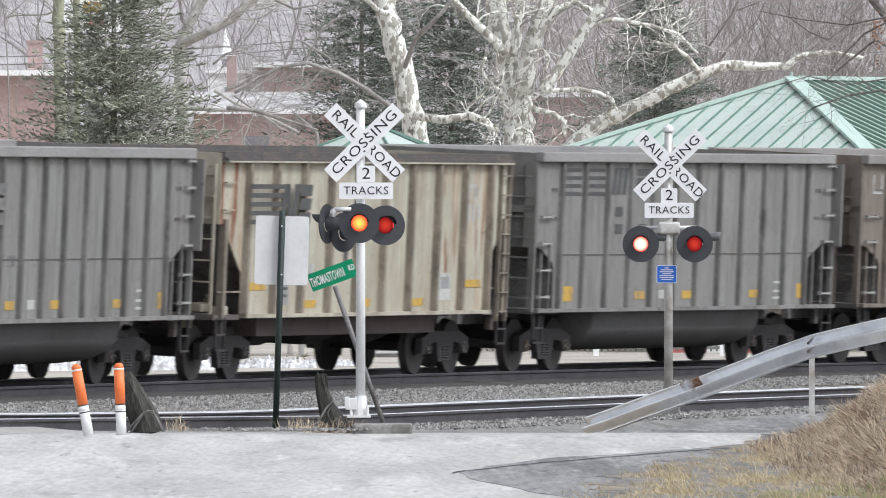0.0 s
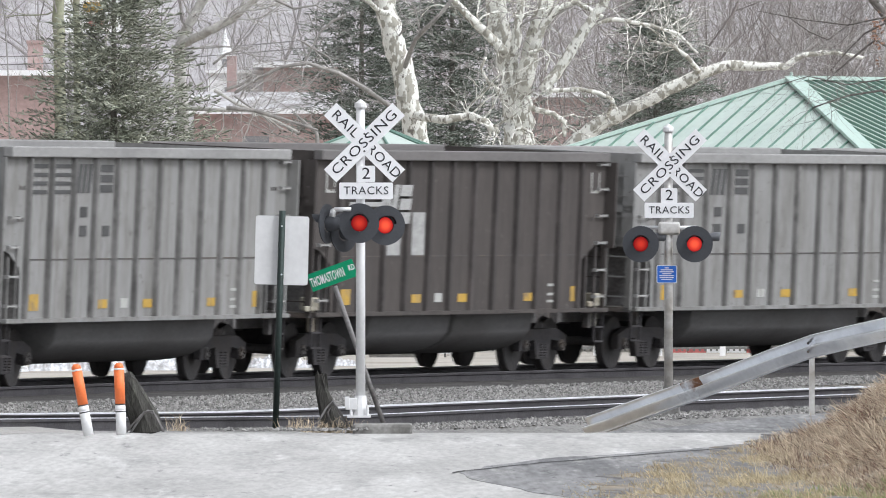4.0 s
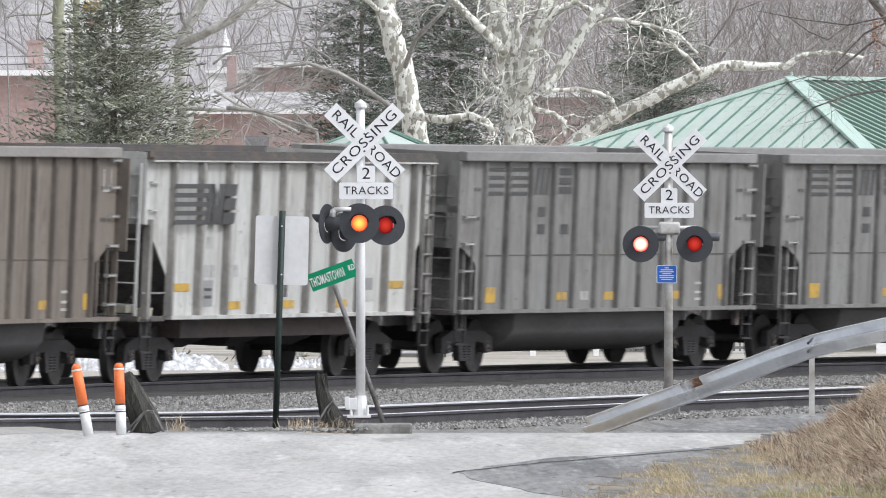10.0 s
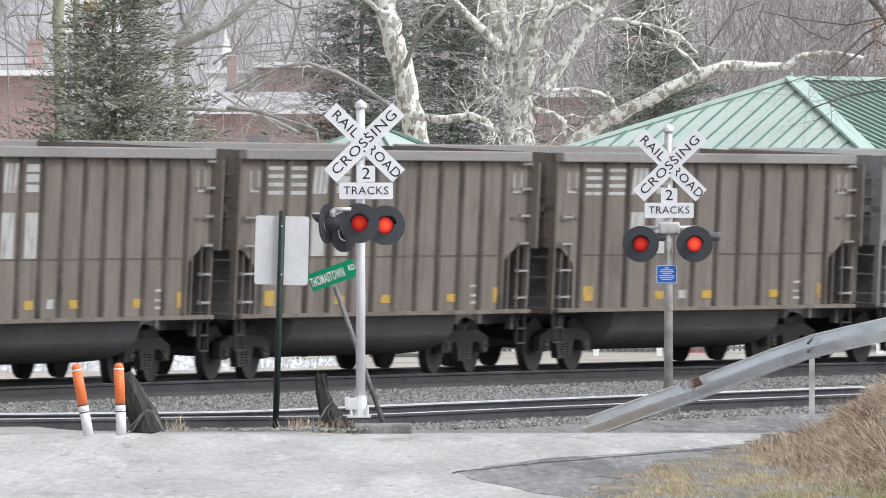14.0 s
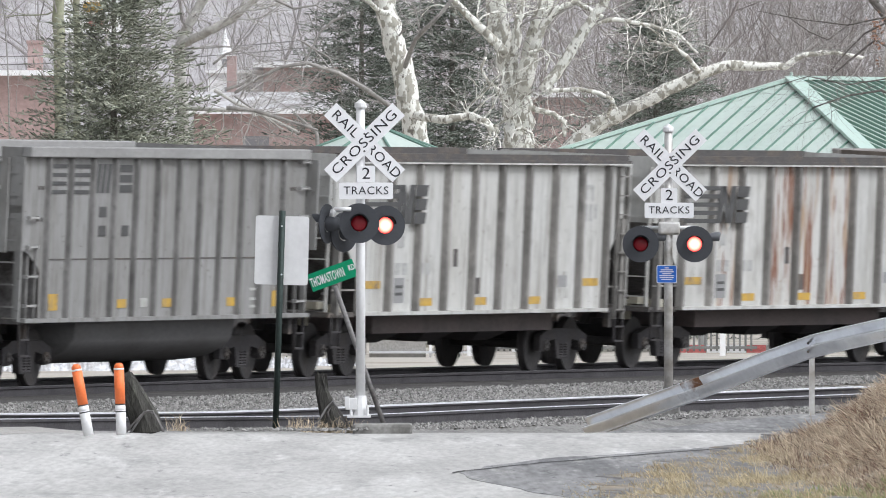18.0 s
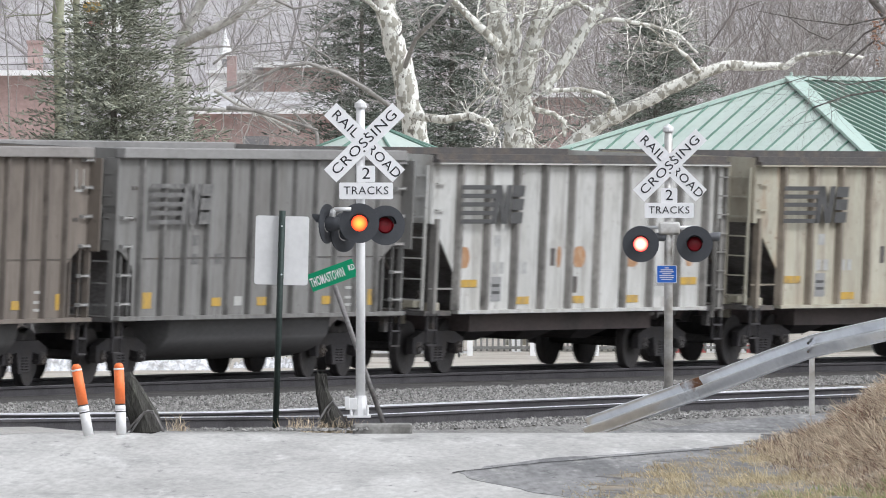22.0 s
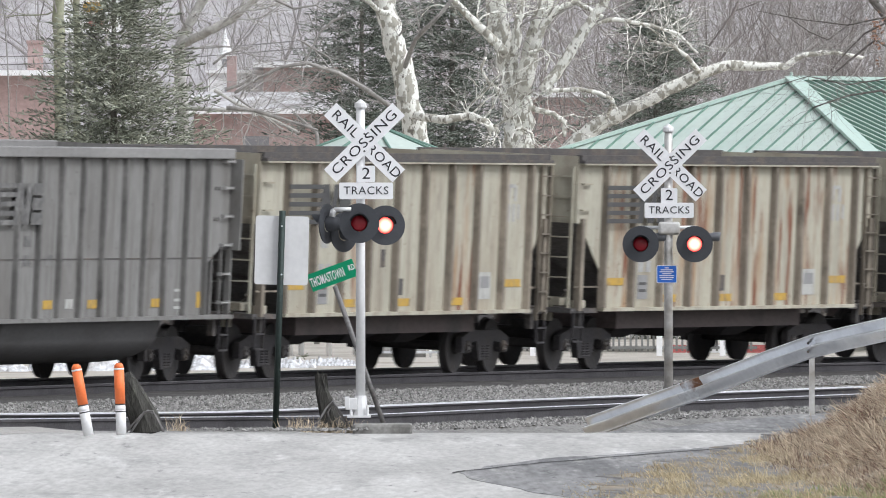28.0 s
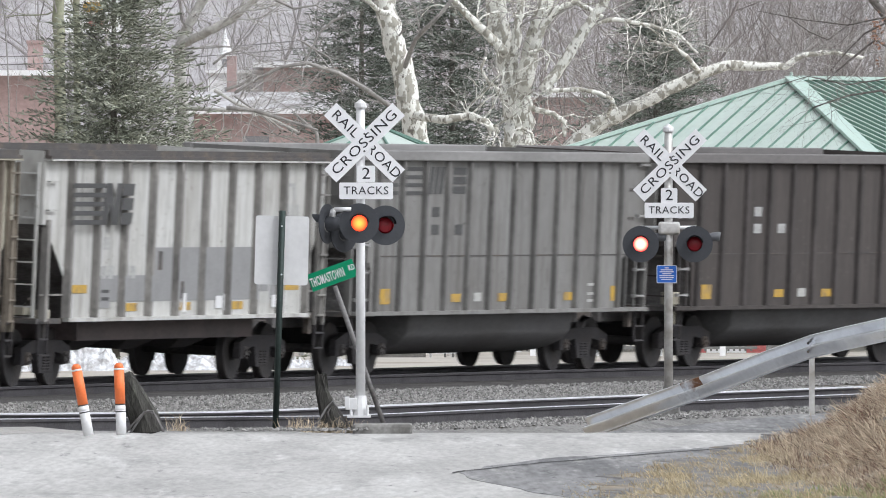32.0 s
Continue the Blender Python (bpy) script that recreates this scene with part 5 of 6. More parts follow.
M["slate"] = mat("grey_roof_slate", (0.27, 0.27, 0.285), 0.8, vary=0.12, scale=0.8, fine=5)
M["snowy_roof"] = mat("snow_dusted_roof", (0.55, 0.55, 0.56), 0.8, vary=0.15, scale=1.2, fine=6, second=(0.33, 0.31, 0.31), amount=0.7)
h1, w1, hh1 = house("brick_house", (-16.627, 400.00, 3.705), (-10.25, 400.00, 6.18), 9.0, M["brick"], "red brick house with a snow-white flat roof edge")
part("chimney", shape(((-0.2, -0.3, 0), (0.2, 0.3, 0.72)), ((-0.23, -0.33, 0.72), (0.23, 0.33, 0.80))), M["brick"], h1, "brick chimney", pose(-10.80 - h1.location.x, 1.2, hh1 + 0.14))
h2, w2, hh2 = house("brick_house", (-5.03, 424.00, 3.744), (-2.91, 424.00, 6.62), 8.0, M["brick"], "tall red brick house beside the church")
part("window_sill", shape(((-0.5, -0.06, 0), (0.42, -0.002, 0.09))), M["white_wood"], h2, "white sill", pose(0.65, 0, 6.15))
part("window", shape(((-0.42, -0.03, 0), (0.34, -0.002, 0.85))), M["slate"], h2, "dark window", pose(0.65, 0, 6.24 - 0.95))
h4, w4, hh4 = house("brick_house", (-6.72, 408.00, 3.5), (-2.75, 408.00, 5.22), 6.0, M["brick"], "low red brick house with a snow-dusted roof", M["snowy_roof"], 0.62)
part("chimney", shape(((-0.13, -0.2, 0), (0.13, 0.2, 1.1))), M["brick"], h4, "brick chimney", pose(-5.75 - h4.location.x, 4.2, hh4 + 0.5))
part("window", shape(((-0.35, -0.03, 0), (0.35, -0.002, 0.6))), M["slate"], h4, "dark window", pose(-0.3, 0, hh4 - 1.2))
h3, w3, hh3 = house("brick_house", (2.45, 420.00, 3.757), (4.4, 420.00, 5.75), 7.0, M["brick"], "red brick house half hidden by the sycamores")


# ---------------------------------------------------------------- bare trees
def branch_out(bm, start, direction, length, radius, depth, rnd, droop=0.0):
    """A limb that wanders and forks."""
    pts, rad, p, d = [start.copy()], [radius], start.copy(), direction.normalized()
    steps = 7 if depth > 1 else 5
    for k in range(steps):
        d = (d + Vector((rnd.uniform(-1, 1), rnd.uniform(-1, 1) * 0.7, rnd.uniform(-0.8, 0.9) - droop)) * 0.36).normalized()
        p = p + d * (length / steps)
        pts.append(p.copy())
        rad.append(radius * (1 - 0.62 * (k + 1) / steps))
        if depth > 0 and k >= 1 and (k % 2 or depth < 2):
            for _ in range(1 if rnd.random() < 0.7 else 2):
                side = (d + Vector((rnd.uniform(-1, 1), rnd.uniform(-0.8, 0.8), rnd.uniform(-0.6, 1.0))) * 0.95).normalized()
                branch_out(bm, p.copy(), side, length * rnd.uniform(0.45, 0.75), rad[-1] * 0.62, depth - 1, rnd, droop)
    tube(bm, pts, rad, 7 if radius > 0.06 else 4 if radius > 0.02 else 3, cap=False)


def limb_points(points, r0, r1):
    return [Vector(p) for p in points], [r0 + (r1 - r0) * i / (len(points) - 1) for i in range(len(points))]


def sycamore(name, foot, limbs, label, seed, twigs, bark="sycamore", fork=2):
    """limbs: (points, first radius, last radius). Twigs sprout along every limb but the trunk's foot."""
    top = thing(name, pose(*foot), label, "tree")
    o = Vector(foot)
    rnd = random.Random(seed)
    for i, (points, r0, r1, *own) in enumerate(limbs):
        skin = own[0] if own else bark
        pts, rad = limb_points(points, r0, r1)
        fine_p, fine_r = [], []
        for k in range(len(pts) - 1):
            for j in range(4):
                f = j / 4
                fine_p.append(pts[k].lerp(pts[k + 1], f) + Vector((rnd.uniform(-1, 1), rnd.uniform(-1, 1), rnd.uniform(-1, 1))) * rad[k] * 0.14)
                fine_r.append((rad[k] + (rad[k + 1] - rad[k]) * f) * rnd.uniform(0.93, 1.07))
        fine_p.append(pts[-1])
        fine_r.append(rad[-1])
        bm = bmesh.new()
        tube(bm, [q - o for q in fine_p], fine_r, 14 if r0 > 0.15 else 8)
        part("trunk" if i == 0 else "limb", bm, M[skin], top, smooth=True)
        bm = bmesh.new()
        for _ in range(twigs if i else twigs // 2):
            k = rnd.randrange(len(fine_p) // 3, len(fine_p) - 1)
            d = (fine_p[k + 1] - fine_p[k]).normalized()
            side = (d * 0.5 + Vector((rnd.uniform(-1, 1), rnd.uniform(-1, 1), rnd.uniform(-0.5, 1.0)))).normalized()
            branch_out(bm, fine_p[k] - o, side, rnd.uniform(0.7, 2.0), min(0.026, fine_r[k] * 0.35), fork, rnd, 0.1)
        if bm.verts:
            part("twig_tangle", bm, M[skin if i % 2 else "bark"], top, "tangle of bare twigs")["kind"] = "stuff"
        else:
            bm.free()
    return top


sycamore("sycamore_tree", (-0.443, 330.00, -0.665), [
    ([(-0.443, 330.00, -0.665), (-0.480, 330.00, 3.522), (-0.603, 330.00, 4.261), (-0.887, 330.00, 5.615), (-1.096, 330.00, 6.477), (-1.281, 330.00, 7.216), (-1.428, 330.00, 8.201)], 0.31, 0.20),
    ([(-0.887, 330.00, 5.615), (-0.602, 329.00, 6.343), (-0.171, 328.00, 6.760), (0.196, 328.00, 7.188), (0.563, 328.00, 7.678)], 0.06, 0.03, "bark"),
    ([(-1.157, 330.00, 6.908), (-1.399, 329.00, 6.957), (-1.640, 328.00, 7.188), (-1.762, 328.00, 7.556)], 0.07, 0.04),
    ([(-0.603, 329.60, 4.689), (0.074, 329.00, 4.600), (0.565, 329.00, 4.686), (0.932, 328.60, 4.560), (1.177, 328.50, 4.303)], 0.10, 0.08),
    ([(-1.034, 329.80, 4.814), (-1.645, 329.00, 5.238), (-2.252, 328.00, 5.597), (-2.916, 327.00, 5.808), (-3.465, 327.00, 5.735), (-4.014, 327.00, 5.466), (-4.502, 327.00, 5.161)], 0.055, 0.03, "bark"),
], "old sycamore with mottled pale bark and bare limbs", 11, 9)
sycamore("sycamore_tree", (1.731, 336.00, -0.5), [
    ([(1.731, 336.00, -0.5), (1.714, 336.00, 4.090), (1.672, 336.00, 4.766), (1.605, 336.00, 5.357)], 0.360, 0.330),
    ([(1.562, 336.00, 5.315), (1.419, 336.00, 5.948), (1.267, 336.00, 6.539), (1.182, 336.00, 7.046), (1.199, 336.00, 7.637), (1.267, 336.00, 8.229)], 0.250, 0.200),
    ([(1.730, 335.70, 5.313), (1.899, 335.70, 5.945), (2.025, 335.70, 6.452), (2.177, 335.70, 6.958), (2.379, 335.70, 7.464), (2.531, 335.70, 8.055)], 0.220, 0.150),
    ([(1.391, 335.40, 6.111), (1.011, 335.20, 6.488), (0.632, 335.00, 6.865), (0.252, 334.80, 7.241), (-0.168, 334.60, 7.701)], 0.120, 0.070),
    ([(1.602, 335.40, 6.027), (1.644, 335.40, 6.617), (1.728, 335.40, 7.123), (1.686, 335.40, 7.797)], 0.120, 0.080),
    ([(2.004, 335.00, 6.191), (2.206, 335.00, 6.696), (2.526, 335.00, 7.075), (2.947, 335.00, 7.244), (3.537, 335.00, 6.907)], 0.100, 0.050),
    ([(2.206, 335.00, 5.265), (2.526, 335.00, 5.686), (2.863, 335.00, 6.191), (3.242, 335.00, 6.781), (3.537, 335.00, 7.202), (3.789, 335.00, 7.623)], 0.130, 0.100),
    ([(1.976, 334.60, 4.883), (2.439, 334.60, 4.757), (2.691, 334.60, 4.589), (2.674, 334.60, 4.253)], 0.070, 0.050),
    ([(2.354, 334.50, 5.261), (3.027, 334.50, 5.303), (3.447, 334.50, 5.219), (3.699, 334.50, 5.093), (3.851, 334.50, 4.841)], 0.055, 0.030),
    ([(1.469, 334.00, 4.124), (1.553, 334.00, 4.376), (1.763, 334.00, 4.443), (1.948, 334.00, 4.334), (2.015, 334.00, 4.099)], 0.035, 0.030),
    ([(1.263, 335.00, 5.265), (0.994, 335.00, 5.475), (0.842, 335.00, 5.770), (0.943, 335.00, 6.023)], 0.045, 0.030),
    ([(1.893, 334.80, 6.105), (2.188, 334.80, 6.189), (2.356, 334.80, 6.021), (2.272, 334.80, 5.726)], 0.040, 0.025),
], "large sycamore with patchy cream and grey bark", 12, 5)
sycamore("sycamore_tree", (2.909, 345.00, -0.816), [
    ([(2.909, 345.00, -0.816), (2.909, 345.00, 4.076), (3.553, 345.00, 4.591), (4.325, 345.00, 4.977), (5.098, 345.00, 5.363), (5.870, 345.00, 5.750), (6.514, 345.00, 5.956), (7.222, 345.00, 5.904), (7.801, 345.00, 5.904), (8.187, 345.00, 6.161), (8.831, 345.00, 6.239), (9.6, 345.00, 6.10)], 0.215, 0.035),
    ([(5.870, 345.00, 5.750), (5.532, 344.00, 6.126), (5.211, 344.00, 6.357), (4.698, 344.00, 6.485)], 0.06, 0.03),
    ([(3.682, 345.00, 4.655), (3.864, 344.00, 5.099), (3.735, 344.00, 5.291), (3.286, 344.00, 5.356)], 0.05, 0.03),
    ([(3.350, 344.00, 6.896), (3.928, 344.00, 6.960), (4.698, 344.00, 6.832), (5.340, 344.00, 6.639), (5.789, 344.00, 6.190)], 0.06, 0.03),
], "sycamore limb reaching sideways with pale bark", 13, 10)
M["pale_bark"] = mat("pale_bark", (0.46, 0.45, 0.42), 0.9, vary=0.2, scale=3, fine=14, bump=0.2, second=(0.33, 0.31, 0.28))
sycamore("bare_tree", (-5.929, 350.00, -0.866), [
    ([(-5.929, 350.00, -0.866), (-5.994, 350.00, 4.880), (-6.125, 350.00, 6.317), (-5.864, 350.00, 6.970), (-5.537, 350.00, 7.492), (-5.276, 350.00, 8.276)], 0.16, 0.10),
    ([(-6.086, 350.00, 6.447), (-5.391, 349.00, 6.762), (-4.870, 349.00, 7.022), (-4.349, 349.00, 7.478), (-3.959, 349.00, 7.869)], 0.11, 0.07),
    ([(-6.034, 350.00, 5.011), (-5.261, 349.00, 4.939), (-4.480, 349.00, 4.939), (-3.829, 349.00, 4.678), (-3.308, 349.00, 4.418)], 0.06, 0.03),
    ([(-5.246, 348.00, 5.387), (-4.727, 348.00, 5.062), (-4.207, 348.00, 4.867), (-3.688, 348.00, 4.478)], 0.045, 0.02),
], "bare grey tree with spreading limbs", 14, 12, "pale_bark")
M["moss"] = mat("mossy_bark", (0.30, 0.31, 0.22), 0.9, vary=0.2, scale=3, fine=14, bump=0.2, second=(0.23, 0.22, 0.17))
sycamore("bare_tree", (-8.779, 345.00, -0.816), [
    ([(-8.779, 345.00, -0.816), (-8.728, 345.00, 4.848), (-8.754, 345.00, 6.651), (-8.767, 345.00, 8.067)], 0.15, 0.13),
    ([(-8.36, 345.50, 3.0), (-8.34, 345.50, 6.2), (-8.38, 345.50, 8.0)], 0.09, 0.08),
    ([(-9.861, 345.00, 3.561), (-9.912, 345.00, 5.878), (-9.990, 345.00, 7.037), (-10.093, 345.00, 7.681)], 0.02, 0.012, "bark"),
], "bare mossy tree beside the brick house", 15, 10, "moss")
sycamore("bare_tree", (-2.825, 338.00, -0.745), [
    ([(-2.825, 338.00, -0.745), (-2.749, 338.00, 3.543), (-2.825, 338.00, 4.363), (-3.330, 338.00, 4.804)], 0.07, 0.03),
    ([(-2.166, 337.50, 6.979), (-2.456, 337.50, 6.841), (-2.733, 337.50, 6.602), (-2.947, 337.50, 6.199), (-3.211, 337.50, 5.695)], 0.035, 0.015),
    ([(-4.836, 337.50, 4.914), (-4.219, 337.50, 4.864), (-3.451, 337.50, 4.625), (-2.783, 337.50, 4.410)], 0.055, 0.03),
    ([(-5.125, 337.50, 5.884), (-4.836, 337.50, 6.123), (-4.546, 337.50, 6.186), (-4.219, 337.50, 6.073), (-3.690, 337.50, 6.035)], 0.03, 0.012),
    ([(-3.161, 337.50, 6.413), (-2.833, 337.50, 6.199), (-2.544, 337.50, 6.035), (-2.405, 337.50, 5.745), (-2.242, 337.50, 5.531)], 0.03, 0.014),
    ([(-3.740, 337.50, 7.320), (-3.312, 337.50, 7.118), (-2.833, 337.50, 7.206), (-2.544, 337.50, 7.030)], 0.035, 0.015),
    ([(-4.836, 337.50, 5.317), (-4.546, 337.50, 5.405), (-4.219, 337.50, 5.645), (-4.458, 337.50, 5.267), (-4.735, 337.50, 4.738)], 0.04, 0.012),
    ([(-4.647, 337.50, 5.179), (-4.307, 337.50, 4.939), (-3.979, 337.50, 4.700), (-3.740, 337.50, 4.461)], 0.028, 0.012),
    ([(-2.997, 337.50, 7.030), (-2.922, 337.50, 6.791), (-2.808, 337.50, 6.577)], 0.02, 0.012),
    ([(-3.879, 337.50, 6.753), (-3.816, 337.50, 6.514), (-3.854, 337.50, 6.224), (-4.118, 337.50, 5.884)], 0.018, 0.008),
], "bare tree with dark twisting limbs before the houses", 19, 7, "bark")
M["dark_bark"] = mat("dark_bark", (0.15, 0.135, 0.125), 0.9, vary=0.25, scale=3, fine=14, bump=0.3)
sycamore("bare_tree", (9.582, 300.00, -0.362), [
    ([(9.582, 300.00, -0.362), (9.470, 300.00, 4.563), (9.134, 300.00, 5.906), (8.687, 300.00, 6.578), (8.351, 300.00, 7.026)], 0.12, 0.08),
    ([(9.414, 300.00, 4.675), (8.658, 299.00, 5.003), (7.988, 299.00, 4.891), (7.319, 299.00, 4.668)], 0.03, 0.012),
    ([(9.2, 299.6, 6.5), (8.75, 299.00, 6.34), (8.32, 299.00, 6.12), (7.99, 299.00, 5.78), (7.65, 299.00, 5.39)], 0.026, 0.01),
    ([(9.2, 299.6, 6.5), (8.75, 299.00, 6.45), (7.99, 299.00, 6.29), (7.10, 299.00, 6.40), (6.20, 299.00, 6.57)], 0.026, 0.008),
    ([(7.99, 299.2, 6.28), (7.6, 299.00, 6.0), (7.21, 299.00, 6.17), (6.82, 299.00, 6.45), (6.87, 299.00, 6.79)], 0.018, 0.008),
    ([(9.4, 299.6, 5.2), (8.75, 299.00, 5.23), (7.99, 299.00, 5.11), (7.21, 299.00, 5.28), (6.65, 299.00, 5.11)], 0.02, 0.007),
    ([(9.134, 300.00, 5.682), (8.546, 299.00, 6.007), (7.988, 299.00, 5.561), (7.542, 299.00, 5.170)], 0.035, 0.012),
], "bare tree reaching over the pavilion roof", 16, 12, "dark_bark")


def dead_leaves(centre, spread, count, seed):
    """A few curled orange-brown leaves that still hang from a branch."""
    rnd = random.Random(seed)
    verts, faces = [], []
    for _ in range(count):
        p = Vector((rnd.gauss(0, spread[0]), rnd.gauss(0, 0.2), rnd.gauss(0, spread[1])))
        a, b = Vector((rnd.uniform(-1, 1), rnd.uniform(-1, 1), rnd.uniform(-1, 0.3))).normalized() * 0.06, Vector((rnd.uniform(-1, 1), rnd.uniform(-1, 1), rnd.uniform(-1, 1))).normalized() * 0.035
        i = len(verts)
        verts += [p, p + a * 0.5 + b, p + a, p + a * 0.5 - b]
        faces.append((i, i + 1, i + 2, i + 3))
    me = bpy.data.meshes.new("leaves")
    me.from_pydata(verts, [], faces)
    ob = tagged(link("dead_leaves", me, M["dead_leaf"]), "curled orange-brown leaves left hanging on bare twigs", "leaves", kind="stuff")
    ob.matrix_basis = pose(*centre)


M["dead_leaf"] = mat("dead_leaf", (0.30, 0.165, 0.105), 0.9, vary=0.3, scale=3, fine=20, bump=0, second=(0.24, 0.12, 0.08))
dead_leaves((8.55, 299.0, 6.1), (0.07, 0.27), 80, 5)


def far_woods(name, count, ys, us, material, seed, thick, label):
    bm = bmesh.new()
    rnd = random.Random(seed)
    for _ in range(count):
        y = rnd.uniform(*ys)
        x = rnd.uniform(*us) * y
        z = max(-0.5, -0.5 + 92 * max(0.0, (y - 470) / 600) ** 0.9) - 0.5
        h = rnd.uniform(6, 12)
        branch_out(bm, Vector((x, y, z)), Vector((rnd.uniform(-0.5, 0.5), 0, 1)), h, rnd.uniform(*thick), 4 if y < 430 else 3, rnd, -0.13)
    ob = part(name, bm, M[material])
    tagged(ob, label, "woods", kind="stuff")


# Bark of the far woods, paled in colour for distance haze.
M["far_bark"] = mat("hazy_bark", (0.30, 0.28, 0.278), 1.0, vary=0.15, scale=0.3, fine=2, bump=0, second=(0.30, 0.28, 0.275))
M["brush"] = mat("brown_brush", (0.225, 0.203, 0.19), 1.0, vary=0.25, scale=0.5, fine=3, bump=0, second=(0.36, 0.335, 0.315))
far_woods("far_woods", 260, (440, 700), (-0.036, 0.036), "far_bark", 77, (0.03, 0.08), "tangled bare woods on the hillside, greyed by painted haze")
far_woods("near_brush", 120, (362, 425), (0.004, 0.034), "brush", 78, (0.02, 0.055), "thicket of bare brown saplings behind the pavilion")
far_woods("near_brush", 6, (362, 400), (-0.030, 0.006), "brush", 79, (0.02, 0.045), "thicket of bare brown saplings before the houses")


# ---------------------------------------------------------------- spruces
def spruce(foot, height, spread, seed, label, density=1.0, needle="needle"):
    top = thing("spruce_tree", pose(*foot), label, "tree", "spruces beyond the track")
    rnd = random.Random(seed)
    bm = bmesh.new()
    tube(bm, [(0, 0, 0), (0, 0, height)], [0.13, 0.02], 8)
    part("trunk", bm, M["spruce_bark"], top, smooth=True)
    verts, faces = [], []

    def shoot(b, way, length, r):
        """A stubby bottle-brush shoot, thickest before its middle."""
        i = len(verts)
        n = way.orthogonal().normalized()
        o = way.cross(n)
        mid = b + way * length * 0.72
        verts.extend([b, *(mid + (n * math.cos(q) + o * math.sin(q)) * r for q in (0.3, 2.4, 4.5)), b + way * length])
        faces.extend([(i, i + 2, i + 1), (i, i + 3, i + 2), (i, i + 1, i + 3), (i + 4, i + 1, i + 2), (i + 4, i + 2, i + 3), (i + 4, i + 3, i + 1)])

    for _ in range(int(900 * density)):
        f = rnd.random() ** 0.85
        z = height * (0.06 + 0.93 * f)
        reach = spread * (1 - f) ** 0.95 * rnd.choice((0.45, 0.7, 0.85, 1.0, 1.0, 1.2)) * rnd.uniform(0.9, 1.1) + 0.12
        a = rnd.uniform(0, 2 * math.pi)
        d = Vector((math.cos(a), math.sin(a), 0))
        s = Vector((-math.sin(a), math.cos(a), 0))
        sag = rnd.uniform(-0.30, 0.40)
        # a bough: side shoots along a drooping, upturned line
        steps = max(3, int(reach / 0.15))
        for k in range(steps):
            q = (k + 1) / steps
            if q < 0.2 and rnd.random() < 0.3:
                continue
            c = d * reach * q + Vector((0, 0, z - reach * sag * (1.5 * q - 1.1 * q * q)))
            for sgn in (-1, 1):
                way = (s * sgn * rnd.uniform(0.3, 1.0) + d * rnd.uniform(0.4, 1.0) + Vector((0, 0, rnd.gauss(0.10, 0.30)))).normalized()
                long = rnd.uniform(0.13, 0.28) * (1.25 - 0.5 * q)
                shoot(c, way, long, rnd.uniform(0.012, 0.02))
                for g in (0.5,):
                    side = (way + s * rnd.uniform(-0.9, 0.9) + Vector((0, 0, rnd.gauss(0.12, 0.35)))).normalized()
                    shoot(c + way * long * g, side, long * rnd.uniform(0.4, 0.75), rnd.uniform(0.009, 0.016))
        shoot(d * reach * 0.97 + Vector((0, 0, z - reach * sag * 0.4)), (d + Vector((0, 0, rnd.uniform(0, 0.5)))).normalized(), rnd.uniform(0.2, 0.4), 0.02)
    me = bpy.data.meshes.new("crown")
    me.from_pydata(verts, [], faces)
    ob = link("crown", me, M[needle], top, "layered dark green boughs")
    return top


M["spruce_bark"] = mat("spruce_bark", (0.15, 0.14, 0.12), 0.95, vary=0.3, scale=4, fine=20)
spruce((-6.52, 300.00, -0.418), 9.1, 3.3, 21, "tall grey-green spruce with layered boughs", 1.3)
spruce((-1.891, 352.00, -0.952), 11.0, 3.1, 22, "dark spruce behind the sycamore trunks", 1.0, "shaded_needle")
spruce((0.213, 356.00, -0.993), 11.5, 3.3, 23, "dark spruce behind the sycamore trunks", 1.1, "shaded_needle")
spruce((4.95, 352.00, -0.952), 9.3, 3.5, 24, "grey-green spruce with bare twigs around it", 0.9, "shaded_needle")


# ---------------------------------------------------------------- verge with dry weeds
def foot(y):
    """Where the bank begins to rise."""
    return 3.85 + 0.022 * abs(y - 172) + (0.35 if y > 184 else 0.0)


def bank(x, y):
    f = min(1.0, max(0.0, (x - foot(y)) / 1.9))
    back = min(1.0, max(0.0, (193.0 - y) / 5.0))
    return -0.188 + 0.85 * f * f * (3 - 2 * f) * back + (0.04 * noise.noise(Vector((x * 2, y * 0.5, 0))) if f > 0 else 0.0)


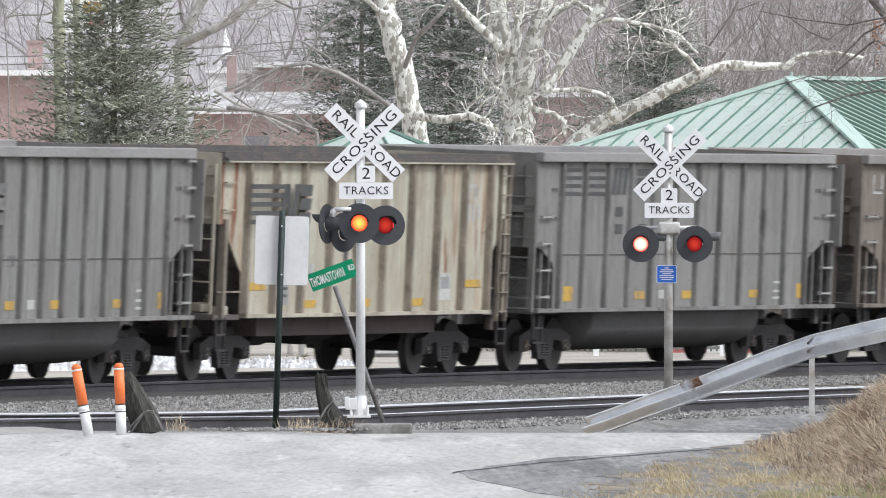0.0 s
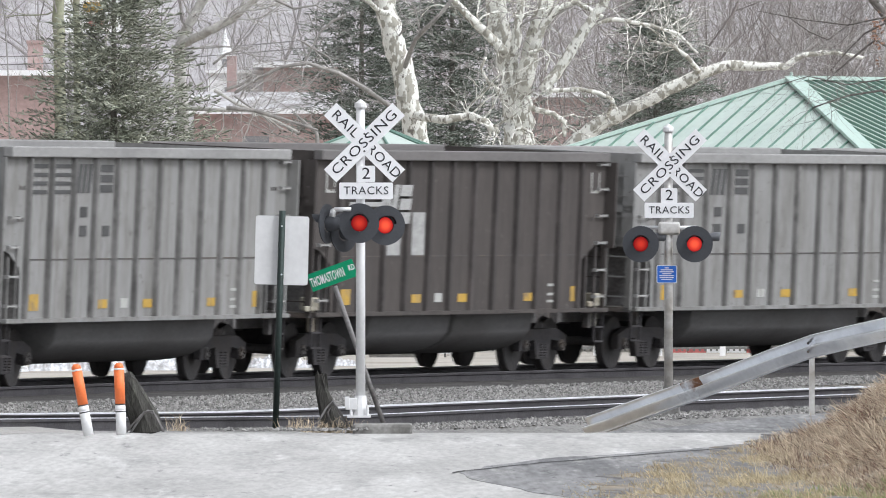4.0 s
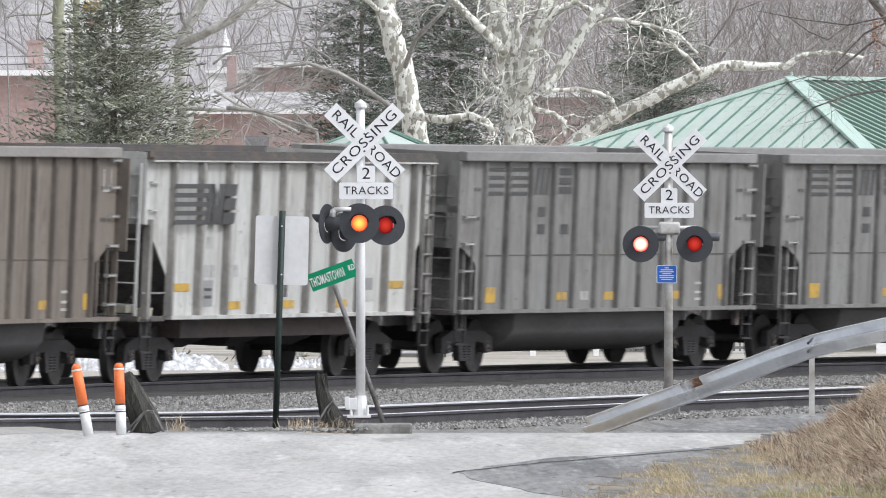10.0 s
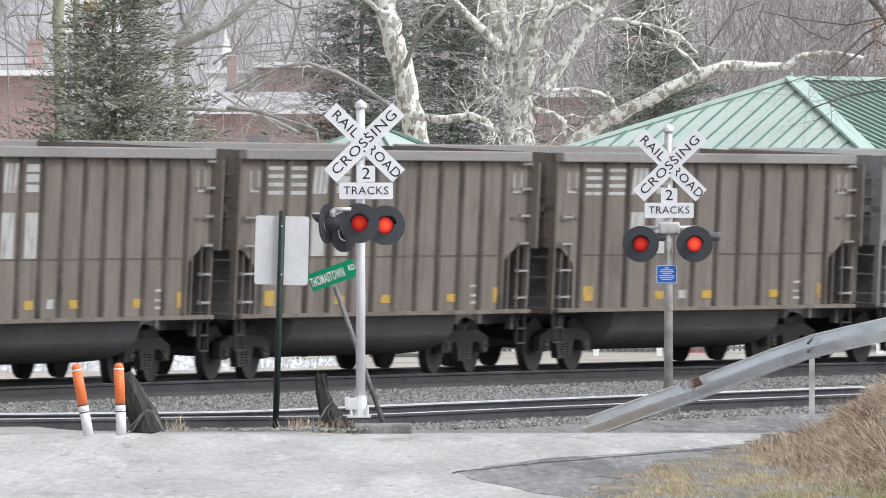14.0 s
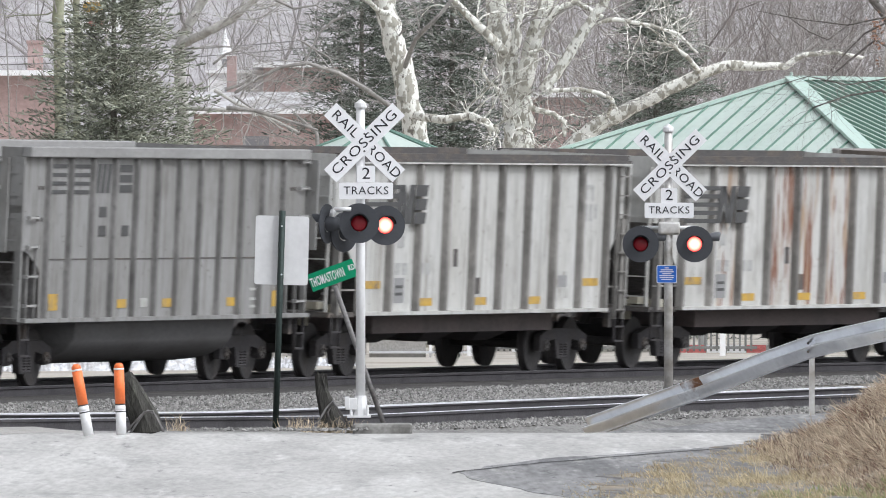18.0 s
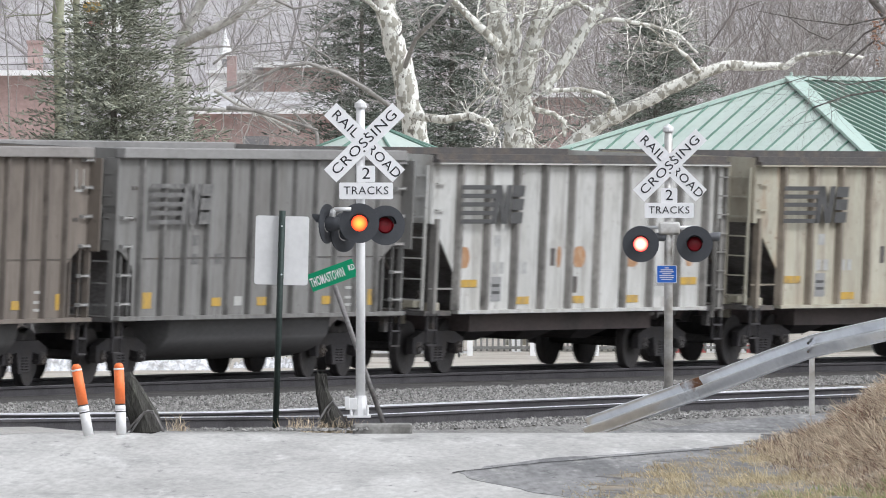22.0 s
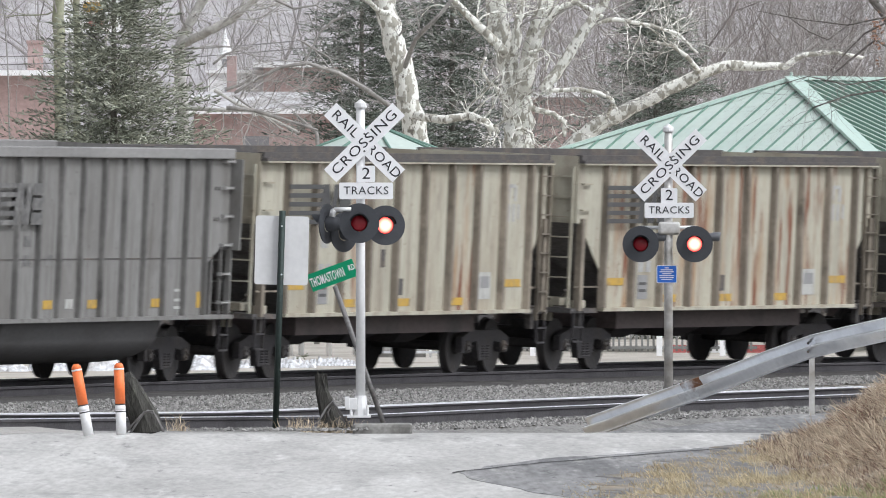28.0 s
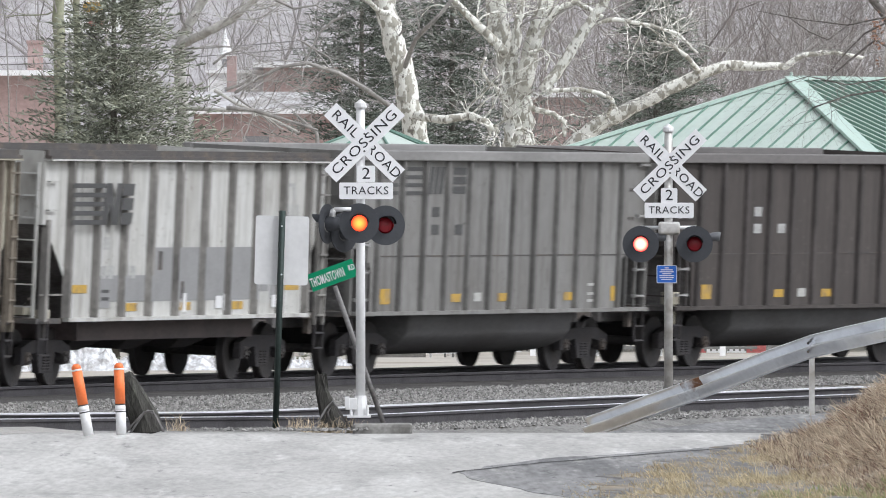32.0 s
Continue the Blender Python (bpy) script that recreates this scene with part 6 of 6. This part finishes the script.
def blades(seed, count, xs, ys, tall, keep, wide, bend, wild):
    """Thin bent stems, each a narrow strip of three lengths."""
    rnd = random.Random(seed)
    verts, faces = [], []
    for _ in range(count):
        x, y = rnd.uniform(*xs), rnd.uniform(*ys)
        k = keep(x, y)
        if rnd.random() > k:
            continue
        h = rnd.uniform(*tall) * (0.4 + 0.6 * k) * max(0.25, 1.0 + 1.5 * noise.noise(Vector((x * 3.5, y * 0.5, 7))))
        d = Vector((rnd.gauss(bend, wild), rnd.gauss(0, 0.3), 1)).normalized()
        curl = Vector((rnd.gauss(0.0, 1.0), rnd.gauss(0, 0.4), rnd.uniform(-0.9, 0.4)))
        p = Vector((x, y, bank(x, y) - 0.03))
        w = rnd.uniform(*wide)
        i = len(verts)
        for q in range(4):
            side = Vector((w, 0, w * 0.6)) * (1.0, 0.9, 0.7, 0.15)[q]
            verts += [p - side, p + side]
            p = p + d * (h / 3)
            d = (d + curl * 0.6).normalized()
        faces += [(i, i + 1, i + 3, i + 2), (i + 2, i + 3, i + 5, i + 4), (i + 4, i + 5, i + 7, i + 6)]
    me = bpy.data.meshes.new("blades")
    me.from_pydata(verts, [], faces)
    return me


def verge():
    bm = bmesh.new()
    n, m = 44, 90
    g = []
    for j in range(m + 1):
        y = 130 + 63 * j / m
        x0 = 1.5 + 0.075 * max(0.0, y - 156) + 0.5 * noise.noise(Vector((y * 0.3, 2.0, 0))) + 0.3 * noise.noise(Vector((y * 1.1, 5.0, 0)))
        g.append([bm.verts.new((x0 + (12 - x0) * (i / n) ** 1.4, y, bank(x0 + (12 - x0) * (i / n) ** 1.4, y) if i else -0.3)) for i in range(n + 1)])
    for j in range(m):
        for i in range(n):
            bm.faces.new((g[j][i], g[j][i + 1], g[j + 1][i + 1], g[j + 1][i]))
    tagged(part("verge", bm, M["weed_soil"], smooth=True), "low earth bank with dead grass and dry weeds", "bank", kind="structure")

    def on_bank(x, y):
        return min(1.0, max(0.0, (x - foot(y) + 0.5) / 1.0))

    def on_flat(x, y):
        x0 = 1.1 + 0.085 * max(0.0, y - 156)
        return 0.0 if x < x0 else min(0.9, (x - x0) * 0.8) * max(0.0, 0.6 + 1.1 * noise.noise(Vector((x * 1.5, y * 0.25, 3))))

    tagged(link("dry_weeds", blades(5, 84000, (3.5, 6.6), (148, 191), (0.04, 0.22), on_bank, (0.0014, 0.004), -0.05, 1.2), M["weed"]), "tall tangled brown dry weeds on the bank", "weeds", kind="stuff")
    tagged(link("straw_weeds", blades(9, 46000, (3.4, 6.6), (146, 191), (0.04, 0.26), on_bank, (0.0014, 0.004), -0.1, 1.1), M["straw"]), "bleached straw-coloured stalks among the weeds", "weeds", kind="stuff")
    tagged(link("dark_weeds", blades(8, 52000, (3.6, 6.6), (148, 191), (0.04, 0.2), on_bank, (0.0014, 0.004), 0.0, 1.3), M["dead_stem"]), "dark red-brown dead stems among the weeds", "weeds", kind="stuff")
    tagged(link("dead_grass", blades(6, 95000, (1.0, 5.5), (140, 186), (0.04, 0.16), on_flat, (0.0018, 0.0042), 0.0, 1.0), M["grass"]), "short yellowed grass at the roadside", "grass", kind="stuff")
    tagged(link("green_grass", blades(10, 9000, (2.6, 5.0), (138, 153), (0.04, 0.12), lambda x, y: min(0.9, max(0.0, (x - 2.6) * 0.6)), (0.004, 0.009), 0.0, 0.5), M["green_grass"]), "pale green grass at the foot of the bank", "grass", kind="stuff")


M["straw"] = mat("bleached_straw", (0.56, 0.47, 0.35), 0.9, vary=0.2, scale=2, fine=12, bump=0, second=(0.36, 0.28, 0.19))
M["green_grass"] = mat("pale_green_grass", (0.27, 0.31, 0.14), 0.9, vary=0.25, scale=2, fine=12, bump=0, second=(0.38, 0.37, 0.2))
M["weed_soil"] = mat("weedy_soil", (0.27, 0.225, 0.165), 0.95, vary=0.35, scale=1.6, fine=9, bump=0.4, second=(0.17, 0.165, 0.16), amount=0.95, stretch=(1, 0.15, 1))
M["dead_stem"] = mat("dead_stem", (0.105, 0.06, 0.05), 0.9, vary=0.3, bump=0)
verge()


# ---------------------------------------------------------------- patches on the road and at the crossing
M["crack"] = mat("crack_filler", (0.06, 0.06, 0.06), 0.9, vary=0.2, bump=0)


def slab(name, points, z0, z1, material, label, category):
    bm = bmesh.new()
    prism(bm, points, z0, z1, "z")
    return tagged(part(name, bm, material), label, category, kind="structure")


def ragged(points, amount, seed, step=0.6):
    """The same outline with short uneven edges."""
    rnd, out = random.Random(seed), []
    for (x0, y0), (x1, y1) in zip(points, points[1:] + points[:1]):
        k = max(2, int(max(abs(x1 - x0) * 4, abs(y1 - y0) / 2) / step))
        out += [(x0 + (x1 - x0) * i / k + rnd.uniform(-amount, amount), y0 + (y1 - y0) * i / k + rnd.uniform(-amount, amount) * 6) for i in range(k)]
    return out


slab("road_patch", ragged([(0.2, 164), (0.6, 169), (1.14, 173.4), (2.43, 178), (3.5, 183), (4.6, 183), (4.6, 132), (1.9, 132), (1.2, 149.7), (0.67, 155.8), (0.3, 160)], 0.05, 3), -0.26, -0.196, M["dark_asphalt"], "darker broken asphalt along the road edge", "road")
crack = bmesh.new()
lo, hi = [], []
for k in range(60):
    f = k / 59
    x = 0.1 + 4.4 * f
    y = 163.5 + 21.5 * f ** 0.8 + 0.5 * noise.noise(Vector((x * 3, 0, 0)))
    w = 0.22 + 0.15 * noise.noise(Vector((x * 5, 4, 0)))
    lo.append(crack.verts.new((x, y - w, -0.192)))
    hi.append(crack.verts.new((x, y + w, -0.192)))
for k in range(59):
    crack.faces.new((lo[k], lo[k + 1], hi[k + 1], hi[k]))
tagged(part("road_crack", crack, M["crack"]), "long dark crack along the seam of the asphalt", "crack", kind="structure")
slab("shoulder", [(1.9, 193.9), (2.6, 196.5), (4.9, 211), (7.5, 216), (9, 206), (9, 193.2), (2.6, 193.7)], -0.42, -0.205, M["dark_asphalt"], "grey stony shoulder behind the guardrail", "road")
cross = bmesh.new()
rows = []
for k in range(12):
    sv = -62 + 4.4 * k
    row = []
    for q, z in ((-2.0, -0.34), (-1.7, -0.22), (-0.87, -0.16), (0.66, -0.02), (0.9, -0.008), (3.4, -0.03), (6.0, -0.25)):
        se = min(sv, -20.5 + 0.4 * q)
        row.append(cross.verts.new((*SIDING.at(se, q)[:2], z + SIDING.rise(se))))
    rows.append(row)
for a, b in zip(rows, rows[1:]):
    for q in range(6):
        if q != 3:
            cross.faces.new((a[q], a[q + 1], b[q + 1], b[q]))
tagged(part("crossing_surface", cross, M["concrete"]), "pale worn concrete between the rails at the crossing", "road", kind="structure")


# ---------------------------------------------------------------- loose stones of the ballast
def stones(name, line, s_range, sides, z_of, count, seed, label):
    rnd = random.Random(seed)
    verts, faces = [], []
    for _ in range(count):
        sv, q = rnd.uniform(*s_range), rnd.uniform(*sides)
        x, y, a = line.at(sv, q)
        r = rnd.uniform(0.02, 0.042)
        c = Vector((x, y, z_of(q) + line.rise(sv) + r * 0.15))
        i = len(verts)
        spin = rnd.uniform(0, 6.28)
        for k in range(4):
            an = spin + k * 1.571 + rnd.uniform(-0.4, 0.4)
            verts.append(c + Vector((math.cos(an), math.sin(an), rnd.uniform(-0.35, 0.35))) * r * rnd.uniform(0.8, 1.25))
        verts.append(c + Vector((rnd.uniform(-0.3, 0.3), rnd.uniform(-0.3, 0.3), rnd.uniform(0.6, 1.0))) * r)
        faces += [(i + k, i + (k + 1) % 4, i + 4) for k in range(4)]
    me = bpy.data.meshes.new("stones")
    me.from_pydata(verts, [], faces)
    tagged(link(name, me, M["stone"]), label, "gravel", kind="stuff")


def isle(m, lo=0.55, hi=1.5):
    n, l = m.node_tree.nodes, m.node_tree.links
    geo, rng = n.new("ShaderNodeNewGeometry"), n.new("ShaderNodeMapRange")
    rng.inputs["To Min"].default_value, rng.inputs["To Max"].default_value = lo, hi
    l.new(geo.outputs["Random Per Island"], rng.inputs["Value"])
    hsv = n["Hue/Saturation/Value"]
    l.new(rng.outputs[0], hsv.inputs["Value"])


isle(M["stone"], 0.5, 1.6)
isle(M["weed"], 0.45, 1.55)
isle(M["grass"])
isle(M["needle"], 0.45, 1.5)
isle(M["shaded_needle"], 0.45, 1.5)
isle(M["straw"])
isle(M["dead_stem"])
stones("ballast_stones", SIDING, (-26, 44), (1.1, 11.0), lambda q: -0.21 - 0.004 * q - 0.009 * max(0.0, q - 4.0), 30000, 31, "grey crushed stone between the two tracks")
stones("ballast_stones", MAIN, (-40, 40), (-4.9, -2.2), lambda q: -0.345 + 0.02 * (q + 1.9), 16000, 32, "grey crushed stone on the shoulder of the main track")
stones("ballast_stones", SIDING, (-16, 26), (-2.8, 0.6), lambda q: -0.215, 7000, 33, "grey crushed stone round the near rails")


# ---------------------------------------------------------------- beyond the train: snow, fence, kerb, church
def snow_pile(foot, w, h, seed):
    rnd = random.Random(seed)
    bm = bmesh.new()
    n, m = 60, 18
    g = []
    for j in range(m + 1):
        f = j / m
        g.append([bm.verts.new((-w / 2 + w * i / n, -0.9 + 1.8 * f, h * math.sin(math.pi * f) * abs(math.sin(math.pi * i / n)) ** 0.5 * (0.6 + 0.7 * abs(noise.noise(Vector((i * 0.22 + seed, j * 0.33, 2))))) + (0.09 * noise.noise(Vector((i * 0.55, j * 0.7, seed))) + 0.02 * noise.noise(Vector((i * 1.3, j * 1.5, seed))) if 0 < j < m and 0 < i < n else -0.03))) for i in range(n + 1)])
    for j in range(m):
        for i in range(n):
            bm.faces.new((g[j][i], g[j][i + 1], g[j + 1][i + 1], g[j + 1][i]))
    ob = part("snow_bank", bm, M["snow"], smooth=True)
    ob.matrix_basis = pose(*foot)
    tagged(ob, "lumpy pile of old ploughed snow on the lot", "snow", "snow piles on the lot")


for u, w, h, y, sd in ((-6.9, 1.7, 0.85, 283, 1), (-5.2, 2.4, 0.40, 284, 2), (-3.2, 1.6, 0.22, 288, 3), (-2.2, 1.1, 0.16, 292, 4), (-9.0, 2.6, 0.3, 282, 5)):
    snow_pile((u, y, -0.36), w, h, sd)


def fence():
    top = thing("picket_fence", pose(0, 311, -0.36), "low grey fence of thin pickets between pale posts", "fence")
    me = finish(shape(((-0.022, -0.015, 0.10), (0.022, 0.015, 1.12))))
    po = finish(shape(((-0.06, -0.06, 0), (0.06, 0.06, 1.25))))
    x = 0.55
    k = 0
    while x < 6.4:
        if k % 11 == 0:
            link("post", po, M["white_wood"], top, at=pose(x, -0.02, 0))
        else:
            link("picket", me, M["fence"], top, at=pose(x, 0, 0))
        x += 0.118
        k += 1
    for z in (0.14, 1.0):
        part("rail", shape(((0.5, -0.05, z), (6.45, -0.018, z + 0.06))), M["fence"], top)


fence()
wall = thing("low_wall", pose(-0.6, 308, -0.36), "plain grey low wall beside the fence", "wall")
part("block", shape(((-0.9, 0, 0), (0.25, 0.2, 1.2))), M["concrete"], wall)
part("rail", shape(((-0.9, -0.06, 0.08), (1.1, -0.02, 0.13))), M["galv"], wall)
for x in (0.32, 0.62, 0.78, 0.9):
    part("upright", shape(((x, -0.02, 0), (x + 0.05, 0.03, 1.2))), M["white_wood"] if x < 0.4 else M["fence"], wall)
kerb = thing("painted_kerb", pose(5.6, 318, -0.36), "kerb painted in faded red and white lengths", "kerb")
for k in range(7):
    part("kerb_stone", shape(((-0.9 + 0.42 * k, 0, 0), (-0.5 + 0.42 * k, 0.25, 0.16))), M["pink"] if k in (0, 1, 4) else M["concrete"] if k > 4 else M["white_wood"], kerb)

church = thing("white_church", pose(-5.83, 425, -0.42), "white wooden church with a pointed spire", "church")
part("wall", shape(((-0.77, 0, 0), (0.77, 5, 6.88))), M["white_wood"], church)
part("cornice", shape(((-0.84, -0.08, 6.884), (0.84, 5.08, 6.97))), M["white_wood"], church)
part("tower", shape(((-0.5, -0.04, 6.974), (-0.08, 0.45, 7.36)), ((-0.54, -0.08, 7.364), (-0.04, 0.49, 7.42))), M["white_wood"], church)
bm = bmesh.new()
tube(bm, [(-0.29, 0.2, 7.42), (-0.29, 0.2, 8.12)], [0.22, 0.015], 8)
part("spire", bm, M["white_wood"], church, "white pointed spire")
part("tower_window", shape(((-0.36, -0.06, 7.06), (-0.22, -0.042, 7.28))), M["slate"], church)
part("window", shape(((-0.3, -0.02, 5.9), (-0.05, -0.002, 6.5))), M["slate"], church)
part("pilaster", shape(((0.30, -0.05, 0), (0.40, -0.002, 6.86))), M["concrete"], church)


# ---------------------------------------------------------------- a bright shop sign far behind the spruce, and grass tufts
shop = thing("shop_sign", pose(-9.12, 392, 0.03), "far white shop sign with yellow and pink shapes on a post", "sign")
part("panel", shape(((-0.7, 0, 7.2), (0.75, 0.15, 8.1))), M["white_wood"], shop)
part("yellow_shape", rounded(0.5, 0.26, 0.1, -0.03, -0.004), M["yellow"], shop, at=pose(0.05, 0, 7.85))
part("pink_shape", rounded(0.4, 0.25, 0.1, -0.03, -0.004), M["pink"], shop, at=pose(0.15, 0, 7.45))
part("post", shape(((-0.08, 0.02, -0.46), (0.08, 0.12, 7.2))), M["fence"], shop)


def tuft(foot, seed, count, wide):
    rnd = random.Random(seed)
    verts, faces = [], []
    for _ in range(count):
        p = Vector((rnd.gauss(0, wide), rnd.gauss(0, wide * 2), -0.02))
        d = Vector((rnd.gauss(0, 0.6), rnd.gauss(0, 0.3), 1)).normalized()
        h, w = rnd.uniform(0.08, 0.34), rnd.uniform(0.002, 0.005)
        i = len(verts)
        mid = p + d * h * 0.6
        tip = mid + (d + Vector((rnd.gauss(0, 0.5), 0, -0.3))) * h * 0.4
        verts += [p - Vector((w, 0, 0)), p + Vector((w, 0, 0)), mid + Vector((w, 0, 0)), mid - Vector((w, 0, 0)), tip]
        faces += [(i, i + 1, i + 2, i + 3), (i + 3, i + 2, i + 4)]
    me = bpy.data.meshes.new("tuft")
    me.from_pydata(verts, [], faces)
    ob = tagged(link("grass_tuft", me, M["straw"]), "small tuft of bleached dead grass beside the track", "grass", "tufts of dead grass")
    ob.matrix_basis = pose(*foot)


for k, (u, n, w) in enumerate(((-1.75, 60, 0.10), (-1.45, 60, 0.10), (-1.2, 40, 0.08), (-3.3, 30, 0.07), (-1.95, 24, 0.06))):
    tuft((u, 193.2 if u > -3 else 189.0, -0.2 if u > -3 else -0.1), 60 + k, n, w)


# ---------------------------------------------------------------- overhead wires
def wire(a, b, sag):
    bm = bmesh.new()
    a, b = Vector(a), Vector(b)
    tube(bm, [a.lerp(b, k / 16) - Vector((0, 0, sag * 4 * (k / 16) * (1 - k / 16))) for k in range(17)], 0.014, 5)
    tagged(part("overhead_wire", bm, M["black"]), "thin dark overhead wire strung above the houses", "wire", "overhead wires")


pole = [(-14.803, 380.00, 6.488), (-0.943, 395.00, 7.347)]
for z in (0.0, -0.2):
    wire(Vector(pole[0]) + Vector((0, 0, z)), Vector(pole[1]) + Vector((0, 0, z)), 0.25)
for p, n in ((pole[0], 0.5), (pole[1], 0.5)):
    up = thing("utility_pole", pose(p[0], p[1], -0.42), "plain wooden utility pole beyond the houses", "utility pole", "utility poles")
    strut([(0, 0, 0), (0, 0, p[2] + 0.42 + n)], [0.14, 0.10], "shaft", M["bark"], up)



# ---------------------------------------------------------------- movement
def motions():
    for i, (car, sets) in enumerate(TRAIN):
        walk(car, [(t, car_at(i, t)) for t in range(33)])
        # the wheels roll while the car is near the crossing
        passing = (START + PITCH * i) / SPEED
        t0, t1 = max(0.0, passing - 2.2), min(32.0, passing + 2.6)
        if t1 <= t0:
            continue
        for ws in sets:
            x = ws.matrix_basis.translation.x
            rows = [(0.0, pose(x, 0, 0.287))] if t0 > 0.05 else []
            for k in range(int((t1 - t0) * FPS) + 1):
                t = t0 + k / FPS
                turn = -math.degrees(SPEED * (t - t0) / 0.457)
                rows.append((t, pose(x, 0, 0.287) @ Matrix.Rotation(radians(turn), 4, "Y")))
            if t1 < 31.9:
                rows.append((32.0, rows[-1][1]))
            walk(ws, rows)
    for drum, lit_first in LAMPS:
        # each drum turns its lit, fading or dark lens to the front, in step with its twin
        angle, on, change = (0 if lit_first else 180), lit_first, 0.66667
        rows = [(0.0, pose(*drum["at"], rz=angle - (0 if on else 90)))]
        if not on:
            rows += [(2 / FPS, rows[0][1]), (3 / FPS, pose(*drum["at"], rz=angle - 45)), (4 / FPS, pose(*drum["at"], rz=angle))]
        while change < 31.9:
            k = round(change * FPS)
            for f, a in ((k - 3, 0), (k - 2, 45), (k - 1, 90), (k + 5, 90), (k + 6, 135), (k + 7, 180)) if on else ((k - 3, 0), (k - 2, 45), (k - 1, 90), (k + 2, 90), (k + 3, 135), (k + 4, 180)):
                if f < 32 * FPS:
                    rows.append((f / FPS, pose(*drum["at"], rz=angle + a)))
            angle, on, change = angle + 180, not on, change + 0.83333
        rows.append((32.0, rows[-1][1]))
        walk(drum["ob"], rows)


motions()
